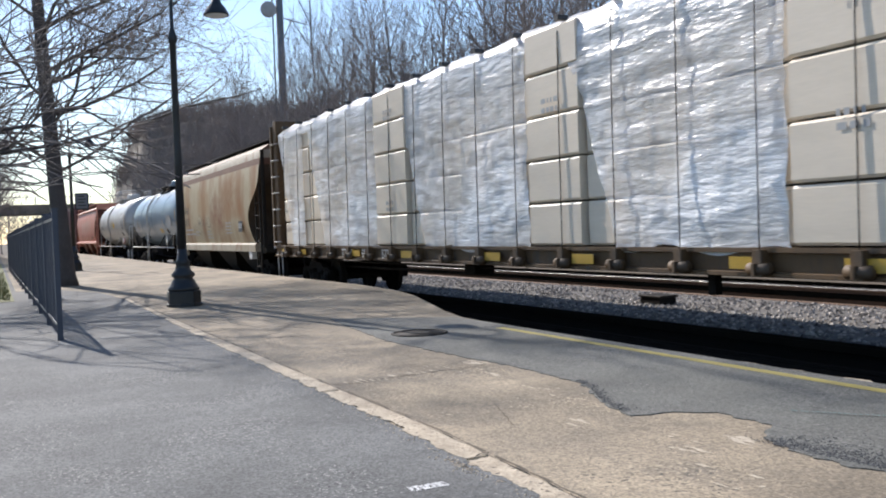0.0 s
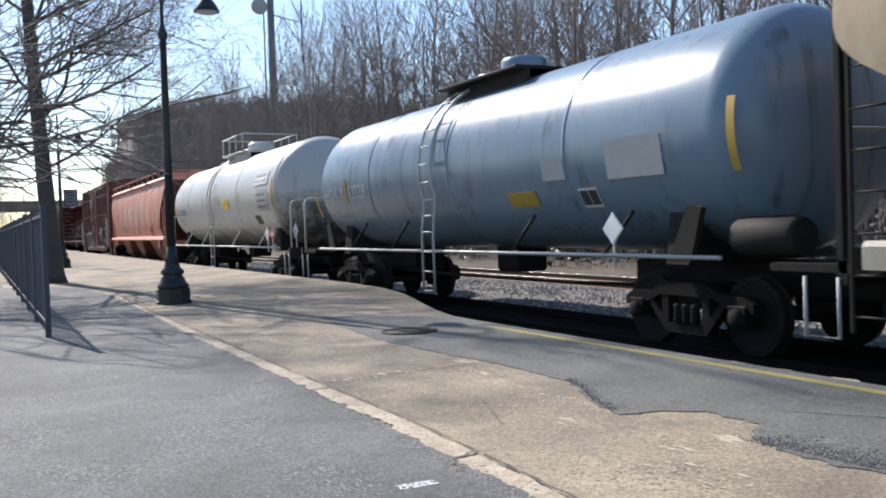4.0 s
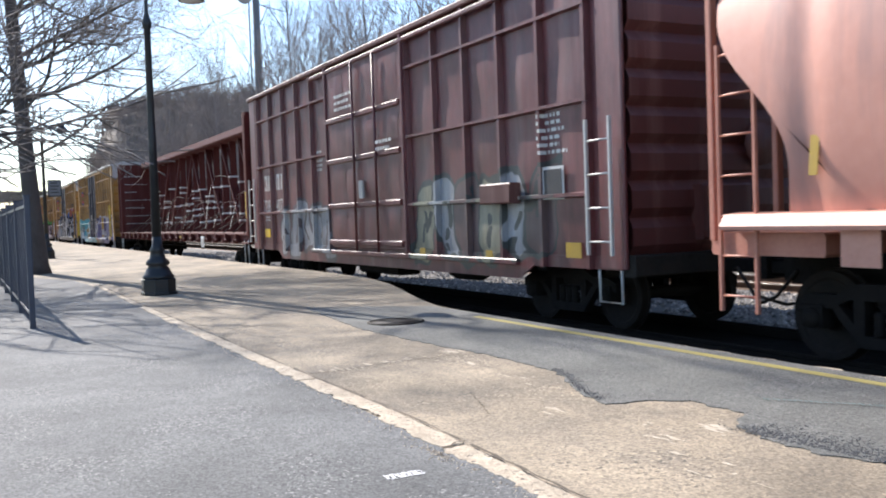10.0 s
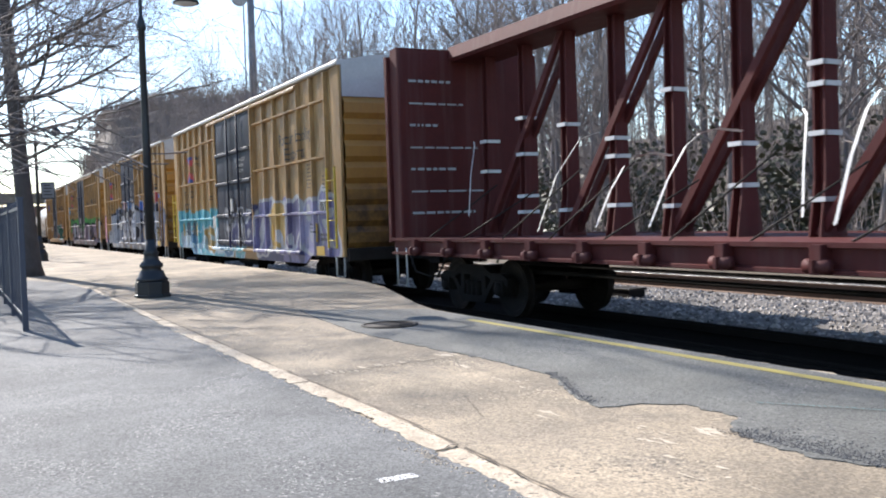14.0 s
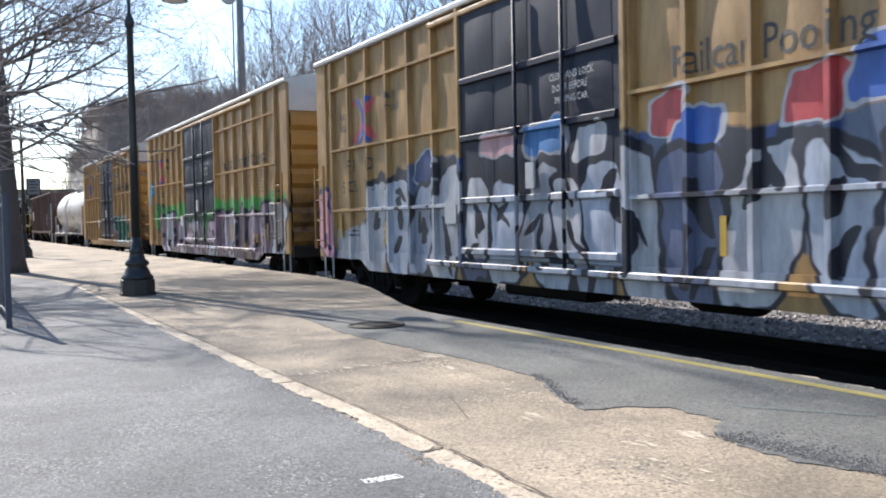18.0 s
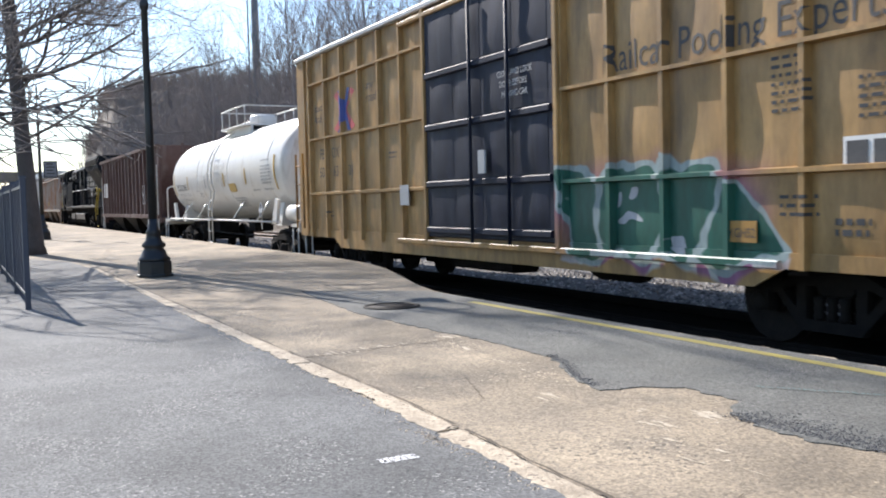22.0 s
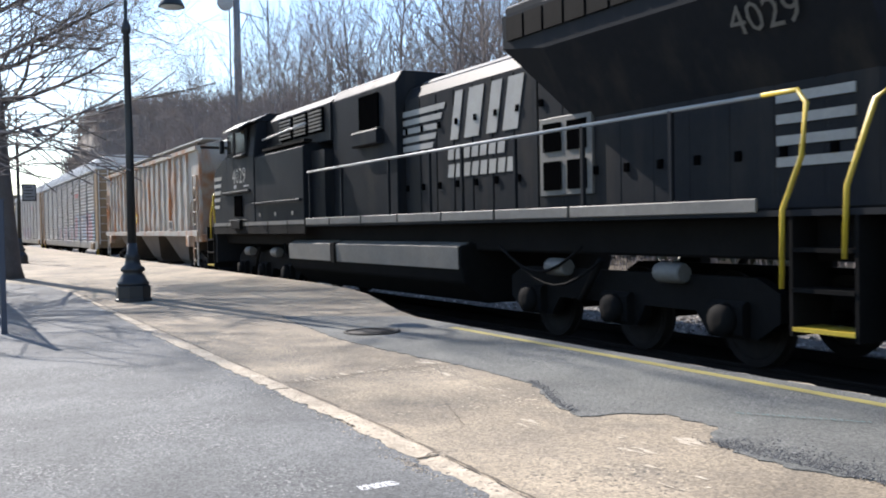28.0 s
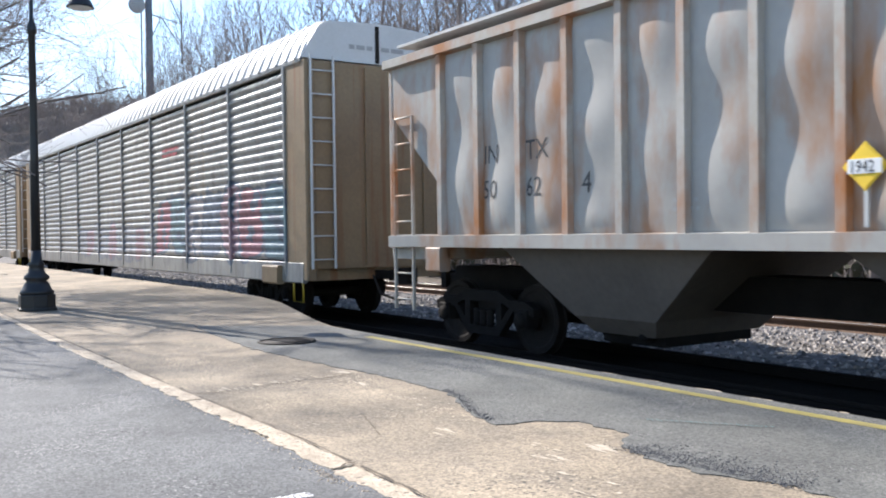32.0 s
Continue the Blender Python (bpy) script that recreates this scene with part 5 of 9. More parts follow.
def running_gear_meshes():
    w = Shape()
    for s in (-1, 1):
        prof = [(0.05, 0.69), (0.14, 0.69), (0.15, 0.735), (0.36, 0.715), (0.385, 0.70), (WHEEL_R, 0.70), (WHEEL_R + 0.002, 0.80), (WHEEL_R + 0.028, 0.81), (WHEEL_R + 0.028, 0.835), (0.38, 0.84), (0.36, 0.80), (0.15, 0.83), (0.05, 0.85)]
        prof = [(r, s * (1.535 - h)) for r, h in prof]
        w.lathe(prof if s > 0 else prof, (0, 0, 0), 28, "y", False)
    w.lathe([(0.085, -1.02), (0.085, 1.02)], (0, 0, 0), 10, "y")
    w.box(-0.03, 0.03, -0.72, -0.70, 0.18, 0.30)
    f = Shape()
    # a cast frame: arch, lower bow, columns and the boxes over the axles
    arch = [(-1.12, 0.50), (-1.12, 0.62), (-0.95, 0.70), (-0.62, 0.70), (-0.36, 0.82), (0.36, 0.82), (0.62, 0.70), (0.95, 0.70), (1.12, 0.62), (1.12, 0.50), (0.98, 0.56), (0.70, 0.56), (0.46, 0.66), (-0.46, 0.66), (-0.70, 0.56), (-0.98, 0.56)]
    f.prism(arch, -0.07, 0.07, "y")
    bow = [(-0.70, 0.58), (-0.36, 0.20), (0.36, 0.20), (0.70, 0.58), (0.60, 0.60), (0.32, 0.32), (-0.32, 0.32), (-0.60, 0.60)]
    f.prism(bow, -0.06, 0.06, "y")
    for s in (-1, 1):
        f.box(s * 0.30, s * 0.42, -0.06, 0.06, 0.28, 0.70)
        f.box(s * 0.76, s * 1.02, -0.10, 0.08, 0.36, 0.60, 0.02)
        f.lathe([(0.02, -0.14), (0.10, -0.135), (0.11, -0.10), (0.11, 0.0)], (s * 0.89, 0, 0.457), 14, "y")
    c = Shape()
    c.lathe([(0.05, 0.0), (0.065, 0.04), (0.05, 0.08), (0.065, 0.12), (0.05, 0.16), (0.065, 0.20), (0.05, 0.24)], (0, -0.03, 0.32), 8, "z")
    b = Shape().box(-0.22, 0.22, -0.98, 0.98, 0.56, 0.80, 0.05)
    k = Shape().box(-0.25, 0.25, -0.09, 0.09, -0.1, 0.1, 0.03).prism([(0.2, -0.17), (0.48, -0.15), (0.5, 0.02), (0.36, 0.03), (0.34, 0.17), (0.2, 0.17)], -0.14, 0.14, "z")
    return w.mesh("wheelset", M_WHEEL), f.mesh("sideframe", M_TRUCK), c.mesh("spring", M_TRUCK), b.mesh("bolster", M_TRUCK), k.mesh("coupler", M_TRUCK)


ME_WHEEL, ME_FRAME, ME_SPRING, ME_BOLSTER, ME_COUPLER = running_gear_meshes()


def truck(car, x):
    t = share("truck", ME_BOLSTER, car, pose(x, 0, 0))
    for s, a in ((-1, 0), (1, 180)):
        fr = share("sideframe", ME_FRAME, t, pose(0, s * 1.0, 0, 0, 0, a))
        for i in (-0.15, 0, 0.15):
            share("spring", ME_SPRING, t, pose(i, s * 1.0, 0, 0, 0, a))
    for d in (-0.89, 0.89):
        WHEELS.append((share("wheelset", ME_WHEEL, t, pose(d, 0, WHEEL_R)), d))
    return t


def couplers(car, half, z=0.86):
    """Couplers that reach from the end sills to half."""
    for s in (-1, 1):
        c = share("coupler", ME_COUPLER, car, pose(s * (half - 0.35), 0, z, 0, 0, 0 if s > 0 else 180))
    sh = Shape()
    for s in (-1, 1):
        sh.box(s * (half - 0.5), s * (half - 1.6), -0.08, 0.08, z - 0.08, z + 0.08)
    part("drawbars", sh, M_TRUCK, car)
    h = Shape()
    for s in (-1, 1):
        h.tube([(s * (half - 0.75), -0.32, z), (s * (half - 0.45), -0.34, z - 0.32), (s * (half - 0.1), -0.2, z - 0.42), (s * half, 0, z - 0.40)], 0.022, 6)
    part("air_hose", h, M_DARKSTEEL, car)


def ladder(car, x0, x1, y, z0, z1, step, mat, rail=0.022, stiles=True, name="ladder"):
    """A ladder flat against the plane y; its rungs are pieces of their own."""
    s = Shape()
    if stiles:
        for x in (x0, x1):
            s.box(x - rail, x + rail, y - rail, y + rail, z0, z1, 0.006)
    else:
        s.box(x0 - 0.02, x0 + 0.02, y, y + 0.08, z0, z0 + 0.05)
    ld = part(name, s, mat, car)
    z = z0 + step * 0.4
    while z < z1:
        r = Shape().tube([(x0, y, z), (x1, y, z)], 0.014, 6)
        if not stiles:
            r.tube([(x0, y, z), (x0, y + 0.1, z)], 0.014, 5).tube([(x1, y, z), (x1, y + 0.1, z)], 0.014, 5)
        part("rung", r, mat, ld)
        z += step
    return ld


def ladder_x(car, y0, y1, x, z0, z1, step, mat):
    """A ladder against an end, the plane x."""
    s = Shape()
    for y in (y0, y1):
        s.box(x - 0.02, x + 0.02, y - 0.02, y + 0.02, z0, z1, 0.006)
    ld = part("ladder", s, mat, car)
    z = z0 + step * 0.4
    while z < z1:
        part("rung", Shape().tube([(x, y0, z), (x, y1, z)], 0.014, 6), mat, ld)
        z += step
    return ld


def plate(car, x, z, w, h, y, mat, name="placard", turn=0.0, slope=0.0):
    """A thin sign plate on the near side."""
    s = Shape().box(-w / 2, w / 2, -0.004, 0.004, -h / 2, h / 2)
    p = part(name, s, mat, car)
    p.matrix_basis = pose(x, y, z, slope, turn, 0)
    return p


def new_car(name, label, x0, group="cars of the freight train"):
    c = thing(name, label, "freight car" if name != "locomotive" else "locomotive", group=group)
    TRAIN.append((c, x0))
    return c


SURF, RIBS = {}, {}


def belly(x0, x1, x, z, seed):
    """How far a plate between ribs bellies out, of its full depth."""
    u = min(1.0, max(0.0, (x - x0) / (x1 - x0)))
    return math.sin(math.pi * u) ** 0.8 * (0.45 + 0.55 * (0.5 + 0.5 * math.sin(z * 5.0 + seed * 1.7)) + 0.5 * noise.noise((x0 * 0.7 + u, z * 1.3, seed)))


def drape(thing_, plates, y, depth, rib=None):
    """Remember the plated side of a car, so that paint can lie on it."""
    RIBS[thing_] = sorted({a for a, _, _ in plates} | {b for _, b, _ in plates}) if rib else []

    def out(x, z):
        for a, b, seed in plates:
            if a <= x <= b:
                d = y + depth * belly(a, b, x, z, seed)
                # over a rib the paint climbs its flanks
                near = min(abs(x - r) for r in RIBS[thing_]) if rib else 1.0
                return max(d, y - 0.002 + rib * min(1.0, (0.055 - near) / 0.02)) if near < 0.055 else d
        return None
    SURF[thing_] = out


def bulged(s, x0, x1, z0, z1, y, d, seed, nx=7, nz=12, sign=-1):
    """A plate that bellies out between its ribs."""
    rows = []
    for j in range(nz + 1):
        z = z0 + (z1 - z0) * j / nz
        row = []
        for i in range(nx + 1):
            u = i / nx
            k = belly(x0, x1, x0 + (x1 - x0) * u, z, seed)
            row.append((x0 + (x1 - x0) * u, y + sign * d * k * (0.0 if j in (0, nz) else 1.0), z))
        rows.append(row)
    if sign > 0:
        rows = rows[::-1]
    s.sheet(rows, True)
    return s


# ---- boxcars with outside ribs ----
def ribbed_boxcar(name, label, x0, half, paint, door_paint, end_paint, roof_paint, rail_mat, door_c=0.0, ribs=0.9, seed=0, eave=4.95, lead=0.55):
    c = new_car(name, label, x0)
    y0 = -1.5
    d0, d1 = door_c - 1.9, door_c + 1.9
    body = Shape()
    z0 = 1.0
    body.box(-half + 0.03, half - 0.03, -1.42, 1.42, z0, eave - 0.05)
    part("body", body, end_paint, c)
    hr = [1.82, 3.03, 4.25]
    plates = []
    spans = [(-half + lead, d0 - 0.12), (d1 + 0.12, half - lead)]
    for side in (-1, 1):
        for a, b in spans:
            n = max(3, round((b - a) / ribs))
            xs = [a + (b - a) * i / n for i in range(n + 1)]
            edges = ([-half + 0.02] if a < 0 else [a - 0.1]) + xs + ([half - 0.02] if b > 3 else [b + 0.1])
            if side < 0:
                plates += [(u, v, seed + u) for u, v in zip(edges, edges[1:])]
            for u, v in zip(edges, edges[1:]):
                part("side_sheet", bulged(Shape(), u, v, z0 - 0.02, eave - 0.1, side * 1.5, 0.03, seed + u, 5, 20, side), paint, c)
            for x in xs:
                r = Shape().prism([(x - 0.055, side * 1.498), (x - 0.035, side * 1.595), (x + 0.035, side * 1.595), (x + 0.055, side * 1.498)], 0.86, eave - 0.12, "z")
                part("rib", r, paint, c)
            for z in hr:
                r = Shape().prism([(side * 1.498, z - 0.04), (side * 1.605, z - 0.02), (side * 1.605, z + 0.025), (side * 1.498, z + 0.045)], a - 0.05, b + 0.05, "x")
                part("cross_rib", r, paint, c)
        # corner posts
        for s in (-1, 1):
            p = Shape().box(s * (half - 0.5), s * half, side * 1.49, side * 1.56, 0.88, eave - 0.05, 0.02)
            part("corner_post", p, paint, c)
        sill = Shape().prism([(-half + 0.1, 1.02), (-half + 0.1, 0.86), (-half + 2.1, 0.86), (-half + 2.5, 0.66), (half - 2.5, 0.66), (half - 2.1, 0.86), (half - 0.1, 0.86), (half - 0.1, 1.02)], side * 1.50, side * 1.53, "y")
        part("side_sill", sill, paint, c)
        eav = Shape().box(-half - 0.02, half + 0.02, side * 1.46, side * 1.61, eave - 0.1, eave, 0.02)
        part("roof_rail", eav, roof_paint, c)
    drape(c, plates, 1.5, 0.03, 0.097)
    # the sliding plug door with panels, bars and lock rods
    dr = Shape().box(d0, d1, -1.60, -1.50, 1.0, eave - 0.2, 0.02)
    door = part("door", dr, door_paint, c)
    for i in range(4):
        for lo, hi in ((1.2, 1.8), (1.95, 2.75), (2.9, 3.6), (3.75, 4.6)):
            u = d0 + 0.15 + i * (d1 - d0 - 0.2) / 4
            pn = Shape()
            bulged(pn, u, u + (d1 - d0 - 0.2) / 4 - 0.1, lo, hi, -1.604, 0.03, seed + i, 4, 4)
            part("panel", pn, door_paint, door)
    for z in (1.12, 1.88, 2.82, 3.68):
        part("bar", Shape().box(d0 + 0.05, d1 - 0.05, -1.66, -1.59, z - 0.05, z + 0.05, 0.015), door_paint, door)
    for x in (door_c - 0.25, door_c + 0.85):
        part("lock_rod", Shape().tube([(x, -1.685, 0.95), (x, -1.685, eave - 0.25)], 0.028, 8), door_paint, door)
    for x in (d0 - 0.06, d1 + 0.06):
        part("door_post", Shape().box(x - 0.05, x + 0.05, -1.64, -1.5, 0.9, eave - 0.12, 0.015), paint, c)
    part("door_track", Shape().box(d0 - 1.2, d1 + 3.8, -1.635, -1.56, 0.86, 0.95, 0.015), paint, c)
    part("door_guide", Shape().box(d0 - 1.0, d1 + 3.8, -1.64, -1.56, eave - 0.26, eave - 0.18, 0.015), paint, c)
    part("door_lever", Shape().box(door_c - 0.0, door_c + 0.22, -1.71, -1.67, 2.0, 2.35, 0.03), M_LETGREY, door)
    # roof with cross ribs
    rf = Shape()
    rf.prism([(-1.58, eave - 0.01), (-0.8, eave + 0.14), (0, eave + 0.2), (0.8, eave + 0.14), (1.58, eave - 0.01), (1.58, eave - 0.06), (-1.58, eave - 0.06)], -half, half, "x")
    roof = part("roof", rf, roof_paint, c)
    for i in range(15):
        x = -half + 0.4 + i * (2 * half - 0.8) / 14
        part("roof_rib", Shape().prism([(-1.56, eave + 0.0), (-0.8, eave + 0.17), (0, eave + 0.235), (0.8, eave + 0.17), (1.56, eave + 0.0), (1.5, eave - 0.02), (0, eave + 0.15), (-1.5, eave - 0.02)], x - 0.04, x + 0.04, "x"), roof_paint, roof)
    # corrugated ends
    for s in (-1, 1):
        e = Shape()
        n = 7
        zt = eave - 0.75
        prof = []
        for i in range(n):
            a = 1.05 + (zt - 1.05) * i / n
            h = (zt - 1.05) / n
            prof += [(half - 0.02, a), (half + 0.06, a + 0.25 * h), (half + 0.06, a + 0.72 * h), (half - 0.02, a + h)]
        v, m = [], len(prof)
        for yv in (-1.48, 1.48):
            v += [(s * x, yv, z) for x, z in prof]
        e.add(v, [(i, i + 1, m + i + 1, m + i) if s < 0 else (i + 1, i, m + i, m + i + 1) for i in range(m - 1)])
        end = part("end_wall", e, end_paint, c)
        part("end_cap", Shape().box(s * (half - 0.05), s * (half + 0.02), -1.5, 1.5, zt, eave - 0.02), roof_paint, c)
        part("end_sill", Shape().box(s * (half - 0.1), s * (half + 0.12), -1.5, 1.5, 0.78, 1.05, 0.02), M_DARKSTEEL, c)
        part("brake_gear", Shape().box(s * half, s * (half + 0.22), -0.5, 0.3, 1.2, 1.9, 0.03).lathe([(0.02, 0), (0.28, 0.01), (0.28, 0.04), (0.02, 0.05)], (s * (half + 0.1), 0.6, 2.4), 14, "x"), end_paint, c)
        ladder(c, s * (half - 0.6) if s < 0 else half - 0.58, -half + 0.12 if s < 0 else half - 0.1, -1.68, 1.05, 2.75, 0.42, rail_mat, stiles=True)
        part("step", Shape().tube([(s * (half - 0.15), -1.5, 0.95), (s * (half - 0.15), -1.5, 0.45), (s * (half - 0.6), -1.5, 0.45), (s * (half - 0.6), -1.5, 0.95)], 0.02, 6), M_GREYSTEEL, c)
    under = Shape().box(-half + 1.5, half - 1.5, -0.35, 0.35, 0.62, 1.02).box(-1.6, 0.4, -1.1, -0.6, 0.45, 0.85, 0.05).lathe([(0.2, -0.5), (0.23, -0.4), (0.23, 0.4), (0.2, 0.5)], (2.6, -0.7, 0.68), 14, "x")
    for x in (-half + 2.0, -1.9, 1.9, half - 2.0):
        under.box(x - 0.12, x + 0.12, -1.45, 1.45, 0.8, 1.0)
    part("underframe", under, M_TRUCK, c)
    for s in (-1, 1):
        truck(c, s * (half - 1.95))
    couplers(c, half + 1.32)
    return c


TEAL, ICE, NAVYB, PINK, LILAC, GREEN, DKGREEN = (0.10, 0.38, 0.46), (0.62, 0.72, 0.78), (0.03, 0.05, 0.16), (0.62, 0.30, 0.36), (0.40, 0.36, 0.50), (0.08, 0.30, 0.07), (0.015, 0.10, 0.07)
W1, W2, K1, NV, PU = (0.44, 0.44, 0.46), (0.27, 0.28, 0.31), (0.02, 0.02, 0.03), (0.035, 0.04, 0.12), (0.16, 0.15, 0.30)
G_A = [(-7.9, -1.6, 0.55, 2.15, 0.05, 0.9, [TEAL, (0.16, 0.46, 0.54), TEAL, (0.13, 0.42, 0.5)], None)] + letters(-7.3, 0.6, 0.62, 1.5, 7, [ICE, (0.07, 0.2, 0.34), TEAL, (0.40, 0.28, 0.1)], (0.45, 0.58, 0.64), 3)
G_A2 = [(1.9, 7.9, 0.5, 2.2, 0.05, 0.8, [PU, NV, (0.22, 0.21, 0.36), NV], None)] + letters(1.9, 7.9, 0.75, 2.2, 5, [PU, (0.46, 0.30, 0.09), (0.12, 0.10, 0.2), (0.30, 0.28, 0.42), PU], W1, 5)
G_AD = letters(-1.2, 1.9, 0.9, 2.0, 4, [(0.028, 0.032, 0.05), NV], W2, 6)
REDCAP, BLUECAP = (0.50, 0.07, 0.07), (0.04, 0.12, 0.42)
G_B = ([(-4.6, 7.9, 1.2, 2.62, 0.05, 1.1, [K1, (0.03, 0.035, 0.08), (0.10, 0.13, 0.2), K1, (0.05, 0.08, 0.22)], None)]
       + [("bubble", x, z, 0.34, 0.22, 0.3, col, W1, None) for x, z, col in ((2.5, 2.78, REDCAP), (2.9, 2.52, BLUECAP), (4.5, 2.72, REDCAP), (5.2, 2.86, BLUECAP), (6.3, 2.8, REDCAP), (6.9, 2.62, BLUECAP), (-3.4, 2.5, NAVYB))]
       + letters(-5.8, 7.9, 0.5, 2.42, 15, [W1, (0.40, 0.43, 0.49), (0.30, 0.33, 0.40), W1, (0.10, 0.12, 0.2)], K1, 8) + letters(-8.2, -7.5, 0.7, 2.3, 1, [PINK], NAVYB, 10) + [(-7.4, -4.9, 0.5, 1.45, 0.05, 1.2, [W1, (0.40, 0.25, 0.08), (0.45, 0.47, 0.52), W1], None)])
G_C = ([(-7.2, 8.1, 1.3, 2.35, 0.10, 1.1, [GREEN, (0.10, 0.40, 0.10), (0.07, 0.27, 0.08)], None)] + letters(-6.2, 7.9, 0.5, 2.05, 14, [(0.30, 0.22, 0.27), (0.42, 0.45, 0.50), (0.22, 0.15, 0.20), (0.46, 0.42, 0.48), (0.13, 0.09, 0.12), (0.34, 0.27, 0.33)], K1, 12)
       + letters(-7.9, -7.3, 2.3, 3.2, 1, [(0.12, 0.36, 0.55)], (0.08, 0.2, 0.34), 13))
OUT = (0.30, 0.36, 0.35)
G_D = [(2.1, 6.1, 0.9, 2.1, 0.5, 0.6, [(0.26, 0.08, 0.2), (0.30, 0.12, 0.2)], None), (2.3, 6.2, 0.72, 0.95, 0.05, 1.5, [(0.45, 0.4, 0.4), (0.26, 0.10, 0.2), (0.45, 0.45, 0.43)], None),
       ("bubble", 2.85, 1.4, 0.36, 0.55, -0.25, DKGREEN, OUT, None), ("bubble", 5.35, 1.3, 0.55, 0.42, -0.6, DKGREEN, OUT, None), ("bubble", 4.65, 1.4, 0.5, 0.56, 0.1, DKGREEN, OUT, None), ("bubble", 3.7, 1.4, 0.52, 0.52, 0.0, DKGREEN, OUT, None),
       ("bubble", 3.6, 1.56, 0.05, 0.1, 0.0, W1, None, None), ("bubble", 3.85, 1.58, 0.05, 0.1, 0.0, W1, None, None), ("bubble", 3.72, 1.26, 0.18, 0.04, 0.0, W1, None, None), ("bubble", 4.65, 1.0, 0.16, 0.14, 0.0, W1, None, None)]
G_DOOR = [G_AD, letters(-1.9, 1.9, 0.7, 2.3, 5, [W1, (0.36, 0.39, 0.46), W2], K1, 21) + [("bubble", -0.9, 2.62, 0.4, 0.2, 0.0, (0.50, 0.30, 0.30), W2, None), ("bubble", 0.2, 2.68, 0.4, 0.2, 0.0, (0.05, 0.16, 0.36), W2, None), ("bubble", 1.2, 2.6, 0.35, 0.25, 0.0, W1, K1, None)], [(-1.8, 1.8, 0.9, 2.0, 0.3, 0.9, [(0.05, 0.2, 0.06), (0.03, 0.12, 0.05)], None)] + letters(-1.8, 1.8, 0.7, 1.75, 4, [(0.33, 0.27, 0.33), W2, (0.1, 0.1, 0.12)], K1, 22), []]
G_A = G_A + G_A2


def emblem(c, x, z, y=-1.554, s=1.0):
    """Crossed red and blue arrows."""
    a = Shape()
    for u, v in (((-0.38, 0.55), (0.06, 0.0)), ((-0.38, -0.55), (0.06, 0.0))):
        dx, dz = v[0] - u[0], v[1] - u[1]
        n = math.hypot(dx, dz)
        px, pz = -dz / n * 0.085, dx / n * 0.085
        a.prism([(u[0] + px, u[1] + pz), (v[0] + px, v[1] + pz), (v[0] - px, v[1] - pz), (u[0] - px, u[1] - pz)], -0.003, 0.003, "y")
    b = Shape().box(-0.05, 0.10, -0.004, 0.002, -0.3, 0.3)
    r = Shape()
    for u, v in (((0.42, 0.55), (0.0, 0.0)), ((0.42, -0.55), (0.0, 0.0))):
        dx, dz = v[0] - u[0], v[1] - u[1]
        n = math.hypot(dx, dz)
        px, pz = -dz / n * 0.085, dx / n * 0.085
        r.prism([(u[0] + px, u[1] + pz), (v[0] + px, v[1] + pz), (v[0] - px, v[1] - pz), (u[0] - px, u[1] - pz)], -0.002, 0.004, "y")
    for sh, m in ((a, M_REDMARK), (b, M_BLUEMARK), (r, M_REDMARK)):
        p = part("emblem", sh, m, c)
        p.matrix_basis = pose(x, y, z) @ Matrix.Diagonal((1.75 * s, s, s, 1))
    bl = Shape()
    for q in (((-0.22, 0.62), (0.06, 0.1)), ((0.24, 0.62), (0.06, 0.1)), ((-0.22, -0.62), (0.06, -0.1)), ((0.24, -0.62), (0.06, -0.1))):
        (u0, u1), (v0, v1) = q
        bl.prism([(u0 - 0.06, u1), (u0 + 0.06, u1), (v0 + 0.06, v1), (v0 - 0.06, v1)], -0.006, 0.0, "y")
    p = part("emblem", bl, M_BLUEMARK, c)
    p.matrix_basis = pose(x, y, z) @ Matrix.Diagonal((1.75 * s, s, s, 1))


def spaced(word, xs, y, z, size, mat, c, squeeze=1.0):
    for ch, x in zip(word.split("|"), xs):
        lettering(ch, x, y, z, size, mat, c, squeeze=squeeze)


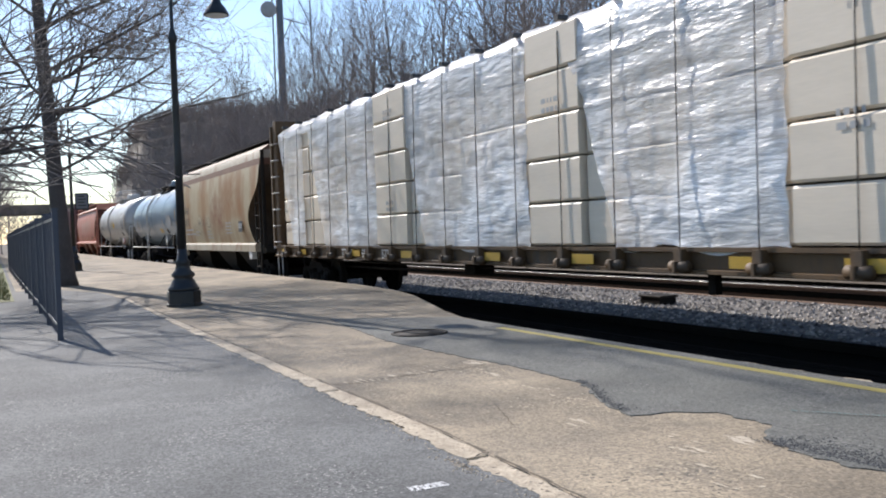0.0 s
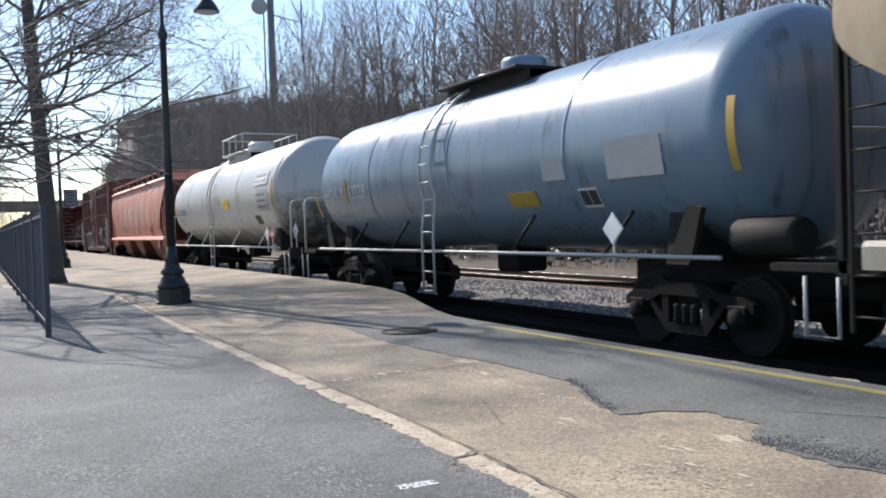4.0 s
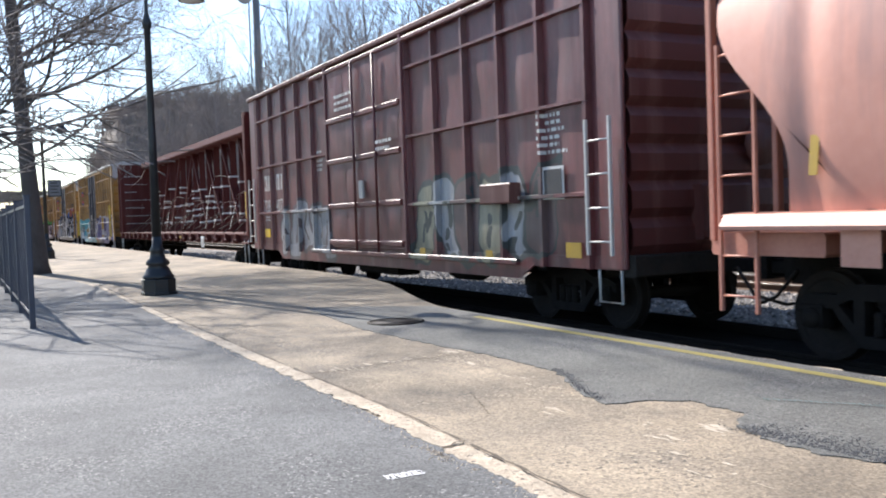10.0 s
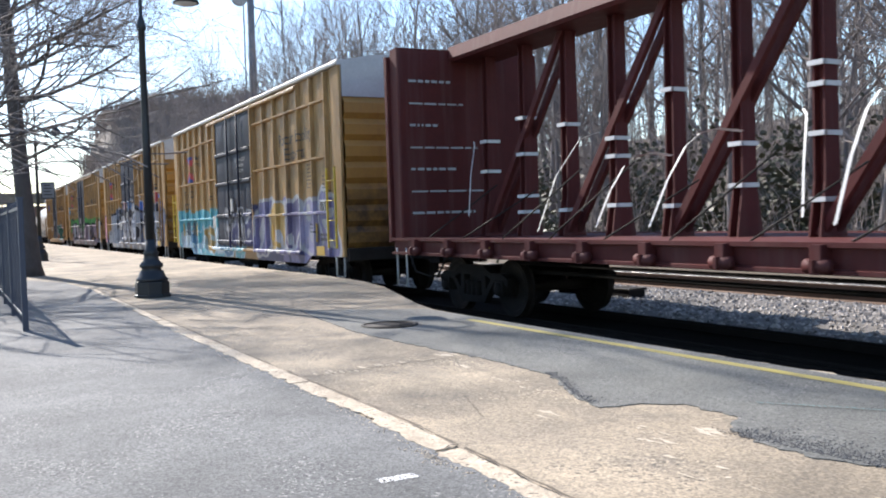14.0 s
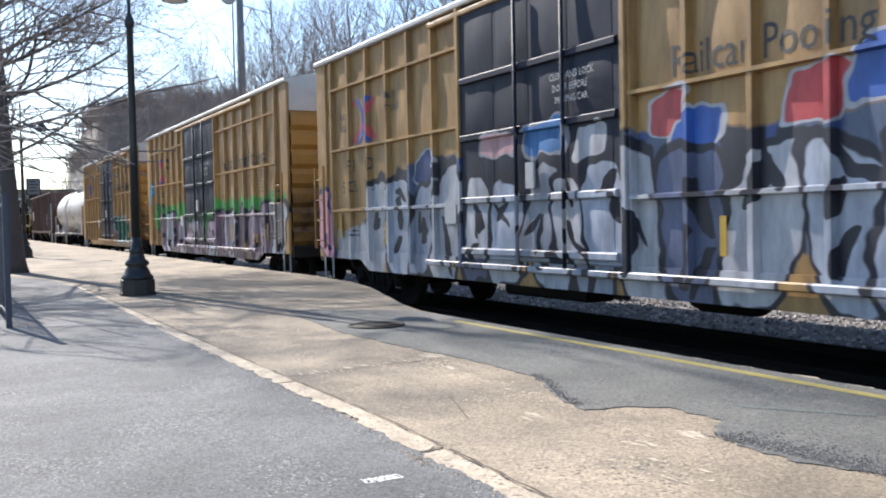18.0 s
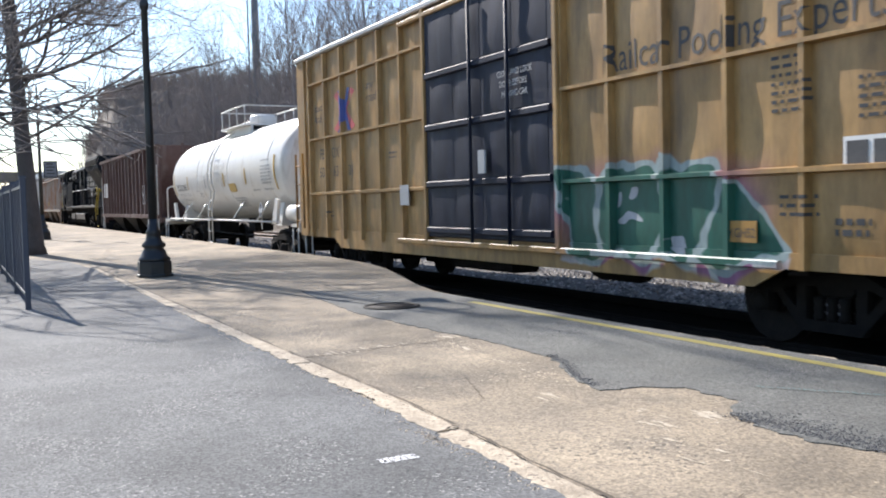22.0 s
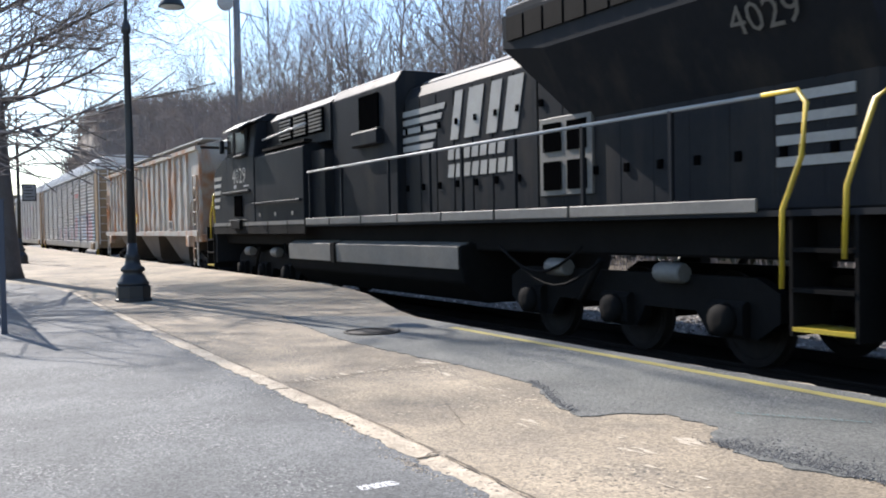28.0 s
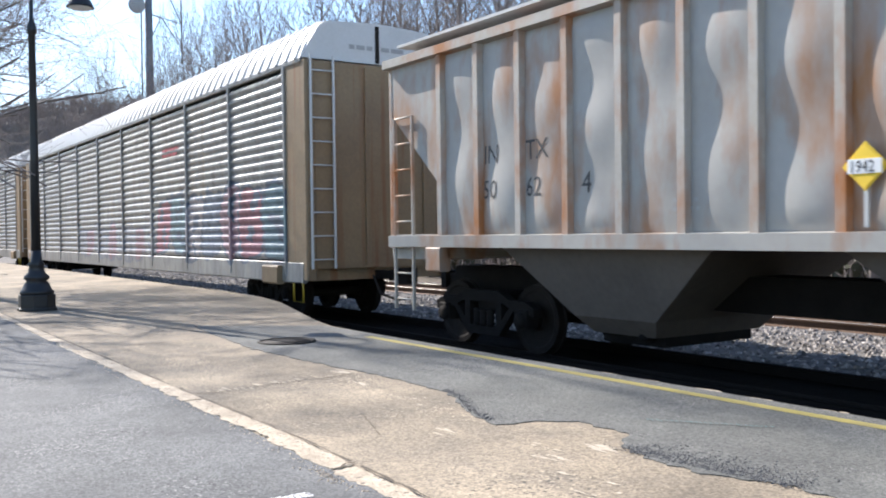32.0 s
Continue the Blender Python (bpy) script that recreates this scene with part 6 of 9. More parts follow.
def yellow_boxcars():
    numbers = [("FB|OX", "5|02|07|1"), ("FB|OX", "5|05|95|2"), ("FB|OX", "5|05|50|0"), ("FB|OX", "50|63|01|")]
    for i, (x0, g, dc, look_) in enumerate(((-146.65, G_A, -0.1, "teal and lilac graffiti"), (-165.11, G_B, -0.1, "white and black graffiti"), (-183.57, G_C, 0.0, "green and lilac graffiti"), (-202.02, G_D, 0.45, "one dark green graffiti"))):
        paint, dpaint = car_yellow("ochre boxcar paint", g), car_door("navy door paint", G_DOOR[i])
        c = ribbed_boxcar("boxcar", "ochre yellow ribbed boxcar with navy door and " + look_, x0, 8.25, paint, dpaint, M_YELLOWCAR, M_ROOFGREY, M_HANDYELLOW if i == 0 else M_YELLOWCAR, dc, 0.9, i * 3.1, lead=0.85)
        y = -1.552
        k = 0.0 if i < 3 else -0.33
        spaced(numbers[i][0], (-6.6 + k, -5.86 + k), y, 2.57, 0.33, M_LETBLACK, c, 0.86)
        spaced(numbers[i][1], (-7.0, -6.53, -5.74, -5.02) if i < 3 else (-6.93, -6.1, -5.25, -4.2), y, 2.17, 0.33, M_LETBLACK, c, 0.9)
        for word, x, z in (("next", -7.05 + k * 0.3, 3.62), ("load", -7.05 + k * 0.3, 3.38), ("any", -4.8 - k * 1.8, 3.8), ("road", -4.8 - k * 1.8, 3.56)):
            lettering(word, x, y, z, 0.26, M_LETBLACK, c)
        emblem(c, -5.9 - k * 1.5, 3.52, s=0.70)
        if i == 0:
            lettering("Railcar Pooling", 4.0, y, 3.5, 0.42, M_LETBLACK, c)
            lettering("Experts", 4.6, y, 3.12, 0.42, M_LETBLACK, c)
        else:
            lettering("Railcar Pooling Experts", 2.55 + (0.8 if i == 3 else 0), y, 3.12, 0.5, M_LETBLACK, c, squeeze=0.86)
        for j, (x, z, rows, w) in enumerate(((6.0, 2.9, 7, 0.5), (7.0, 2.6, 5, 0.5), (-3.2, 2.5, 2, 0.4), (6.1, 1.55, 3, 0.5), (-6.6, 1.4, 2, 0.5))):
            bars(x, y, z, w, rows, M_LETBLACK, c, h=0.035, gap=0.085, seed=i * 7 + j)
        for x in ((-4.9, 3.35, 6.6) if i < 3 else (-7.45,)):
            plate(c, x, 1.38, 0.09, 0.42, -1.553, M_REFLECT, "reflector")
        for x in ((-7.05, -5.0) if i == 0 else (-7.05,) if i == 1 else ()):
            plate(c, x, 1.5, 0.13, 0.44, -1.556, M_REFLECT, "reflector")
        if i == 0:
            for x in (-6.38, -5.58):
                plate(c, x, 1.52, 0.5, 0.44, -1.556, M_BLUEDARK, "stencil_panel")
                bars(x - 0.18, -1.562, 1.56, 0.36, 2, M_LETGREY, c, h=0.06, gap=0.14, seed=3 + int(x))
        plate(c, -2.35, 1.72, 0.36, 0.36, -1.62, M_LETGREY, "door_stop_box")
        for k, line in enumerate(("CLOSE AND LOCK", "DOOR BEFORE", "MOVING CAR")):
            lettering(line, dc + 0.55 + 0.06 * k, -1.668, 3.36 - 0.15 * k, 0.13, M_LETGREY, c, squeeze=0.85)
        for k in (-0.14, 0.14):
            plate(c, 7.15 + k, 1.95, 0.22, 0.22, -1.562, M_LETBLACK, "stencil_panel")
        plate(c, 7.15, 1.95, 0.58, 0.3, -1.555, M_LETWHITE, "stencil_frame")
        bars(6.75, y, 1.3, 0.5, 2, M_LETBLACK, c, h=0.06, gap=0.1, seed=i)
        if i in (0, 1):
            plate(c, 7.0, 0.98, 0.5, 0.2, -1.62, M_REFLECT, "yellow_plate")
        if i in (2, 3):
            plate(c, 5.62, 1.22, 0.42, 0.22, -1.56, M_YELLOWCAR, "code_plate")
            lettering("XGH52", 5.44, -1.568, 1.16, 0.14, M_LETBLACK, c, name="plate_text", squeeze=0.85)
        bars(8.28, -1.0, 4.55, 2.0, 1, M_LETGREY, c, h=0.09, seed=i).rotation_euler = (0, 0, radians(90))


yellow_boxcars()


def red_boxcar():
    g = letters(-5.6, -1.9, 0.8, 2.0, 5, [(0.30, 0.31, 0.33), (0.22, 0.23, 0.26), (0.34, 0.34, 0.36)], (0.08, 0.06, 0.07), 31) + letters(2.3, 6.6, 0.8, 2.3, 6, [(0.26, 0.25, 0.18), (0.34, 0.35, 0.37), (0.12, 0.07, 0.07)], (0.04, 0.05, 0.05), 32)
    paint = tags_on(surface("oxide red boxcar paint", (0.165, 0.036, 0.038), (0.11, 0.027, 0.029), 0.44, spec=0.7, scale=0.7, fine=10, streak=(0.19, 0.085, 0.085), streak_amount=0.4, streak_scale=(5, 5, 0.35)), g)
    c = ribbed_boxcar("boxcar", "dark oxide red ribbed boxcar with grey and white graffiti", -103.1, 8.1, paint, paint, M_MAROON, M_MAROON, M_GREYSTEEL, 0.0, 1.05, 41.0, 4.98, 0.72)
    # the owner's initials as plain shapes, the number below
    m = Shape()
    for x in (-7.02, -6.68, -5.98, -5.62):
        m.box(x, x + 0.09, -0.004, 0, 0, 0.4).box(x + 0.09, x + 0.26, -0.004, 0, 0.31, 0.4).box(x + 0.17, x + 0.26, -0.004, 0, 0.0, 0.3)
    part("owner_mark", m, M_LETWHITE, c).matrix_basis = pose(0, -1.552, 2.40)
    spaced("728|407", (-7.15, -6.1), -1.552, 1.85, 0.46, M_LETWHITE, c, 0.85)
    bars(-7.0, -1.552, 1.7, 0.8, 2, M_LETWHITE, c, h=0.04, gap=0.08, seed=3)
    plate(c, -6.8, 1.3, 0.4, 0.22, -1.553, M_ORANGE, "reflector")
    for x in (2.6, 4.9):
        plate(c, x, 1.0, 0.2, 0.12, -1.61, M_REFLECT, "reflector")
    plate(c, 7.1, 1.1, 0.34, 0.2, -1.61, M_REFLECT, "reflector")
    bars(-2.9, -1.552, 3.1, 0.5, 5, M_LETWHITE, c, h=0.05, gap=0.1, seed=8)
    bars(-1.2, -1.70, 4.1, 1.1, 3, M_LETWHITE, c, h=0.06, gap=0.13, seed=9)
    bars(0.9, -1.70, 3.0, 0.8, 2, M_LETWHITE, c, h=0.06, gap=0.13, seed=19)
    bars(6.2, -1.552, 2.9, 0.7, 6, M_LETWHITE, c, h=0.05, gap=0.1, seed=12)
    plate(c, 6.6, 2.0, 0.5, 0.45, -1.56, M_LETWHITE, "stencil_frame")
    plate(c, 6.6, 2.0, 0.42, 0.37, -1.568, M_LETBLACK, "stencil_panel")
    part("box", Shape().box(4.9, 5.75, -1.75, -1.55, 1.75, 2.05, 0.02), M_MAROON, c)


red_boxcar()


# ---- tank cars ----
def tank_car(label, x0, half, R, zc, paint, frame_paint, end_x, seams, ladder_c, rail_z=1.16, cage=True, air=True):
    c = new_car("tank_car", label, x0)
    head = R * 0.52
    SURF[c] = lambda x, z: 0.007 + math.sqrt(max(0.01, R * R - (z - zc) ** 2))
    prof = []
    for i in range(9):
        a = math.pi / 2 * i / 8
        prof.append((max(0.02, R * math.sin(a)), -half + head * (1 - math.cos(a))))
    prof += [(R, -half + head + (2 * half - 2 * head) * i / 12) for i in range(1, 12)]
    prof += [(r, -h) for r, h in prof[8::-1]]
    part("tank", Shape().lathe(prof, (0, 0, zc), 56, "x"), paint, c)
    for x in seams:
        part("band", Shape().lathe([(R - 0.01, -0.035), (R + 0.009, -0.03), (R + 0.009, 0.03), (R - 0.01, 0.035)], (x, 0, zc), 56, "x"), paint, c)
    # end platforms with rails, saddles
    for s in (-1, 1):
        pf = Shape().box(s * (half + 0.12), s * end_x, -1.42, 1.42, 1.04, 1.12, 0.02).box(s * (end_x - 0.12), s * end_x, -1.45, 1.45, 0.92, 1.16, 0.02)
        part("end_platform", pf, M_DARKSTEEL if frame_paint is M_GREYSTEEL else frame_paint, c)
        part("stub_sill", Shape().box(s * (half - 3.4), s * (end_x - 0.05), -0.35, 0.35, 0.66, 1.05, 0.03), M_TRUCK, c)
        ex = s * (end_x - 0.12)
        hr = Shape().tube([(ex, -1.36, 1.1), (ex, -1.36, 2.26), (ex, -1.32, 2.36), (ex, -1.22, 2.4), (ex, 1.22, 2.4), (ex, 1.32, 2.36), (ex, 1.36, 2.26), (ex, 1.36, 1.1)], 0.03, 7)
        part("end_rail", hr, frame_paint if frame_paint is M_WHITEPAINT else M_GREYSTEEL, c)
        sd = Shape().prism([(half - 1.42, 1.1), (half - 1.05, 1.1), (half - 0.85, 1.72), (half - 1.08, 1.76)], -1.44, -1.36, "y") if s > 0 else Shape().prism([(-half + 1.42, 1.1), (-half + 1.05, 1.1), (-half + 0.85, 1.72), (-half + 1.08, 1.76)], -1.44, -1.36, "y")
        if frame_paint is not M_GREYSTEEL:
            part("saddle_strut", sd, frame_paint, c)
        cr = Shape()
        n = 10
        ring = []
        for i in range(n + 1):
            a = radians(-140 + 100 * i / n)
            ring.append((math.cos(a) * (R + 0.015), zc + math.sin(a) * (R + 0.015)))
        ring += [(1.2, 1.05), (-1.2, 1.05)]
        cr.prism(ring, s * (half - 1.75), s * (half - 1.35), "x")
        part("saddle", cr, frame_paint if frame_paint is M_WHITEPAINT else M_DARKSTEEL, c)
        part("step", Shape().tube([(s * (end_x - 0.1), -1.45, 1.0), (s * (end_x - 0.1), -1.45, 0.42), (s * (end_x - 0.5), -1.45, 0.42), (s * (end_x - 0.5), -1.45, 1.0)], 0.02, 6), M_GREYSTEEL, c)
        truck(c, s * (half - 1.6))
    # running rails along both sides, held by struts
    for sy in (-1, 1):
        part("side_rail", Shape().tube([(-half + 0.5, sy * 1.5, rail_z), (half - 0.5, sy * 1.5, rail_z)], 0.026, 7), M_GREYSTEEL if frame_paint is M_DARKSTEEL else frame_paint, c)
        for x in (-half + 2.6, -2.4, 2.2, half - 2.6):
            part("rail_strut", Shape().tube([(x, sy * 1.5, rail_z), (x + 0.25, sy * 1.2, zc - R * 0.62)], 0.028, 6), frame_paint, c)
    # the central ladder bends round the shell to the dome platform
    pts = []
    for i in range(10):
        a = radians(180 + 20 - 11.5 * i)
        pts.append((math.cos(a) * (R + 0.13), zc + math.sin(a) * (R + 0.13)))
    low = [(-1.55, 0.45), (-1.55, 1.5)]
    path = low + [(y, z) for y, z in pts if z > 1.9]
    ld = Shape()
    for dx in (-0.23, 0.23):
        ld.tube([(ladder_c + dx, y, z) for y, z in path], 0.026, 6)
    lad = part("ladder", ld, M_GREYSTEEL if frame_paint is M_DARKSTEEL else frame_paint, c)
    for (ya, za), (yb, zb) in zip(path, path[1:]):
        n = max(1, round(math.hypot(yb - ya, zb - za) / 0.33))
        for k in range(n):
            y, z = ya + (yb - ya) * k / n, za + (zb - za) * k / n
            part("rung", Shape().tube([(ladder_c - 0.23, y, z), (ladder_c + 0.23, y, z)], 0.016, 6), M_GREYSTEEL, lad)
    # dome platform, valve housing, rails
    top = zc + R
    px = ladder_c + 0.8
    pl = Shape().box(px - 1.4, px + 1.4, -0.95, 0.95, top + 0.02, top + 0.07, 0.01).box(px - 1.4, px + 1.4, -0.75, -0.68, top - 0.22, top + 0.03).box(px - 1.4, px + 1.4, 0.68, 0.75, top - 0.22, top + 0.03)
    part("top_platform", pl, frame_paint, c)
    part("valve_housing", Shape().lathe([(0.42, 0.0), (0.42, 0.36), (0.38, 0.42), (0.1, 0.46), (0.02, 0.46)], (px + 0.15, 0, top), 22, "z"), paint, c)
    part("manway", Shape().lathe([(0.3, 0.0), (0.3, 0.2), (0.36, 0.22), (0.36, 0.28), (0.1, 0.34), (0.02, 0.34)], (px - 0.85, 0, top), 18, "z"), paint, c)
    if cage:
        rl = Shape()
        for x in (px - 1.35, px - 0.45, px + 0.45, px + 1.35):
            for y in (-0.92, 0.92):
                rl.tube([(x, y, top + 0.05), (x, y, top + 0.62)], 0.022, 6)
        for y in (-0.92, 0.92):
            rl.tube([(px - 1.35, y, top + 0.62), (px + 1.35, y, top + 0.62)], 0.022, 6)
        rl.tube([(px - 1.35, -0.92, top + 0.62), (px - 1.35, 0.92, top + 0.62)], 0.022, 6).tube([(px + 1.35, -0.92, top + 0.62), (px + 1.35, 0.92, top + 0.62)], 0.022, 6)
        part("platform_rail", rl, M_GREYSTEEL, c)
    if air:
        br = Shape().lathe([(0.19, -0.45), (0.22, -0.38), (0.22, 0.38), (0.19, 0.45)], (half - 0.1, -1.15, 1.38), 16, "x")
        part("air_tank", br, frame_paint, c)
    pipe = Shape().tube([(-half + 1.2, -0.5, 0.72), (-1.0, -0.55, 0.66), (2.0, -0.5, 0.66), (half - 1.2, -0.5, 0.74)], 0.03, 6).box(-0.3, 0.4, -0.3, 0.3, 0.75, zc - R + 0.1, 0.05)
    part("brake_pipe", pipe, M_TRUCK, c)
    couplers(c, end_x + 0.55)
    return c


def on_shell(R, zc, z, off=0.012):
    """y and the lean in degrees of a sign that lies on the shell at height z."""
    s = max(-1, min(1, (z - zc) / R))
    return -math.sqrt(max(0, R * R - (z - zc) ** 2)) - off, math.degrees(math.asin(s))


def shell_text(c, word, x, z, size, mat, R, zc, squeeze=1.0):
    y, lean = on_shell(R, zc, z)
    lettering(word, x, y, z, size, mat, c, squeeze=squeeze, slope=-lean)


def shell_plate(c, x, z, w, h, mat, R, zc, name="reflector"):
    y, lean = on_shell(R, zc, z)
    return plate(c, x, z, w, h, y, mat, name, slope=-lean)


def curved_strip(c, x, w, z0, z1, mat, R, zc, name="reflector"):
    rows = []
    for i in range(9):
        z = z0 + (z1 - z0) * i / 8
        y, _ = on_shell(R, zc, z, 0.014)
        rows.append([(x - w / 2, y, z), (x + w / 2, y, z)])
    part(name, Shape().sheet(rows, True), mat, c)


def diamond(c, x, z, mat, word, wmat, y=-1.52, s=0.3, border=M_WHITE):
    plate(c, x, z, s, s, y, border, "placard", 45)
    plate(c, x, z, s * 0.88, s * 0.88, y - 0.008, mat, "placard_face", 45)
    if mat is M_RED:
        plate(c, x, z, 0.3, 0.10, y - 0.014, M_WHITE, "placard_panel")
        bars(x - 0.12, y - 0.02, z - 0.025, 0.24, 1, M_RED, c, h=0.05, seed=2, name="placard_text")
    elif word:
        plate(c, x, z, 0.3, 0.12, y - 0.014, M_WHITE, "placard_panel")
        lettering(word, x - 0.135, y - 0.02, z - 0.05, 0.14, wmat, c, name="placard_text", squeeze=0.8)
    part("placard_stand", Shape().box(x - 0.02, x + 0.02, y + 0.006, y + 0.03, z - 0.5, z - 0.12), M_GREYSTEEL, c)


def tanks():
    # the slate blue one
    R, zc = 1.45, 2.62
    c = tank_car("slate blue tank car with pale weathered top and white lettering", -48.7, 7.15, R, zc, M_BLUETANK, M_DARKSTEEL, 8.25, (-3.6, 0.0, 3.6), -0.6, cage=False)
    for ch, x in zip("HOKX", (-6.4, -6.05, -5.7, -5.36)):
        shell_text(c, ch, x, 2.25, 0.44, M_LETWHITE, R, zc, 0.9)
    shell_text(c, "13228", -4.85, 2.25, 0.44, M_LETWHITE, R, zc, 0.95)
    shell_text(c, "LD LMT  180000 LB  81648 KG", -6.35, 1.98, 0.16, M_LETWHITE, R, zc)
    shell_text(c, "LT  WT   82000 LB  37000 KG", -6.35, 1.78, 0.16, M_LETWHITE, R, zc)
    curved_strip(c, -4.95, 0.12, 2.15, 2.7, M_REFLECT, R, zc)
    curved_strip(c, -6.95, 0.1, 1.9, 2.5, M_REFLECT, R, zc)
    curved_strip(c, 6.8, 0.12, 2.1, 2.9, M_REFLECT, R, zc)
    shell_plate(c, 2.3, 1.96, 0.8, 0.24, M_REFLECT, R, zc, "warning_label")
    shell_plate(c, 3.3, 2.35, 0.55, 0.32, M_LETGREY, R, zc, "data_panel")
    shell_plate(c, 5.1, 2.38, 1.1, 0.5, M_LETGREY, R, zc, "data_panel")
    shell_plate(c, 4.0, 1.92, 0.42, 0.3, M_LETWHITE, R, zc, "stencil_frame")
    y, lean = on_shell(R, zc, 1.92, 0.022)
    plate(c, 3.9, 1.92, 0.17, 0.22, y, M_LETBLACK, "stencil_panel", slope=-lean)
    plate(c, 4.1, 1.92, 0.17, 0.22, y, M_LETBLACK, "stencil_panel", slope=-lean)
    diamond(c, 4.75, 1.5, M_WHITE, "", M_LETBLACK, -1.5, 0.3)
    # the pale grey pressure tank
    R, zc = 1.52, 2.68
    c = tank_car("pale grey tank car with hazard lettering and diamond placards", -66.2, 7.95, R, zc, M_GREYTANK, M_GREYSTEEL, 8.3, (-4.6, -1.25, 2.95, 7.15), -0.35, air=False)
    shell_text(c, "UTLX 903390", -6.75, 2.32, 0.34, M_LETBLACK, R, zc, 0.95)
    for j, (x, z, w, rows) in enumerate(((-6.6, 2.15, 1.3, 3), (2.0, 1.95, 0.8, 1), (3.4, 1.9, 0.5, 1))):
        y, lean = on_shell(R, zc, z)
        bars(x, y, z, w, rows, M_LETGREY, c, h=0.05, gap=0.1, seed=j, slope=-lean)
    shell_plate(c, 5.85, 3.12, 1.35, 0.36, M_WHITE, R, zc, "warning_panel")
    y, lean = on_shell(R, zc, 3.16, 0.025)
    lettering("ETHYLENE OXIDE", 5.25, y, 3.16, 0.14, M_LETBLACK, c, slope=-lean, name="panel_text")
    y, lean = on_shell(R, zc, 2.98, 0.025)
    lettering("INHALATION HAZARD", 5.25, y, 3.0, 0.14, M_LETBLACK, c, squeeze=0.82, slope=-lean, name="panel_text")
    curved_strip(c, 6.0, 1.15, 2.2, 2.8, M_LETGREY, R, zc, "data_panel")
    for k in range(6):
        z = 2.3 + k * 0.085
        y, lean = on_shell(R, zc, z, 0.022)
        bars(5.46, y, z, 1.05, 1, M_LETWHITE if k % 2 else M_LETBLACK, c, h=0.03, seed=k + 40, slope=-lean, name="panel_text")
    curved_strip(c, 6.98, 0.13, 2.2, 3.1, M_REFLECT, R, zc)
    for x in (-4.35, -1.85, 0.65, 3.3):
        curved_strip(c, x, 0.11, 2.5, 2.85, M_REFLECT if x > -2 else M_LETGREY, R, zc)
    curved_strip(c, -7.05, 0.1, 2.2, 2.8, M_REFLECT, R, zc)
    shell_plate(c, 1.65, 2.53, 0.72, 0.3, M_ORANGE, R, zc, "warning_label")
    y, lean = on_shell(R, zc, 2.53, 0.022)
    bars(1.35, y, 2.58, 0.6, 3, M_LETBROWN, c, h=0.03, gap=0.07, seed=5, slope=-lean, name="panel_text")
    shell_plate(c, 5.05, 1.95, 0.5, 0.3, M_LETBLACK, R, zc, "stencil_panel")
    diamond(c, 6.45, 1.53, M_WHITE, "1040", M_LETBLACK)
    diamond(c, 6.95, 1.53, M_RED, "", M_RED)
    diamond(c, 8.05, 1.6, M_WHITE, "1040", M_LETBLACK, -1.2)
    e = lettering("UTLX 903390", 0, 0, 0, 0.24, M_LETBLACK, c)
    e.matrix_basis = pose(7.82, -0.4, 3.25, -18, 0, 90)
    # the white one
    R, zc = 1.42, 2.58
    c = tank_car("clean white tank car with yellow reflector strips", -218.9, 7.35, R, zc, M_WHITEPAINT, M_WHITEPAINT, 8.2, (-2.6, 1.4, 5.6), -0.3)
    shell_text(c, "TCIX 21065", -5.95, 2.18, 0.33, M_LETBLACK, R, zc, 0.92)
    shell_text(c, "LD LMT  182000 LB  83500 KG", -5.85, 1.98, 0.14, M_LETGREY, R, zc)
    shell_text(c, "LT WT  80200 LB  NEW 1 80", -5.85, 1.8, 0.14, M_LETGREY, R, zc)
    for x, z0, z1 in ((-6.35, 2.0, 2.8), (-4.1, 2.2, 2.65), (-1.5, 2.2, 2.6), (0.97, 2.2, 2.6), (3.41, 2.2, 2.65), (6.2, 2.0, 2.9)):
        curved_strip(c, x, 0.12, z0, z1, M_REFLECT if x not in (-1.5,) else M_LETGREY, R, zc)
    shell_plate(c, 1.85, 2.14, 0.75, 0.26, M_REFLECT, R, zc, "warning_label")
    for j, (x, z, w, rows) in enumerate(((4.95, 2.78, 1.0, 1), (4.95, 2.62, 1.05, 6), (1.6, 1.8, 1.2, 4), (-2.6, 2.0, 0.6, 2), (3.9, 2.0, 0.8, 1), (5.0, 2.0, 1.0, 1), (-2.9, 2.1, 0.5, 1))):
        y, lean = on_shell(R, zc, z)
        bars(x, y, z, w, rows, M_LETGREY, c, h=0.045, gap=0.09, seed=j + 60, slope=-lean)
    diamond(c, 5.25, 1.45, M_LETBLACK, "1778", M_LETBLACK, -1.52, 0.32, M_WHITE)
    tag = Shape()
    rnd = random.Random(6)
    for k in range(9):
        x = 0.1 + k * 0.13
        zs = [2.15 + rnd.uniform(0, 0.3), 2.55 + rnd.uniform(0, 0.5)]
        pts = [(x + rnd.uniform(-0.1, 0.1), on_shell(R, zc, z, 0.012)[0], z) for z in np.linspace(zs[0], zs[1], 5)]
        tag.tube(pts, 0.006, 4)
    part("scrawl", tag, M_LETBLACK, c)


tanks()


# ---- covered hoppers ----
def eased(levels, n=26):
    """The levels of a rounded side: many small steps with soft turns."""
    z = np.array([v[0] for v in levels])
    zz = np.linspace(z[0], z[-1], n)
    out = [zz]
    for k in (1, 2):
        w = np.interp(zz, z, [v[k] for v in levels])
        p = np.concatenate([2 * w[0] - w[3:0:-1], w, 2 * w[-1] - w[-2:-5:-1]])
        out.append(np.convolve(p, [0.06, 0.12, 0.2, 0.24, 0.2, 0.12, 0.06], "valid"))
    return [tuple(float(q) for q in v) for v in zip(*out)]


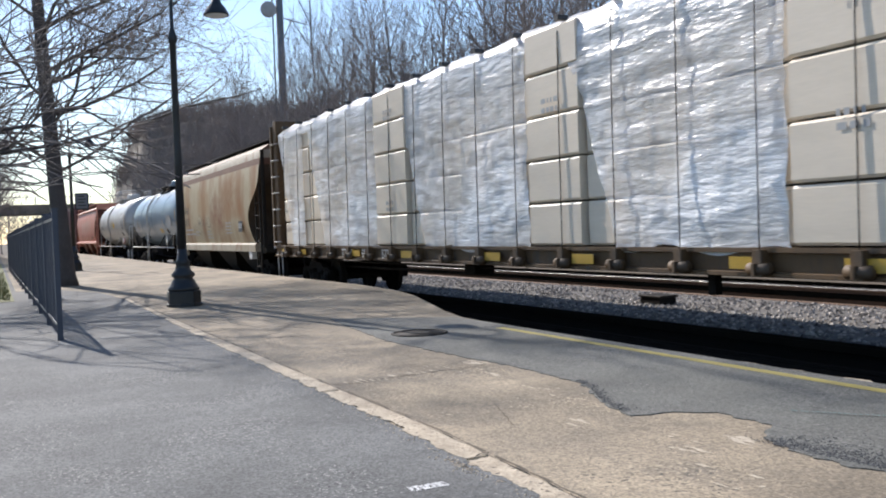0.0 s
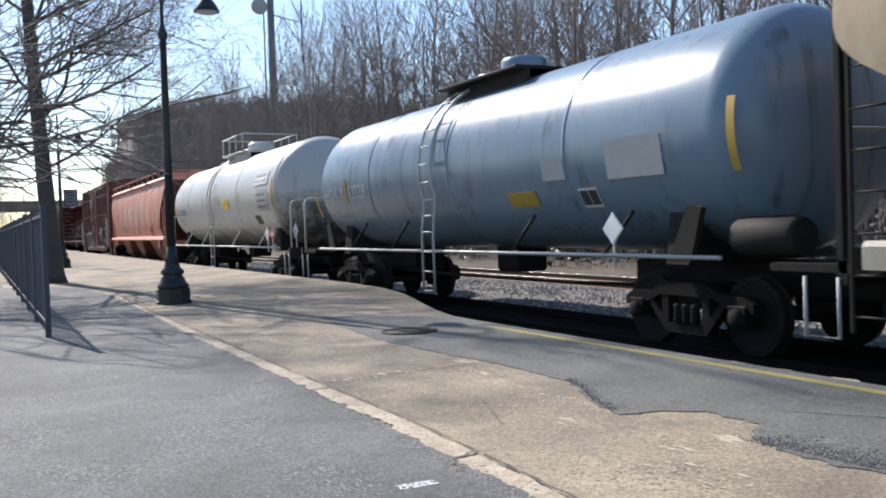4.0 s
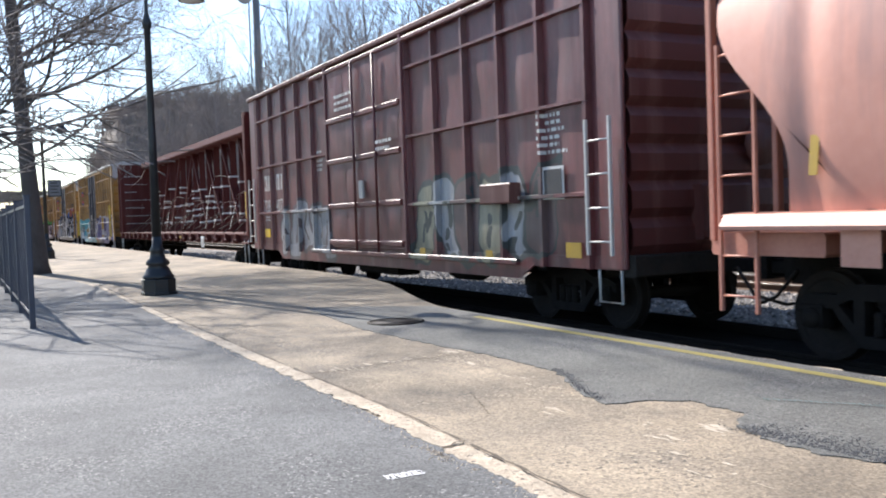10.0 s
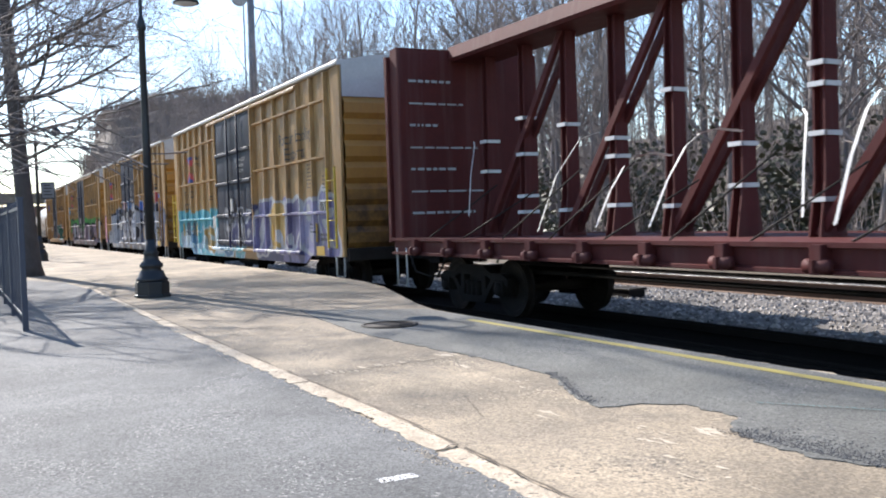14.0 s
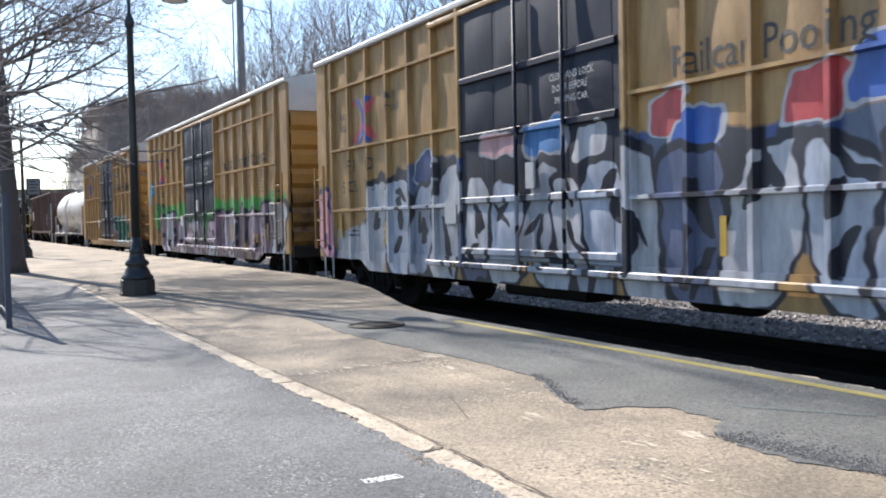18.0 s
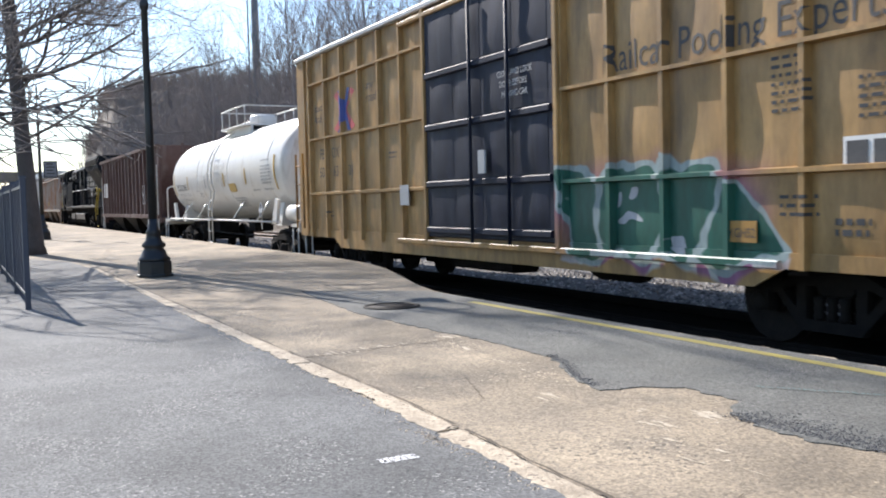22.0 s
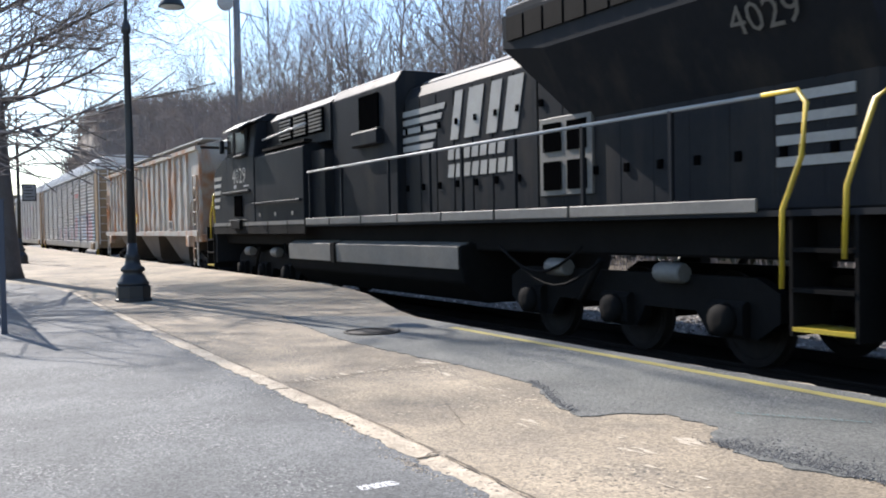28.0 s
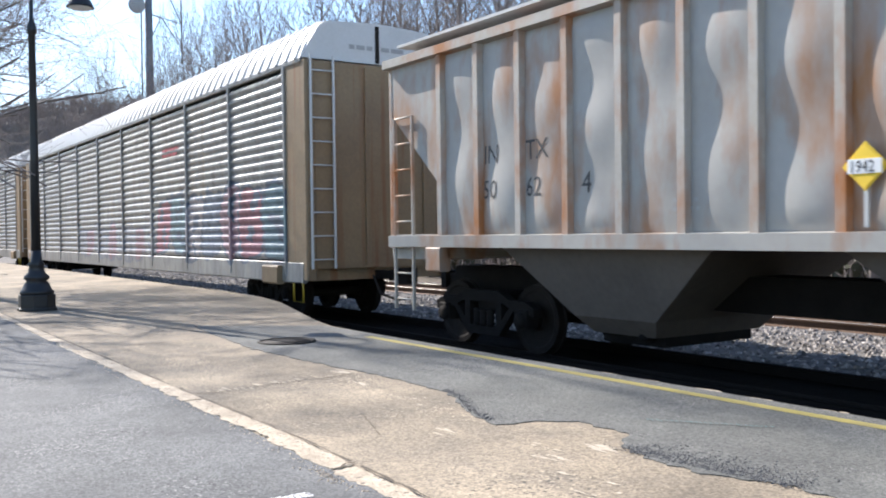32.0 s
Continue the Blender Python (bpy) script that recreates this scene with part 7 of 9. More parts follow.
def lofted(levels, sides=16, only=(0, 1, 2, 3), knee=None):
    """A hopper body from levels (z, half length, half width); each of its four sides rounds by itself.
    Below the knee the ends slope inwards under the car."""
    s = Shape()
    m = len(levels)
    for side in only:
        n = sides if side % 2 == 0 else 4
        v = []
        for z, L, W in levels:
            if side % 2 and knee and z < knee:
                L = min(L, float(np.interp(knee, [q[0] for q in levels], [q[1] for q in levels])) - (knee - z) * 0.95) - 0.02
            a, b = [((-L, -W), (L, -W)), ((L, -W), (L, W)), ((L, W), (-L, W)), ((-L, W), (-L, -W))][side]
            v += [(a[0] + (b[0] - a[0]) * i / n, a[1] + (b[1] - a[1]) * i / n, z) for i in range(n + 1)]
        s.add(v, [(i * (n + 1) + j, i * (n + 1) + j + 1, (i + 1) * (n + 1) + j + 1, (i + 1) * (n + 1) + j) for i in range(m - 1) for j in range(n)], True)
    for (z, L, W), up in ((levels[0], False), (levels[-1], True)):
        if 0 not in only:
            break
        if knee and not up:
            L = float(np.interp(knee, [q[0] for q in levels], [q[1] for q in levels])) - (knee - z) * 0.95
        q = [(-L, -W, z), (L, -W, z), (L, W, z), (-L, W, z)]
        s.add(q if up else q[::-1], [(0, 1, 2, 3)], False)
    return s


def bays(c, centers, top_w, z_top, mat, z_bot=0.36):
    """Funnels that narrow both ways, with an outlet gate under each."""
    for x in centers:
        b = Shape()
        for (wa, ya, za), (wb, yb, zb) in (((top_w / 2, 1.40, z_top), (0.66, 1.08, z_bot + 0.2)), ((0.66, 1.08, z_bot + 0.2), (0.5, 0.9, z_bot))):
            v = [(x + s * w, t * y, z) for w, y, z in ((wa, ya, za), (wb, yb, zb)) for s, t in ((-1, -1), (1, -1), (1, 1), (-1, 1))]
            b.add(v, [(4, 5, 1, 0), (5, 6, 2, 1), (6, 7, 3, 2), (7, 4, 0, 3), (7, 6, 5, 4)])
        bay = part("hopper_bay", b, mat, c)
        part("outlet_gate", Shape().box(x - 0.5, x + 0.5, -0.75, 0.75, z_bot - 0.12, z_bot + 0.05, 0.02).lathe([(0.03, -0.05), (0.06, 0.0), (0.06, 0.12), (0.03, 0.16)], (x + 0.3, -0.9, z_bot), 8, "y"), M_TRUCK, bay)


def hopper_ends(c, half, mat, top, sill_z, step=0.38):
    for s in (-1, 1):
        fr = Shape()
        for y in (-1.45, -0.5, 0.5, 1.45):
            fr.box(s * (half - 0.1), s * (half - 0.02), y - 0.05, y + 0.05, sill_z - 0.1, top - (0.0 if abs(y) < 1 else 0.1), 0.01)
        part("end_frame", fr, mat, c)
        part("end_sill", Shape().box(s * (half - 1.5), s * half, -1.45, 1.45, sill_z - 0.26, sill_z - 0.02, 0.03), mat, c)
        a, b = (half - 0.72, half - 0.22)
        ladder(c, a if s > 0 else -b, b if s > 0 else -a, -1.53, 0.5, top - 0.9, step, mat if mat is not M_OREBROWN else M_GREYSTEEL)
        ladder_x(c, 0.6, 1.05, s * (half + 0.03), sill_z, top, step, mat)


def beige_hopper():
    c = new_car("covered_hopper_car", "rust streaked beige covered hopper car with smooth curved sides", -33.7)
    lv = eased([(1.30, 5.75, 1.46), (1.5, 5.62, 1.52), (2.0, 5.32, 1.585), (2.4, 5.45, 1.60), (3.05, 6.7, 1.60), (3.4, 6.76, 1.58), (3.68, 6.76, 1.54)])
    SURF[c] = lambda x, z: float(np.interp(z, [v[0] for v in lv], [v[2] for v in lv]))
    part("body", lofted(lv, 16, (0, 2)), M_BEIGE, c)
    # ends get the darkened paint instead of the beige of the sides
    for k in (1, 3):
        part("end_sheet", lofted(lv, 16, (k,)), M_BEIGEEND, c, "dark brown end sheet, soot and end shade in its colour")
    part("upper_body", lofted([(3.86, 6.76, 1.50), (4.05, 6.76, 1.47), (4.12, 6.76, 1.42)]), M_BEIGETRIM, c)
    part("brown_band", lofted([(3.67, 6.765, 1.535), (3.87, 6.765, 1.51)]), M_BROWNBAND, c)
    rf = Shape().prism([(-1.43, 4.12), (-1.2, 4.28), (0, 4.42), (1.2, 4.28), (1.43, 4.12)], -6.7, 6.7, "x")
    roof = part("roof", rf, M_BROWNBAND, c)
    for s in (-1, 1):
        part("running_board", Shape().box(-6.8, 6.8, s * 0.55, s * 1.2, 4.40, 4.44), M_DARKSTEEL, roof)
        rr = Shape()
        for i in range(15):
            x = -6.7 + i * 0.957
            rr.box(x - 0.02, x + 0.02, s * 0.85, s * 0.9, 4.2, 4.41)
        part("board_brackets", rr, M_DARKSTEEL, roof)
        part("side_sill", Shape().prism([(s * 1.44, 1.09), (s * 1.62, 1.09), (s * 1.62, 1.3), (s * 1.58, 1.35), (s * 1.44, 1.35)], -6.45, 6.25, "x"), M_BEIGETRIM, c, "pale sill stained by rust")
    for x in np.linspace(-4.4, 4.4, 5):
        part("hatch", Shape().box(x - 0.75, x + 0.75, -0.45, 0.45, 4.36, 4.5, 0.04), M_DARKSTEEL, roof)
    for x in (-3.4, 0.1, 3.0, 5.1):
        s = Shape()
        rows = [[(x - 0.015, -w - 0.006, z), (x + 0.015, -w - 0.006, z)] for z, L, w in lv[:-1]]
        part("weld_seam", s.sheet(rows), M_BEIGE, c)
    bays(c, (-3.3, 0.9, 4.1), 3.5, 1.3, M_DARKSTEEL)
    hopper_ends(c, 6.85, M_DARKSTEEL, 4.2, 1.3)
    part("underframe", Shape().box(-6.9, 6.9, -0.3, 0.3, 0.7, 1.1), M_TRUCK, c)
    lettering("NAHX", -5.15, -1.612, 2.5, 0.42, M_LETBLACK, c, squeeze=0.9)
    lettering("20782", -5.1, -1.603, 2.05, 0.42, M_LETBLACK, c, squeeze=0.9)
    bars(-5.1, -1.61, 1.85, 2.2, 2, M_LETGREY, c, h=0.06, gap=0.17, seed=4)
    plate(c, 4.45, 1.88, 0.5, 0.34, -1.61, M_LETBLACK, "stencil_panel")
    plate(c, 4.33, 1.9, 0.16, 0.16, -1.62, M_LETGREY, "stencil_mark")
    plate(c, 4.57, 1.9, 0.16, 0.16, -1.62, M_LETGREY, "stencil_mark")
    for j, (x, z, w, r) in enumerate(((-0.9, 1.75, 0.9, 3), (2.2, 2.0, 0.9, 4), (-3.0, 1.75, 0.8, 2))):
        bars(x, -1.605, z, w, r, M_LETGREY, c, h=0.05, gap=0.11, seed=j + 21)
    sc = Shape()
    for a, b in (((-3.3, 2.15), (-3.1, 1.8)), ((-3.1, 1.8), (-2.95, 2.1)), ((-2.95, 2.1), (-2.8, 1.85))):
        sc.tube([(a[0], -1.60, a[1]), (b[0], -1.60, b[1])], 0.009, 4)
    for cx, cz, r in ((-2.2, 1.95, 0.32), (-2.2, 2.0, 0.12), (-1.4, 1.9, 0.25), (-0.8, 1.95, 0.2), (-2.0, 2.25, 0.2), (-1.55, 2.15, 0.16), (-0.95, 2.2, 0.16), (-0.4, 2.1, 0.22), (-0.35, 1.85, 0.12)):
        sc.tube([(cx + r * math.cos(a), -1.60, cz + 0.8 * r * math.sin(a)) for a in np.linspace(0, 6.0, 16)], 0.009, 4)
    part("scrawl", sc, M_LETBLACK, c, "black sprayed outline scrawl")
    for s in (-1, 1):
        truck(c, s * 5.15)
        part("jacking_pad", Shape().box(s * 5.4, s * 5.75, -1.6, -1.4, 0.86, 1.08, 0.02), M_LETWHITE if s > 0 else M_BEIGETRIM, c)
    couplers(c, 7.5)


beige_hopper()


def salmon_hopper():
    c = new_car("covered_hopper_car", "faded salmon pink covered hopper car with bulging sides", -84.6)
    lv = eased([(1.45, 7.95, 1.47), (1.7, 7.9, 1.53), (2.2, 7.85, 1.59), (2.7, 8.2, 1.61), (3.05, 8.6, 1.595), (3.5, 8.85, 1.54), (3.85, 8.85, 1.45), (4.0, 8.85, 1.40)])
    # plates that pillow out between their welded seams
    seams = [-7.63 + 1.9 * i for i in range(9)]
    SURF[c] = lambda x, z: float(np.interp(z, [v[0] for v in lv], [v[2] for v in lv])) - 0.032 * sum(math.exp(-((x - q) / 0.13) ** 2) for q in seams)
    body = lofted(lv, 150, (0, 2), 3.1)
    body.v = [(x, y - math.copysign(0.032 * sum(math.exp(-((x - q) / 0.13) ** 2) for q in seams), y), z) for x, y, z in body.v]
    part("body", body, M_SALMON, c)
    # end sheets in the dark tone: soot plus the shade between the cars
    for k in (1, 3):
        part("end_sheet", lofted(lv, 20, (k,), 3.1), M_SALMONEND, c, "sloped end sheet, soot and recess shade in its colour")
    part("roof_rail", Shape().prism([(-1.48, 3.98), (-1.55, 4.03), (-1.40, 4.13), (1.40, 4.13), (1.55, 4.03), (1.48, 3.98)], -8.95, 8.95, "x"), M_SALMONSILL, c, "pale salmon roof eave")
    rf = Shape().prism([(-1.4, 4.12), (-1.1, 4.27), (0, 4.38), (1.1, 4.27), (1.4, 4.12)], -8.85, 8.85, "x")
    roof = part("roof", rf, M_SALMON, c)
    part("end_top", Shape().prism([(8.0, 3.98), (8.95, 3.98), (8.95, 4.42), (8.4, 4.42)], -1.4, 1.4, "y"), M_SALMONTRIM, c)
    for s in (-1, 1):
        part("running_board", Shape().box(-8.9, 8.9, s * 0.75, s * 1.3, 4.42, 4.46), M_DARKSTEEL, roof)
        for i in range(12):
            x = -8.7 + i * 1.58
            part("rail_post", Shape().box(x - 0.025, x + 0.025, s * 1.4, s * 1.44, 4.1, 4.44), M_SALMONTRIM, roof)
        part("roof_handrail", Shape().box(-8.8, 8.8, s * 1.39, s * 1.45, 4.41, 4.46), M_SALMONTRIM, roof)
        # leaning face in the lifted tone makes the sill look sunlit
        part("side_sill", Shape().prism([(s * 1.42, 1.36), (s * 1.67, 1.36), (s * 1.68, 1.40), (s * 1.61, 1.52), (s * 1.42, 1.54)], -8.7, 9.0, "x"), M_SALMONSILL, c)
    for x in seams[1:]:
        rows = [[(x - 0.011, -w + 0.027, z), (x + 0.011, -w + 0.027, z)] for z, L, w in lv]
        part("weld_seam", Shape().sheet(rows), M_SALMONTRIM, c)
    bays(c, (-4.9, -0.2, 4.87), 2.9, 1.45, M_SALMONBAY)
    hopper_ends(c, 9.05, M_SALMONTRIM, 4.2, 1.35, 0.42)
    part("underframe", Shape().box(-9, 9, -0.3, 0.3, 0.7, 1.1), M_TRUCK, c)
    # the owner's mark and name as plain faded shapes
    def slab(s, x0, x1, z0, z1):
        n = max(1, math.ceil((z1 - z0) / 0.07))
        for i in range(n):
            a, b = z0 + (z1 - z0) * i / n, z0 + (z1 - z0) * (i + 1) / n
            s.add([(x0, 0, a), (x1, 0, a), (x1, 0, b), (x0, 0, b)], [(0, 1, 2, 3)])

    def oval(s, cx, cz, rx, rz, w, n=22):
        p = [(cx + rx * math.cos(math.tau * i / n), cz + rz * math.sin(math.tau * i / n)) for i in range(n)]
        q = [(cx + (rx - w) * math.cos(math.tau * i / n), cz + (rz - w) * math.sin(math.tau * i / n)) for i in range(n)]
        s.add([(u, 0, v) for u, v in p] + [(u, 0, v) for u, v in q], [(i, (i + 1) % n, n + (i + 1) % n, n + i)[::-1] for i in range(n)])

    mk, worn = Shape(), Shape()
    x = -1.68
    for k, (w, h) in enumerate(((0.42, 0.62), (0.46, 0.42), (0.3, 0.55), (0.42, 0.42), (0.36, 0.42), (0.42, 0.6), (0.46, 0.62), (0.42, 0.42), (0.3, 0.42), (0.42, 0.42))):
        m = mk if k < 2 else worn
        if k == 0:
            slab(m, x + 0.05, x + 0.14, -0.12, h - 0.1)
            oval(m, x + 0.22, h - 0.31, 0.17, 0.20, 0.08)
        elif k % 2 == 0:
            slab(m, x + 0.05, x + 0.13, 0, h)
            slab(m, x + 0.22, x + 0.30, 0, h * 0.7)
        else:
            oval(m, x + 0.02 + w * 0.42, 0.21, w * 0.42, 0.21, 0.08)
        x += w
    em = Shape()
    for k in range(3):
        r = 0.14 + 0.11 * k
        arc = [(-2.42 - r * math.cos(u) * 0.95, 0.2 + (r + 0.12) * math.sin(u)) for u in np.linspace(-0.5, 1.35, 13)]
        for (xa, za), (xb, zb) in zip(arc, arc[1:]):
            em.add([(xa, 0, za), (xa + 0.07, 0, za), (xb + 0.07, 0, zb), (xb, 0, zb)], [(0, 1, 2, 3)])
    for sh, m, what in ((mk, M_FADED, "faded pale owner's name"), (worn, M_FAINT, "nearly worn off greenish owner's name"), (em, M_FADED, "faded pale owner's sign")):
        part("owner_mark", sh, m, c, what).matrix_basis = pose(0, -max(w for _, _, w in lv) - 0.0035, 2.52)
    bars(-3.45, -1.60, 1.98, 1.15, 4, M_LETBROWN, c, h=0.022, gap=0.075, seed=9)
    bars(0.3, -1.602, 1.86, 1.0, 2, M_FAINT, c, h=0.03, gap=0.1, seed=15)
    panel = plate(c, 5.37, 1.84, 0.48, 0.28, -1.575, M_LETBLACK, "stencil_panel")
    for k in range(3):
        part("stencil_line", Shape().box(-0.235 + 0.227 * k, -0.22 + 0.227 * k, -0.007, -0.004, -0.13, 0.13), M_LETGREY, panel)
    plate(c, 5.37, 1.66, 0.44, 0.03, -1.54, M_LETGREY, "stencil_line")
    plate(c, 7.0, 3.72, 0.7, 0.12, -1.492, M_FADED, "name_plate", slope=-14)
    for x, z in ((-7.55, 2.06), (-4.55, 1.8), (-1.55, 1.8), (1.62, 1.8), (4.8, 1.8), (7.7, 2.06)):
        plate(c, x, z, 0.10, 0.38, -1.55 if z < 2 else -1.585, M_REFLECT, "reflector", slope=-6)
    plate(c, 7.3, 1.2, 0.42, 0.36, -1.56, M_SALMONSILL, "jacking_pad")
    plate(c, -7.08, 1.2, 0.42, 0.36, -1.56, M_SALMONSILL, "jacking_pad")
    for s in (-1, 1):
        truck(c, s * 7.15)
    couplers(c, 9.65)


salmon_hopper()


def post_hopper(label, x0, half, top, sill, paint, post_paint, frame_paint, n_posts, L_low, bay_x, bay_mat, depth, seed, proud=1.565):
    c = new_car("covered_hopper_car" if paint is M_HOPGREY else "open_hopper_car", label, x0)
    body = lofted([(sill, L_low, 1.46), (sill + 0.1, L_low, 1.46), (sill + 1.05, L_low + 0.15, 1.46), (top - 0.75, half - 0.06, 1.46), (top - 0.1, half - 0.06, 1.46)], 16)
    part("body", body, paint, c)
    xs = [-L_low + 0.05 + (2 * L_low - 0.1) * i / (n_posts - 1) for i in range(n_posts)]
    drape(c, [(a, b, seed + a) for a, b in zip(xs, xs[1:])], 1.475, depth)
    for side in (-1, 1):
        for a, b in zip(xs, xs[1:]):
            s = Shape()
            bulged(s, a, b, sill + 0.06, top - 0.16, side * 1.475, depth, seed + a, 8, 18, side)
            part("side_sheet", s, paint, c)
        for x in xs:
            part("post", Shape().prism([(x - 0.075, side * 1.47), (x - 0.05, side * proud), (x + 0.05, side * proud), (x + 0.075, side * 1.47)], sill - 0.06, top - 0.12, "z"), post_paint, c)
        for s in (-1, 1):
            # the tapered end sheet above the slope
            u = [(s * L_low, top - 0.12), (s * (half - 0.05), top - 0.12), (s * (half - 0.1), top - 0.85), (s * L_low, sill + 0.75)]
            part("end_sheet", Shape().prism(u, side * 1.44, side * 1.49, "y"), paint, c)
        part("top_chord", Shape().prism([(side * 1.44, top - 0.16), (side * 1.6, top - 0.14), (side * 1.6, top - 0.02), (side * 1.44, top)], -half, half, "x"), post_paint, c)
        part("side_sill", Shape().prism([(side * 1.40, sill - 0.08), (side * 1.585, sill - 0.08), (side * 1.585, sill + 0.08), (side * 1.40, sill + 0.1)], -half + 0.1, half - 0.1, "x"), paint, c)
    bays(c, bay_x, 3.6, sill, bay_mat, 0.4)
    hopper_ends(c, half, frame_paint, top, sill)
    part("underframe", Shape().box(-half, half, -0.3, 0.3, 0.7, 1.1), M_TRUCK, c)
    for s in (-1, 1):
        truck(c, s * (half - 1.75))
        part("jacking_pad", Shape().box(s * (half - 1.5), s * (half - 1.15), -1.6, -1.42, sill - 0.42, sill - 0.08, 0.02), post_paint if paint is M_HOPGREY else paint, c)
    couplers(c, half + 0.62)
    return c


def grey_hopper():
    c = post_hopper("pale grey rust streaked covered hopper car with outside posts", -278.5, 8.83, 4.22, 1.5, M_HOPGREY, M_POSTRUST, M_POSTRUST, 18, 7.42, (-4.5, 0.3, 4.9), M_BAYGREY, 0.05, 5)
    rf = Shape().prism([(-1.5, 4.2), (-1.1, 4.32), (0, 4.42), (1.1, 4.32), (1.5, 4.2)], -8.75, 8.75, "x")
    roof = part("roof", rf, M_HOPGREY, c)
    part("hatch_trough", Shape().box(-8.0, 8.0, -0.4, 0.4, 4.4, 4.5, 0.03), M_HOPGREY, roof)
    for s in (-1, 1):
        part("running_board", Shape().box(-8.8, 8.8, s * 0.75, s * 1.35, 4.42, 4.46), M_GREYSTEEL, roof)
    for k, (a, b, x) in enumerate((("IN", "50", -6.42), ("TX", "62", -5.55), ("", "4", -4.55))):
        if a:
            lettering(a, x, -1.585, 2.5, 0.34, M_LETBLACK, c)
        lettering(b, x, -1.585, 2.05, 0.34, M_LETBLACK, c)
    diamond(c, -1.06, 2.12, M_ORANGE, "1942", M_LETBLACK, -1.585, 0.29, M_ORANGE)
    plate(c, 5.16, 1.78, 0.46, 0.30, -1.59, M_LETWHITE, "stencil_frame")
    for d in (-0.12, 0.12):
        plate(c, 5.16 + d * 0.85, 1.78, 0.185, 0.24, -1.598, M_LETBLACK, "stencil_panel")
    for j, (x, z, w, r) in enumerate(((4.98, 2.3, 0.4, 4), (4.0, 2.0, 0.5, 2), (-3.2, 1.9, 0.4, 2), (3.0, 2.3, 0.5, 3))):
        bars(x, -1.585, z, w, r, M_LETGREY, c, h=0.04, gap=0.09, seed=j + 31)


grey_hopper()


def brown_hopper():
    c = post_hopper("weathered dark brown open hopper car with outside posts", -236.3, 8.4, 4.2, 1.22, M_OREBROWN, M_OREBROWN, M_OREBROWN, 16, 7.55, (-4.2, 0.0, 4.2), M_DARKSTEEL, 0.04, 17, 1.60)
    part("load", Shape().box(-8.2, 8.2, -1.4, 1.4, 3.6, 3.9, 0.1), M_GRAVEL, c)
    plate(c, -6.25, 2.55, 1.6, 0.75, -1.578, M_LETGREY, "number_panel")
    lettering("AW/MW", -7.0, -1.585, 2.6, 0.32, M_LETBLACK, c)
    lettering("461", -6.75, -1.585, 2.25, 0.36, M_LETBLACK, c)
    lettering("LD LMT", -6.7, -1.58, 1.85, 0.14, M_LETWHITE, c)
    lettering("LT WT", -6.7, -1.58, 1.68, 0.14, M_LETWHITE, c)
    fr = Shape().box(-0.3, 0.3, -0.01, 0, -0.4, -0.36).box(-0.3, 0.3, -0.01, 0, 0.36, 0.4).box(-0.3, -0.26, -0.01, 0, -0.4, 0.4).box(0.26, 0.3, -0.01, 0, -0.4, 0.4).box(-0.3, 0.3, -0.01, 0, -0.03, 0.03)
    part("stencil_frame", fr, M_LETGREY, c).matrix_basis = pose(5.3, -1.58, 2.15)
    bars(-3.0, -1.578, 2.6, 0.5, 4, M_LETGREY, c, h=0.05, gap=0.1, seed=3)


brown_hopper()


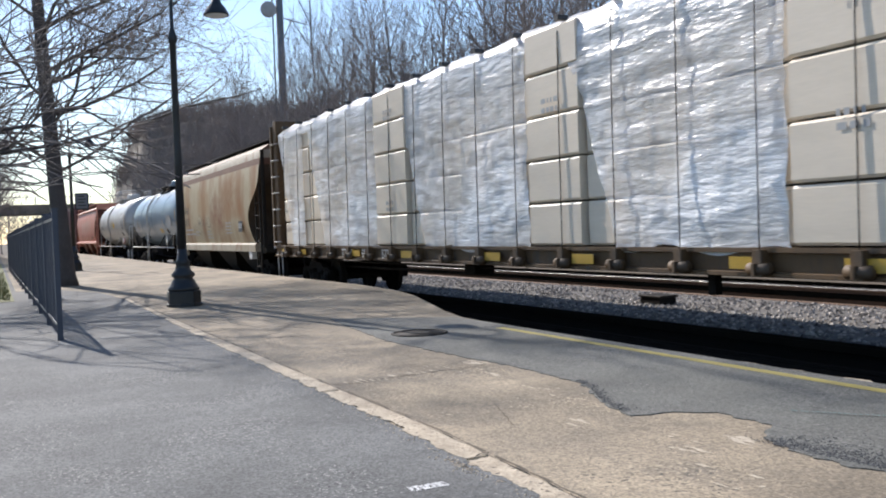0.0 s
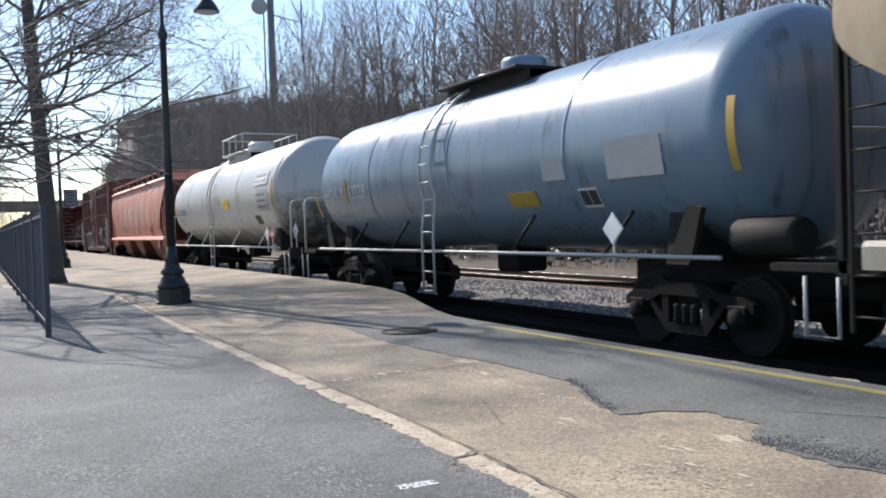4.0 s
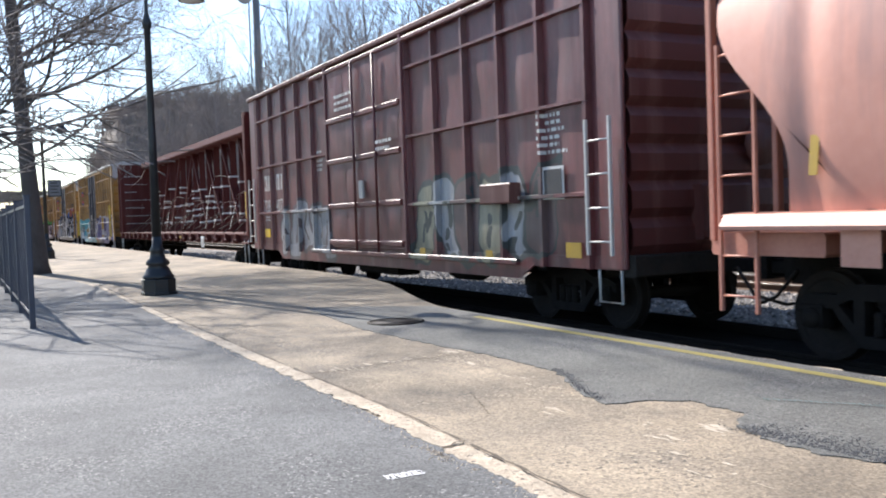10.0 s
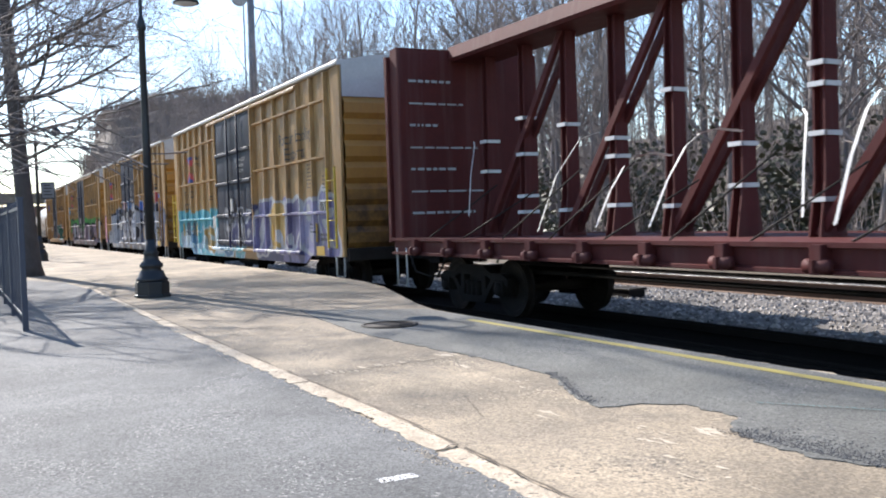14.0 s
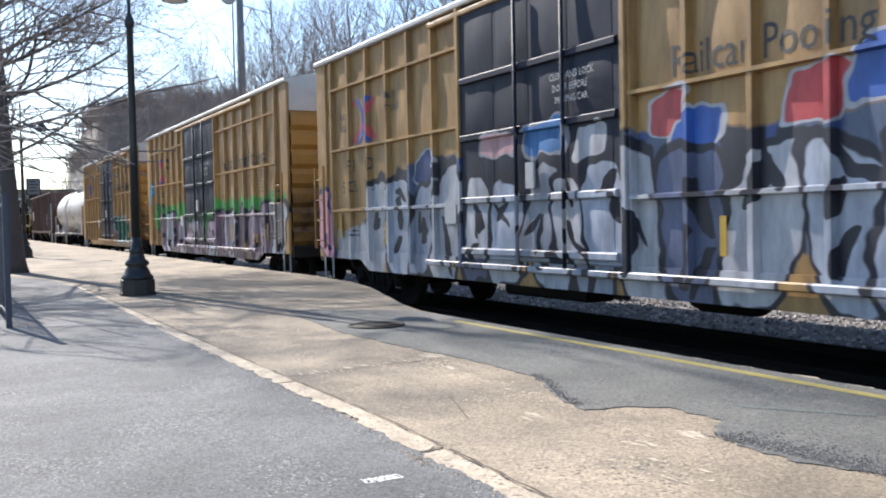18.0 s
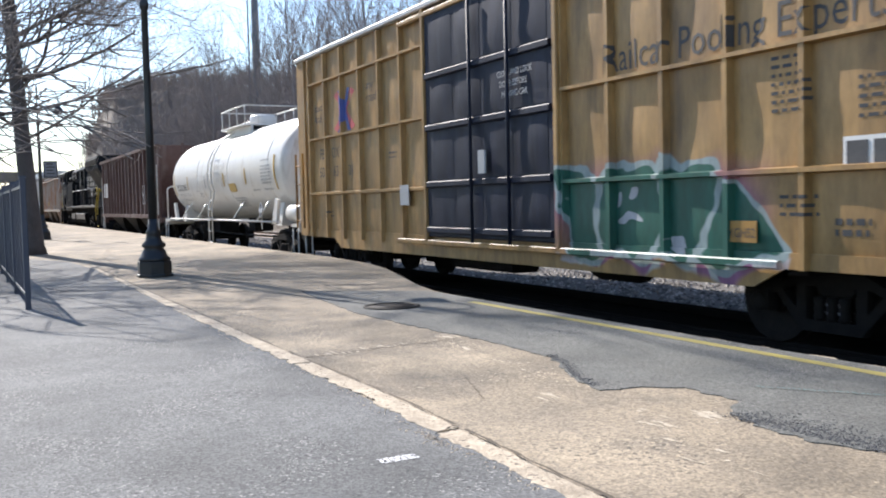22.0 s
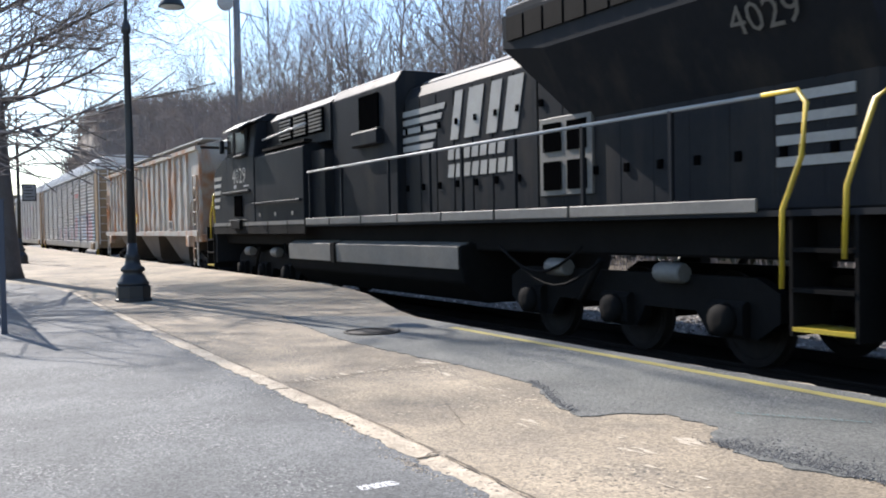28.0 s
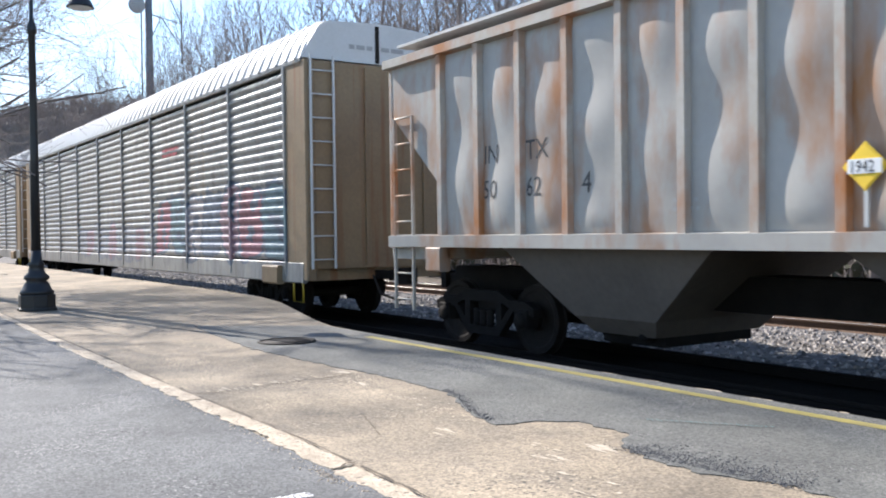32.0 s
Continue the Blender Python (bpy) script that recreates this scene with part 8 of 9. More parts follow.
# ---- centerbeam flatcars ----
def centerbeam(label, x0, paint, half=12.05):
    c = new_car("centerbeam_flatcar", label, x0)
    deck = Shape()
    deck.box(-half, half, -1.48, 1.48, 1.2, 1.27)
    part("deck", deck, paint, c)
    part("center_sill", Shape().box(-half - 0.3, half + 0.3, -0.33, 0.33, 0.86, 1.2, 0.03), M_TRUCK, c)
    for s in (-1, 1):
        part("side_sill", Shape().prism([(s * 1.40, 0.98), (s * 1.56, 0.98), (s * 1.56, 1.02), (s * 1.50, 1.03), (s * 1.50, 1.22), (s * 1.57, 1.23), (s * 1.57, 1.28), (s * 1.40, 1.28)], -half, half, "x"), paint, c)
        part("bulkhead", Shape().box(s * half, s * (half - 0.35), -1.5, 1.5, 1.27, 4.72, 0.03), paint, c)
        fl = Shape()
        for y in (-1.5, -0.5, 0.5, 1.5):
            fl.box(s * half, s * (half + 0.12), y - 0.06, y + 0.06, 1.2, 4.6, 0.01)
        for z in (1.7, 2.3, 2.9, 3.5, 4.1):
            fl.box(s * half, s * (half + 0.08), -1.45, 1.45, z - 0.04, z + 0.04)
        part("bulkhead_ribs", fl, paint, c)
    part("top_chord", Shape().prism([(-0.42, 4.5), (0.42, 4.5), (0.46, 4.56), (0.42, 4.78), (-0.42, 4.78), (-0.46, 4.56)], -half + 0.3, half - 0.3, "x"), paint, c)
    me = Shape().prism([(-0.22, 1.27), (0.22, 1.27), (0.12, 1.9), (0.095, 4.52), (-0.095, 4.52), (-0.12, 1.9)], -0.085, -0.06, "x").prism([(-0.22, 1.27), (0.22, 1.27), (0.12, 1.9), (0.095, 4.52), (-0.095, 4.52), (-0.12, 1.9)], 0.06, 0.085, "x").prism([(-0.03, 1.27), (0.03, 1.27), (0.03, 4.52), (-0.03, 4.52)], -0.06, 0.06, "x").mesh("post", paint)
    fl = Shape().prism([(-0.17, 1.27), (0.17, 1.27), (0.12, 1.7), (0.12, 4.5), (-0.12, 4.5), (-0.12, 1.7)], -0.02, 0.02, "y").mesh("post_web", paint)
    br = Shape().box(-0.07, 0.07, -0.1, 0.1, 0.98, 1.26, 0.01).lathe([(0.03, -0.16), (0.07, -0.13), (0.07, 0.13), (0.03, 0.16)], (0.0, -0.06, 1.06), 10, "x").box(-0.02, 0.02, -0.16, -0.04, 1.0, 1.12)
    bm = br.mesh("winch", paint)
    n = 19
    for i in range(n):
        x = -11.0 + 22.0 * i / (n - 1)
        p = share("post", me, c, pose(x, 0, 0))
        share("winch", bm, c, pose(x, -1.55, 0))
        share("winch", bm, c, pose(x, 1.55, 0, 0, 0, 180))
        part("floor_beam", Shape().box(x - 0.06, x + 0.06, -1.45, 1.45, 1.0, 1.2), paint, c)
    for i in range(0, n - 2, 2):
        x = -11.0 + 22.0 * i / (n - 1)
        w = 22.0 / (n - 1) * 2
        s = -1 if i >= 8 else 1
        a, b = (x, x + w) if s > 0 else (x + w, x)
        d = Shape()
        for y in (-0.14, 0.06):
            d.add([(a - 0.07, y, 1.3), (a + 0.07, y, 1.3), (b + 0.07, y, 4.5), (b - 0.07, y, 4.5), (a - 0.07, y + 0.08, 1.3), (a + 0.07, y + 0.08, 1.3), (b + 0.07, y + 0.08, 4.5), (b - 0.07, y + 0.08, 4.5)],
                  [(0, 1, 2, 3), (7, 6, 5, 4), (0, 4, 5, 1), (1, 5, 6, 2), (2, 6, 7, 3), (3, 7, 4, 0)])
        part("diagonal", d, paint, c)
    for s in (-1, 1):
        truck(c, s * (half - 2.1))
        part("step", Shape().tube([(s * (half - 0.1), -1.5, 1.1), (s * (half - 0.1), -1.5, 0.42), (s * (half - 0.5), -1.5, 0.42), (s * (half - 0.5), -1.5, 1.1)], 0.02, 6), M_GREYSTEEL, c)
    pipe = Shape().tube([(-half + 3, -0.6, 0.72), (half - 3, -0.6, 0.72)], 0.035, 6).tube([(-half + 3, -0.8, 0.86), (half - 3, -0.8, 0.86)], 0.025, 6).box(-1.9, -1.5, -0.9, -0.5, 0.74, 1.0, 0.04).box(5.0, 5.12, -1.3, -1.2, 0.72, 1.0)
    part("brake_gear", pipe, M_TRUCK, c)
    couplers(c, half + 0.95)
    return c


def empty_centerbeam():
    c = centerbeam("empty brick red centerbeam flatcar with loose white straps", -123.95, M_BRICKRED)
    rnd = random.Random(21)
    n = 19
    for i in range(n):
        x = -11.0 + 22.0 * i / (n - 1)
        # bands wrapped round the posts at varying heights
        for z in sorted(rnd.sample([1.65, 1.9, 2.15, 2.4, 2.65, 2.95, 3.2], rnd.randint(2, 4))):
            w = 0.135
            b = Shape()
            t = rnd.uniform(-0.03, 0.05)
            b.box(x - 0.11, x + 0.11, -w - 0.03, -w + 0.02, z + t, z + t + 0.055).box(x + 0.10, x + 0.11, -w, w, z + t, z + t + 0.055)
            part("strap", b, M_STRAP, c)
        if 2 < i < 17 and i % 3 != 0:
            # stiff loose ends that stand off the deck and hook over
            top, a = rnd.uniform(2.15, 2.75) + (0.6 if i == 13 else 0), rnd.uniform(0.3, 0.7)
            pts = [(x - a, -1.0, 1.42), (x - 0.62 * a, -0.9, 1.42 + 0.5 * (top - 1.42)), (x - 0.3 * a, -0.78, 1.42 + 0.85 * (top - 1.42)), (x - 0.1 * a, -0.66, top - 0.02), (x + 0.1, -0.52, top + 0.02), (x + 0.32, -0.36, top - 0.03)]
            s = Shape()
            rows = [[(p[0] - 0.022, p[1], p[2]), (p[0] + 0.022, p[1], p[2] + 0.02)] for p in pts]
            s.sheet(rows, True)
            s.sheet([[(q[0], q[1] + 0.006, q[2]) for q in r][::-1] for r in rows], True)
            part("loose_strap", s, M_STRAP, c)
        if i % 3 == 0:
            z = rnd.uniform(2.2, 3.1)
            L = rnd.uniform(0.35, 0.8) * rnd.choice((-1, 1))
            pts = [(x, -0.36, z), (x + L * 0.35, -0.5, z - 0.08), (x + L * 0.7, -0.75, z - 0.6), (x + L, -0.95, 1.4 + rnd.uniform(-0.1, 0.3))]
            s = Shape()
            rows = [[(p[0] - 0.013, p[1], p[2]), (p[0] + 0.013, p[1], p[2] + 0.015)] for p in pts]
            s.sheet(rows + [], True)
            s.sheet([[(q[0], q[1] + 0.006, q[2]) for q in r][::-1] for r in rows], True)
            part("loose_strap", s, M_STRAP, c)
        # chains from the sill up to the posts
        ch = Shape().tube([(x + 0.25, -1.45, 1.28), (x + 0.85, -0.4, 2.1 + rnd.uniform(-0.2, 0.3))], 0.012, 4)
        part("cable", ch, M_DARKSTEEL, c)
    for j in range(7):
        bars(-11.85, -1.52 if j > 9 else -1.0, 3.9 - j * 0.4, (0.9, 1.5, 0.6, 1.8, 1.2, 2.0, 1.4)[j], 1, M_LETGREY, c, h=0.03 if j % 2 else 0.045, seed=j).matrix_basis = pose(-11.66, -1.3, 4.1 - j * 0.4, 0, 0, 90)
    plate(c, 6.75, 1.0, 0.42, 0.36, -1.63, M_WHITE, "notice_board")
    plate(c, 6.75, 1.0, 0.34, 0.2, -1.64, M_GREYSTEEL, "notice_print")
    for x in (2.9, -8.6):
        plate(c, x, 1.13, 0.25, 0.07, -1.575, M_REFLECT, "reflector")
    bars(2.2, -1.56, 1.1, 0.3, 1, M_LETWHITE, c, h=0.06)
    plate(c, 11.9, 2.1, 0.14, 0.75, -1.52, M_REFLECT, "reflector")


empty_centerbeam()


def lumber_car():
    c = centerbeam("brown centerbeam flatcar loaded with wrapped lumber", -13.25, M_TTX, 12.25)
    spaced("TTZX|85|5772", (-6.6, -5.35, -4.2), -1.60, 1.03, 0.26, M_LETWHITE, c)
    for x in (-11.2, -9.6, -5.75, -3.0, 0.4, 2.9, 5.9, 7.4, 9.4):
        plate(c, x, 1.12, 0.5, 0.13, -1.58, M_REFLECT, "reflector")
    ladder(c, -12.15, -11.75, -1.6, 1.2, 4.3, 0.45, M_GREYSTEEL, stiles=False)
    ld = thing("lumber_load", "cream wrapped lumber bundles under glossy white shrink film", "lumber load", group="")
    TRAIN.append((ld, -13.25))
    edges = [-11.4, -9.1, -6.75, -4.5, -2.9, -0.75, 1.54, 2.9, 5.0, 6.5, 8.7, 11.3]
    rnd = random.Random(14)
    for a, b in zip(edges, edges[1:]):
        for side in (-1, 1):
            for k in range(5):
                z0 = 1.30 + k * 0.615
                s = Shape()
                j = rnd.uniform(-0.012, 0.012) + (0.09 if a in (-4.5, 1.54, 6.5) else 0.0)
                s.prism([(side * (1.44 + j), z0), (side * (1.47 + j), z0 + 0.03), (side * (1.47 + j), z0 + 0.56), (side * (1.44 + j), z0 + 0.59), (side * 0.45, z0 + 0.59), (side * 0.45, z0)], a + 0.03, b - 0.03, "x")
                part("bundle", s, M_LUMBER, ld)
    films = [(-11.3, -9.5, 0.035), (-8.7, -4.5, 0.06), (-2.95, 1.5, 0.07), (2.85, 6.45, 0.07), (8.6, 11.2, 0.065)]
    for q, (a, b, d) in enumerate(films):
        nx, nz = int((b - a) / 0.06), 60
        rows = []
        for j in range(nz + 1):
            z = 1.24 + 3.22 * j / nz
            row = []
            for i in range(nx + 1):
                lo = a + 0.75 * (1 - j / nz) ** 1.3 - 0.45 * (j / nz) ** 2 + 0.10 * noise.noise((z * 1.1, q, 2))
                x = lo + (b - lo) * i / nx
                w = 0.5 * noise.noise((x * 0.8, z * 0.9, q * 5.0)) + 0.75 * (0.5 - abs(noise.noise((x * 0.9 + z * 0.7, z * 3.2, q + 9.0)))) + 0.30 * (0.4 - abs(noise.noise((x * 2.2 - z * 1.5, z * 7.5, q + 3.0)))) + 0.22 * (0.4 - abs(noise.noise((x * 6.0, z * 1.3, q + 13.0))))
                out = d * (0.35 + w) * (0.5 + 0.5 * math.sin(math.pi * min(1, max(0, j / nz)) * 0.9 + 0.3))
                y = -1.495 - max(0.005, out)
                if z > 4.3:
                    y += (z - 4.3) * 1.6
                e = 0.05 * noise.noise((z * 2.3, q, i > nx / 2))
                row.append((x + (e if i in (0, nx) else 0), y, z + (0.13 * noise.noise((x * 1.2, q, 7)) * (1 - j / nz) ** 3)))
            rows.append(row)
        part("film_sheet", Shape().sheet(rows, True), M_FILM, ld, "wrinkled glossy white film")
    # film folded over the top of the stacks
    rows = []
    for i in range(90):
        x = -11.4 + 22.8 * i / 89
        h = 0.07 * noise.noise((x * 1.1, 1, 2)) + 0.05 * abs(math.sin(x * 1.35))
        rows.append([(x, -1.53, 4.12 + 0.2 * noise.noise((x * 0.8, 4, 4))), (x, -1.51, 4.34 + h * 0.4), (x, -1.35, 4.43 + h), (x, -0.75, 4.46 + h), (x, -0.45, 4.40 + h)])
    part("film_top", Shape().sheet([list(r) for r in zip(*rows)], True), M_FILM, ld)
    for x in np.linspace(-11.0, 11.0, 19):
        part("tie_cable", Shape().tube([(x, -1.60, 1.25), (x, -1.585, 3.0), (x, -1.56, 4.25), (x, -1.3, 4.50), (x, -0.5, 4.60)], 0.009, 4), M_DARKSTEEL, ld)
        part("corner_guard", Shape().box(x - 0.05, x + 0.05, -1.57, -1.40, 4.40, 4.47, 0.01), M_LETBLACK, ld)
    for k, (x, z) in enumerate(((-3.7, 3.9), (-3.7, 2.1), (2.2, 3.3), (7.3, 3.7), (7.3, 2.5))):
        bars(x - 0.2, -1.58, z, 0.45, 2, M_LETGREY, ld, h=0.07, gap=0.13, seed=k)


lumber_car()


# ---- covered autoracks ----
def autorack(x0, tags):
    c = new_car("autorack_car", "tall silver corrugated autorack car with white roof and tan ends", x0)
    paint = tags_on(surface("galvanised autorack sheet", (0.36, 0.355, 0.34), (0.28, 0.275, 0.26), 0.45, 0.15, scale=0.7, fine=12, streak=(0.34, 0.29, 0.23), streak_amount=0.35), tags)
    half = 13.3
    part("core", Shape().box(-half + 0.4, half - 0.4, -1.3, 1.3, 1.0, 4.7), M_DARKSTEEL, c)
    part("deck", Shape().box(-half, half, -1.5, 1.5, 0.78, 1.02, 0.02), M_AUTOEND, c)
    posts = [-half + 0.75 + (2 * half - 1.5) * i / 9 for i in range(10)]
    for side in (-1, 1):
        for a, b in zip(posts, posts[1:]):
            n = 20
            prof = []
            for k in range(n):
                z = 1.15 + k * 3.5 / n
                prof += [(side * 1.50, z), (side * 1.535, z + 0.05), (side * 1.535, z + 0.10), (side * 1.50, z + 0.145)]
            m = len(prof)
            v = [(a + 0.04, y, z) for y, z in prof] + [(b - 0.04, y, z) for y, z in prof]
            part("side_panel", Shape().add(v, [(i, m + i, m + i + 1, i + 1) if side < 0 else (i + 1, m + i + 1, m + i, i) for i in range(m - 1)]), paint, c)
        for x in posts:
            part("post", Shape().box(x - 0.05, x + 0.05, side * 1.50, side * 1.565, 0.85, 4.72, 0.01), paint, c)
        part("side_sill", Shape().box(-half, half, side * 1.46, side * 1.55, 0.74, 1.12, 0.02), paint, c)
        part("top_rail", Shape().box(-half, half, side * 1.47, side * 1.56, 4.68, 4.78, 0.02), paint, c)
    rp = [(-1.56, 4.76), (-1.46, 5.0), (-1.26, 5.32), (-1.08, 5.46), (0, 5.52), (1.08, 5.46), (1.26, 5.32), (1.46, 5.0), (1.56, 4.76)]
    roof = part("roof", Shape().prism(rp, -half, half, "x"), M_AUTOROOF, c)
    for i in range(64):
        x = -half + 0.2 + i * (2 * half - 0.4) / 63
        part("roof_rib", Shape().prism([(y * 1.012, z + 0.022) for y, z in rp] + [(y * 0.98, z - 0.01) for y, z in rp[::-1]], x - 0.05, x + 0.05, "x"), M_AUTOROOF, roof)
    for s in (-1, 1):
        part("end_door", Shape().box(s * half, s * (half + 0.12), -1.42, 1.42, 1.0, 4.72, 0.03), M_AUTOEND, c)
        part("end_gable", Shape().prism([(y * 0.98, z) for y, z in rp], s * half, s * (half + 0.06), "x"), M_AUTOROOF, c)
        part("gable_seam", Shape().box(s * (half + 0.06), s * (half + 0.075), -0.05, 0.03, 4.78, 5.46), M_DARKSTEEL, c)
        for y in (-1.44, 1.44):
            part("end_post", Shape().box(s * (half - 0.7), s * (half + 0.16), y - 0.1, y + 0.1, 0.8, 4.72, 0.03), M_AUTOEND, c)
        ladder_x(c, -1.45, -1.0, s * (half + 0.2), 1.0, 4.8, 0.42, M_AUTOROOF)
        dr = Shape()
        for y in (-0.95, -0.3, 0.3, 0.95):
            dr.box(s * (half + 0.12), s * (half + 0.16), y - 0.03, y + 0.03, 1.05, 4.65)
        part("door_ribs", dr, M_AUTOEND, c)
        part("hand_brake", Shape().box(s * (half - 1.6), s * (half - 0.9), -1.66, -1.5, 0.7, 1.05, 0.03), M_AUTOEND, c)
        bars(0, 0, 0, 1.5, 1, M_LETGREY, c, h=0.08, seed=4).matrix_basis = pose(s * (half + 0.07), -0.6, 5.0, 0, 0, 90 * s)
        truck(c, s * (half - 2.7))
        part("step", Shape().tube([(s * (half - 0.1), -1.5, 0.9), (s * (half - 0.1), -1.5, 0.4), (s * (half - 0.5), -1.5, 0.4), (s * (half - 0.5), -1.5, 0.9)], 0.02, 6), M_HANDYELLOW, c)
    couplers(c, half + 1.1)
    bars(5.2, -1.545, 3.7, 1.6, 2, M_REDMARK, c, h=0.07, gap=0.13, seed=7)
    return c


SPRAY = letters(4.6, 12.6, 1.05, 2.6, 7, [(0.34, 0.15, 0.18), (0.16, 0.25, 0.29), (0.38, 0.36, 0.38), (0.20, 0.24, 0.30), (0.36, 0.24, 0.27)], (0.14, 0.17, 0.22), 51) + letters(-4.0, 4.4, 1.05, 2.0, 9, [(0.30, 0.30, 0.32), (0.30, 0.20, 0.22), (0.33, 0.33, 0.33)], (0.22, 0.24, 0.28), 52)
autorack(-303.6, SPRAY)
autorack(-332.2, letters(-4.0, 4.4, 1.05, 2.0, 9, [(0.30, 0.30, 0.32), (0.30, 0.20, 0.22)], (0.22, 0.24, 0.28), 53))


# ---- the locomotive ----
def locomotive():
    c = new_car("locomotive", "black diesel freight locomotive with white stripes and yellow handrails", -256.75, "")
    c["category"] = "locomotive"
    P = M_LOCO
    part("underframe", Shape().box(-11.2, 11.0, -1.2, 1.2, 1.2, 1.66, 0.03), M_LOCODIRT, c)
    for s in (-1, 1):
        part("walkway", Shape().box(-11.1, 10.9, s * 0.8, s * 1.56, 1.64, 1.70), P, c)
        # the pale edge is made of plates
        xs = [-3.4, -2.0, -0.4, 1.2, 2.8, 4.4, 6.2, 9.3]
        for a, b in zip(xs, xs[1:]):
            part("walkway_edge", Shape().box(a + 0.03, b - 0.03, s * 1.55, s * 1.585, 1.68, 1.82, 0.008), M_SILL, c)
        ys = [-11.0, -9.6, -7.7, -6.0, -4.6, -3.45]
        for a, b in zip(ys, ys[1:]):
            part("sill_plate", Shape().box(a + 0.01, b - 0.01, s * 1.545, s * 1.575, 1.48, 1.78, 0.008), M_LOCODIRT, c)
            part("sill_stripe", Shape().box(a + 0.03, b - 0.03, s * 1.575, s * 1.583, 1.70, 1.79), M_SILL, c)
    # nose and cab
    nose = Shape().prism([(-11.1, 1.7), (-11.1, 3.12), (-10.85, 3.32), (-9.85, 3.58), (-9.7, 3.58), (-9.7, 1.7)], -1.2, 1.2, "y")
    part("nose", nose, P, c, bevel=0.05)
    cab = Shape().prism([(-1.52, 1.7), (-1.52, 3.5), (-1.42, 4.3), (-1.1, 4.5), (1.1, 4.5), (1.42, 4.3), (1.52, 3.5), (1.52, 1.7)], -9.75, -7.25, "x")
    cb = part("cab", cab, P, c, bevel=0.03)
    part("cab_roof", Shape().prism([(-1.5, 4.36), (-1.1, 4.56), (1.1, 4.56), (1.5, 4.36)], -9.95, -7.2, "x"), P, cb)
    for a, b in ((-9.55, -8.85), (-8.7, -7.8)):
        part("window_frame", Shape().prism([(a, 3.58), (b, 3.58), (b, 4.22), (a + (0.12 if a < -9 else 0), 4.22)], -1.56, -1.50, "y"), P, cb)
        part("window_pane", Shape().prism([(a + 0.06, 3.64), (b - 0.06, 3.64), (b - 0.06, 4.16), (a + 0.06 + (0.1 if a < -9 else 0), 4.16)], -1.57, -1.558, "y"), M_GLASS, cb)
    part("windshield", Shape().box(-9.77, -9.755, -1.2, 1.2, 3.66, 4.2), M_GLASS, cb)
    part("sun_visor", Shape().prism([(-1.5, 4.36), (-1.85, 4.16), (-1.86, 4.19), (-1.5, 4.40)], -8.85, -7.5, "x"), M_SILL, cb)
    part("arm_rest", Shape().box(-8.72, -7.78, -1.62, -1.5, 3.5, 3.57, 0.02), P, cb)
    part("mirror", Shape().box(-9.72, -9.6, -1.72, -1.6, 3.7, 4.05, 0.02), P, cb)
    for a, b, z in ((-10.0, -7.55, 2.6), (-7.2, -3.75, 2.24)):
        part("belt_rail", Shape().box(a, b, -1.60, -1.52, z - 0.03, z + 0.03, 0.01), P, c)
    part("vent", Shape().box(-8.95, -8.3, -1.56, -1.5, 1.95, 2.5), M_VOID, c)
    part("step_light", Shape().box(-8.9, -8.1, -1.68, -1.55, 1.62, 1.86, 0.02), M_LOCODIRT, c)
    part("bright_edge", Shape().box(-9.35, -7.75, -1.60, -1.56, 1.84, 1.87), M_SILL, c)
    for x in (-6.7, -5.5, -4.3):
        plate(c, x, 1.96, 0.12, 0.09, -1.56, M_SILL, "marker_plate")
    # stripes on the nose side
    for k in range(5):
        z = 2.2 + k * 0.2
        part("nose_stripe", Shape().prism([(-11.05, z), (-10.55 + k * 0.06, z), (-10.5 + k * 0.06, z + 0.1), (-11.05, z + 0.1)], -1.53, -1.515, "y"), M_LOCOWHITE, c)
    part("nose_side", Shape().prism([(-11.06, 1.7), (-11.06, 3.2), (-10.85, 3.34), (-9.76, 3.62), (-9.74, 1.7)], -1.515, -1.18, "y"), P, c)
    lettering("4029", -9.2, -1.524, 2.84, 0.58, M_LOCOWHITE, c, squeeze=1.08)
    bars(-9.0, -1.54, 2.7, 0.3, 1, M_LETGREY, c, h=0.1)
    bars(-8.1, -1.54, 2.72, 0.6, 1, M_LETGREY, c, h=0.05)
    # equipment cabinet behind the cab
    part("cabinet", Shape().prism([(-1.5, 1.7), (-1.5, 3.42), (-1.35, 3.52), (1.35, 3.52), (1.5, 3.42), (1.5, 1.7)], -7.25, -3.7, "x"), P, c, bevel=0.02)
    part("upper_cabinet", Shape().prism([(-1.15, 3.5), (-1.15, 4.3), (-0.9, 4.5), (0.9, 4.5), (1.15, 4.3), (1.15, 3.5)], -7.25, -2.9, "x"), P, c)
    for a in (-6.1, -5.1, -4.1):
        v = part("louver_frame", Shape().box(a, a + 0.85, -1.19, -1.14, 3.72, 4.25), M_VOID, c)
        for k in range(6):
            part("louver", Shape().box(a + 0.04, a + 0.81, -1.22, -1.18, 3.76 + k * 0.08, 3.80 + k * 0.08), M_SILL, v)
    part("top_rail", Shape().tube([(-7.0, -1.35, 3.85), (-3.9, -1.35, 3.95)], 0.025, 6), M_GREYSTEEL, c)
    part("top_step", Shape().box(-6.6, -3.6, -1.5, -1.3, 3.52, 3.58), M_LOCODIRT, c)
    # the box above the alternator, with its dark opening
    part("blower_box", Shape().prism([(-1.1, 1.7), (-1.1, 4.3), (-0.95, 4.52), (0.95, 4.52), (1.1, 4.3), (1.1, 1.7)], -2.9, 0.25, "x"), P, c, bevel=0.02)
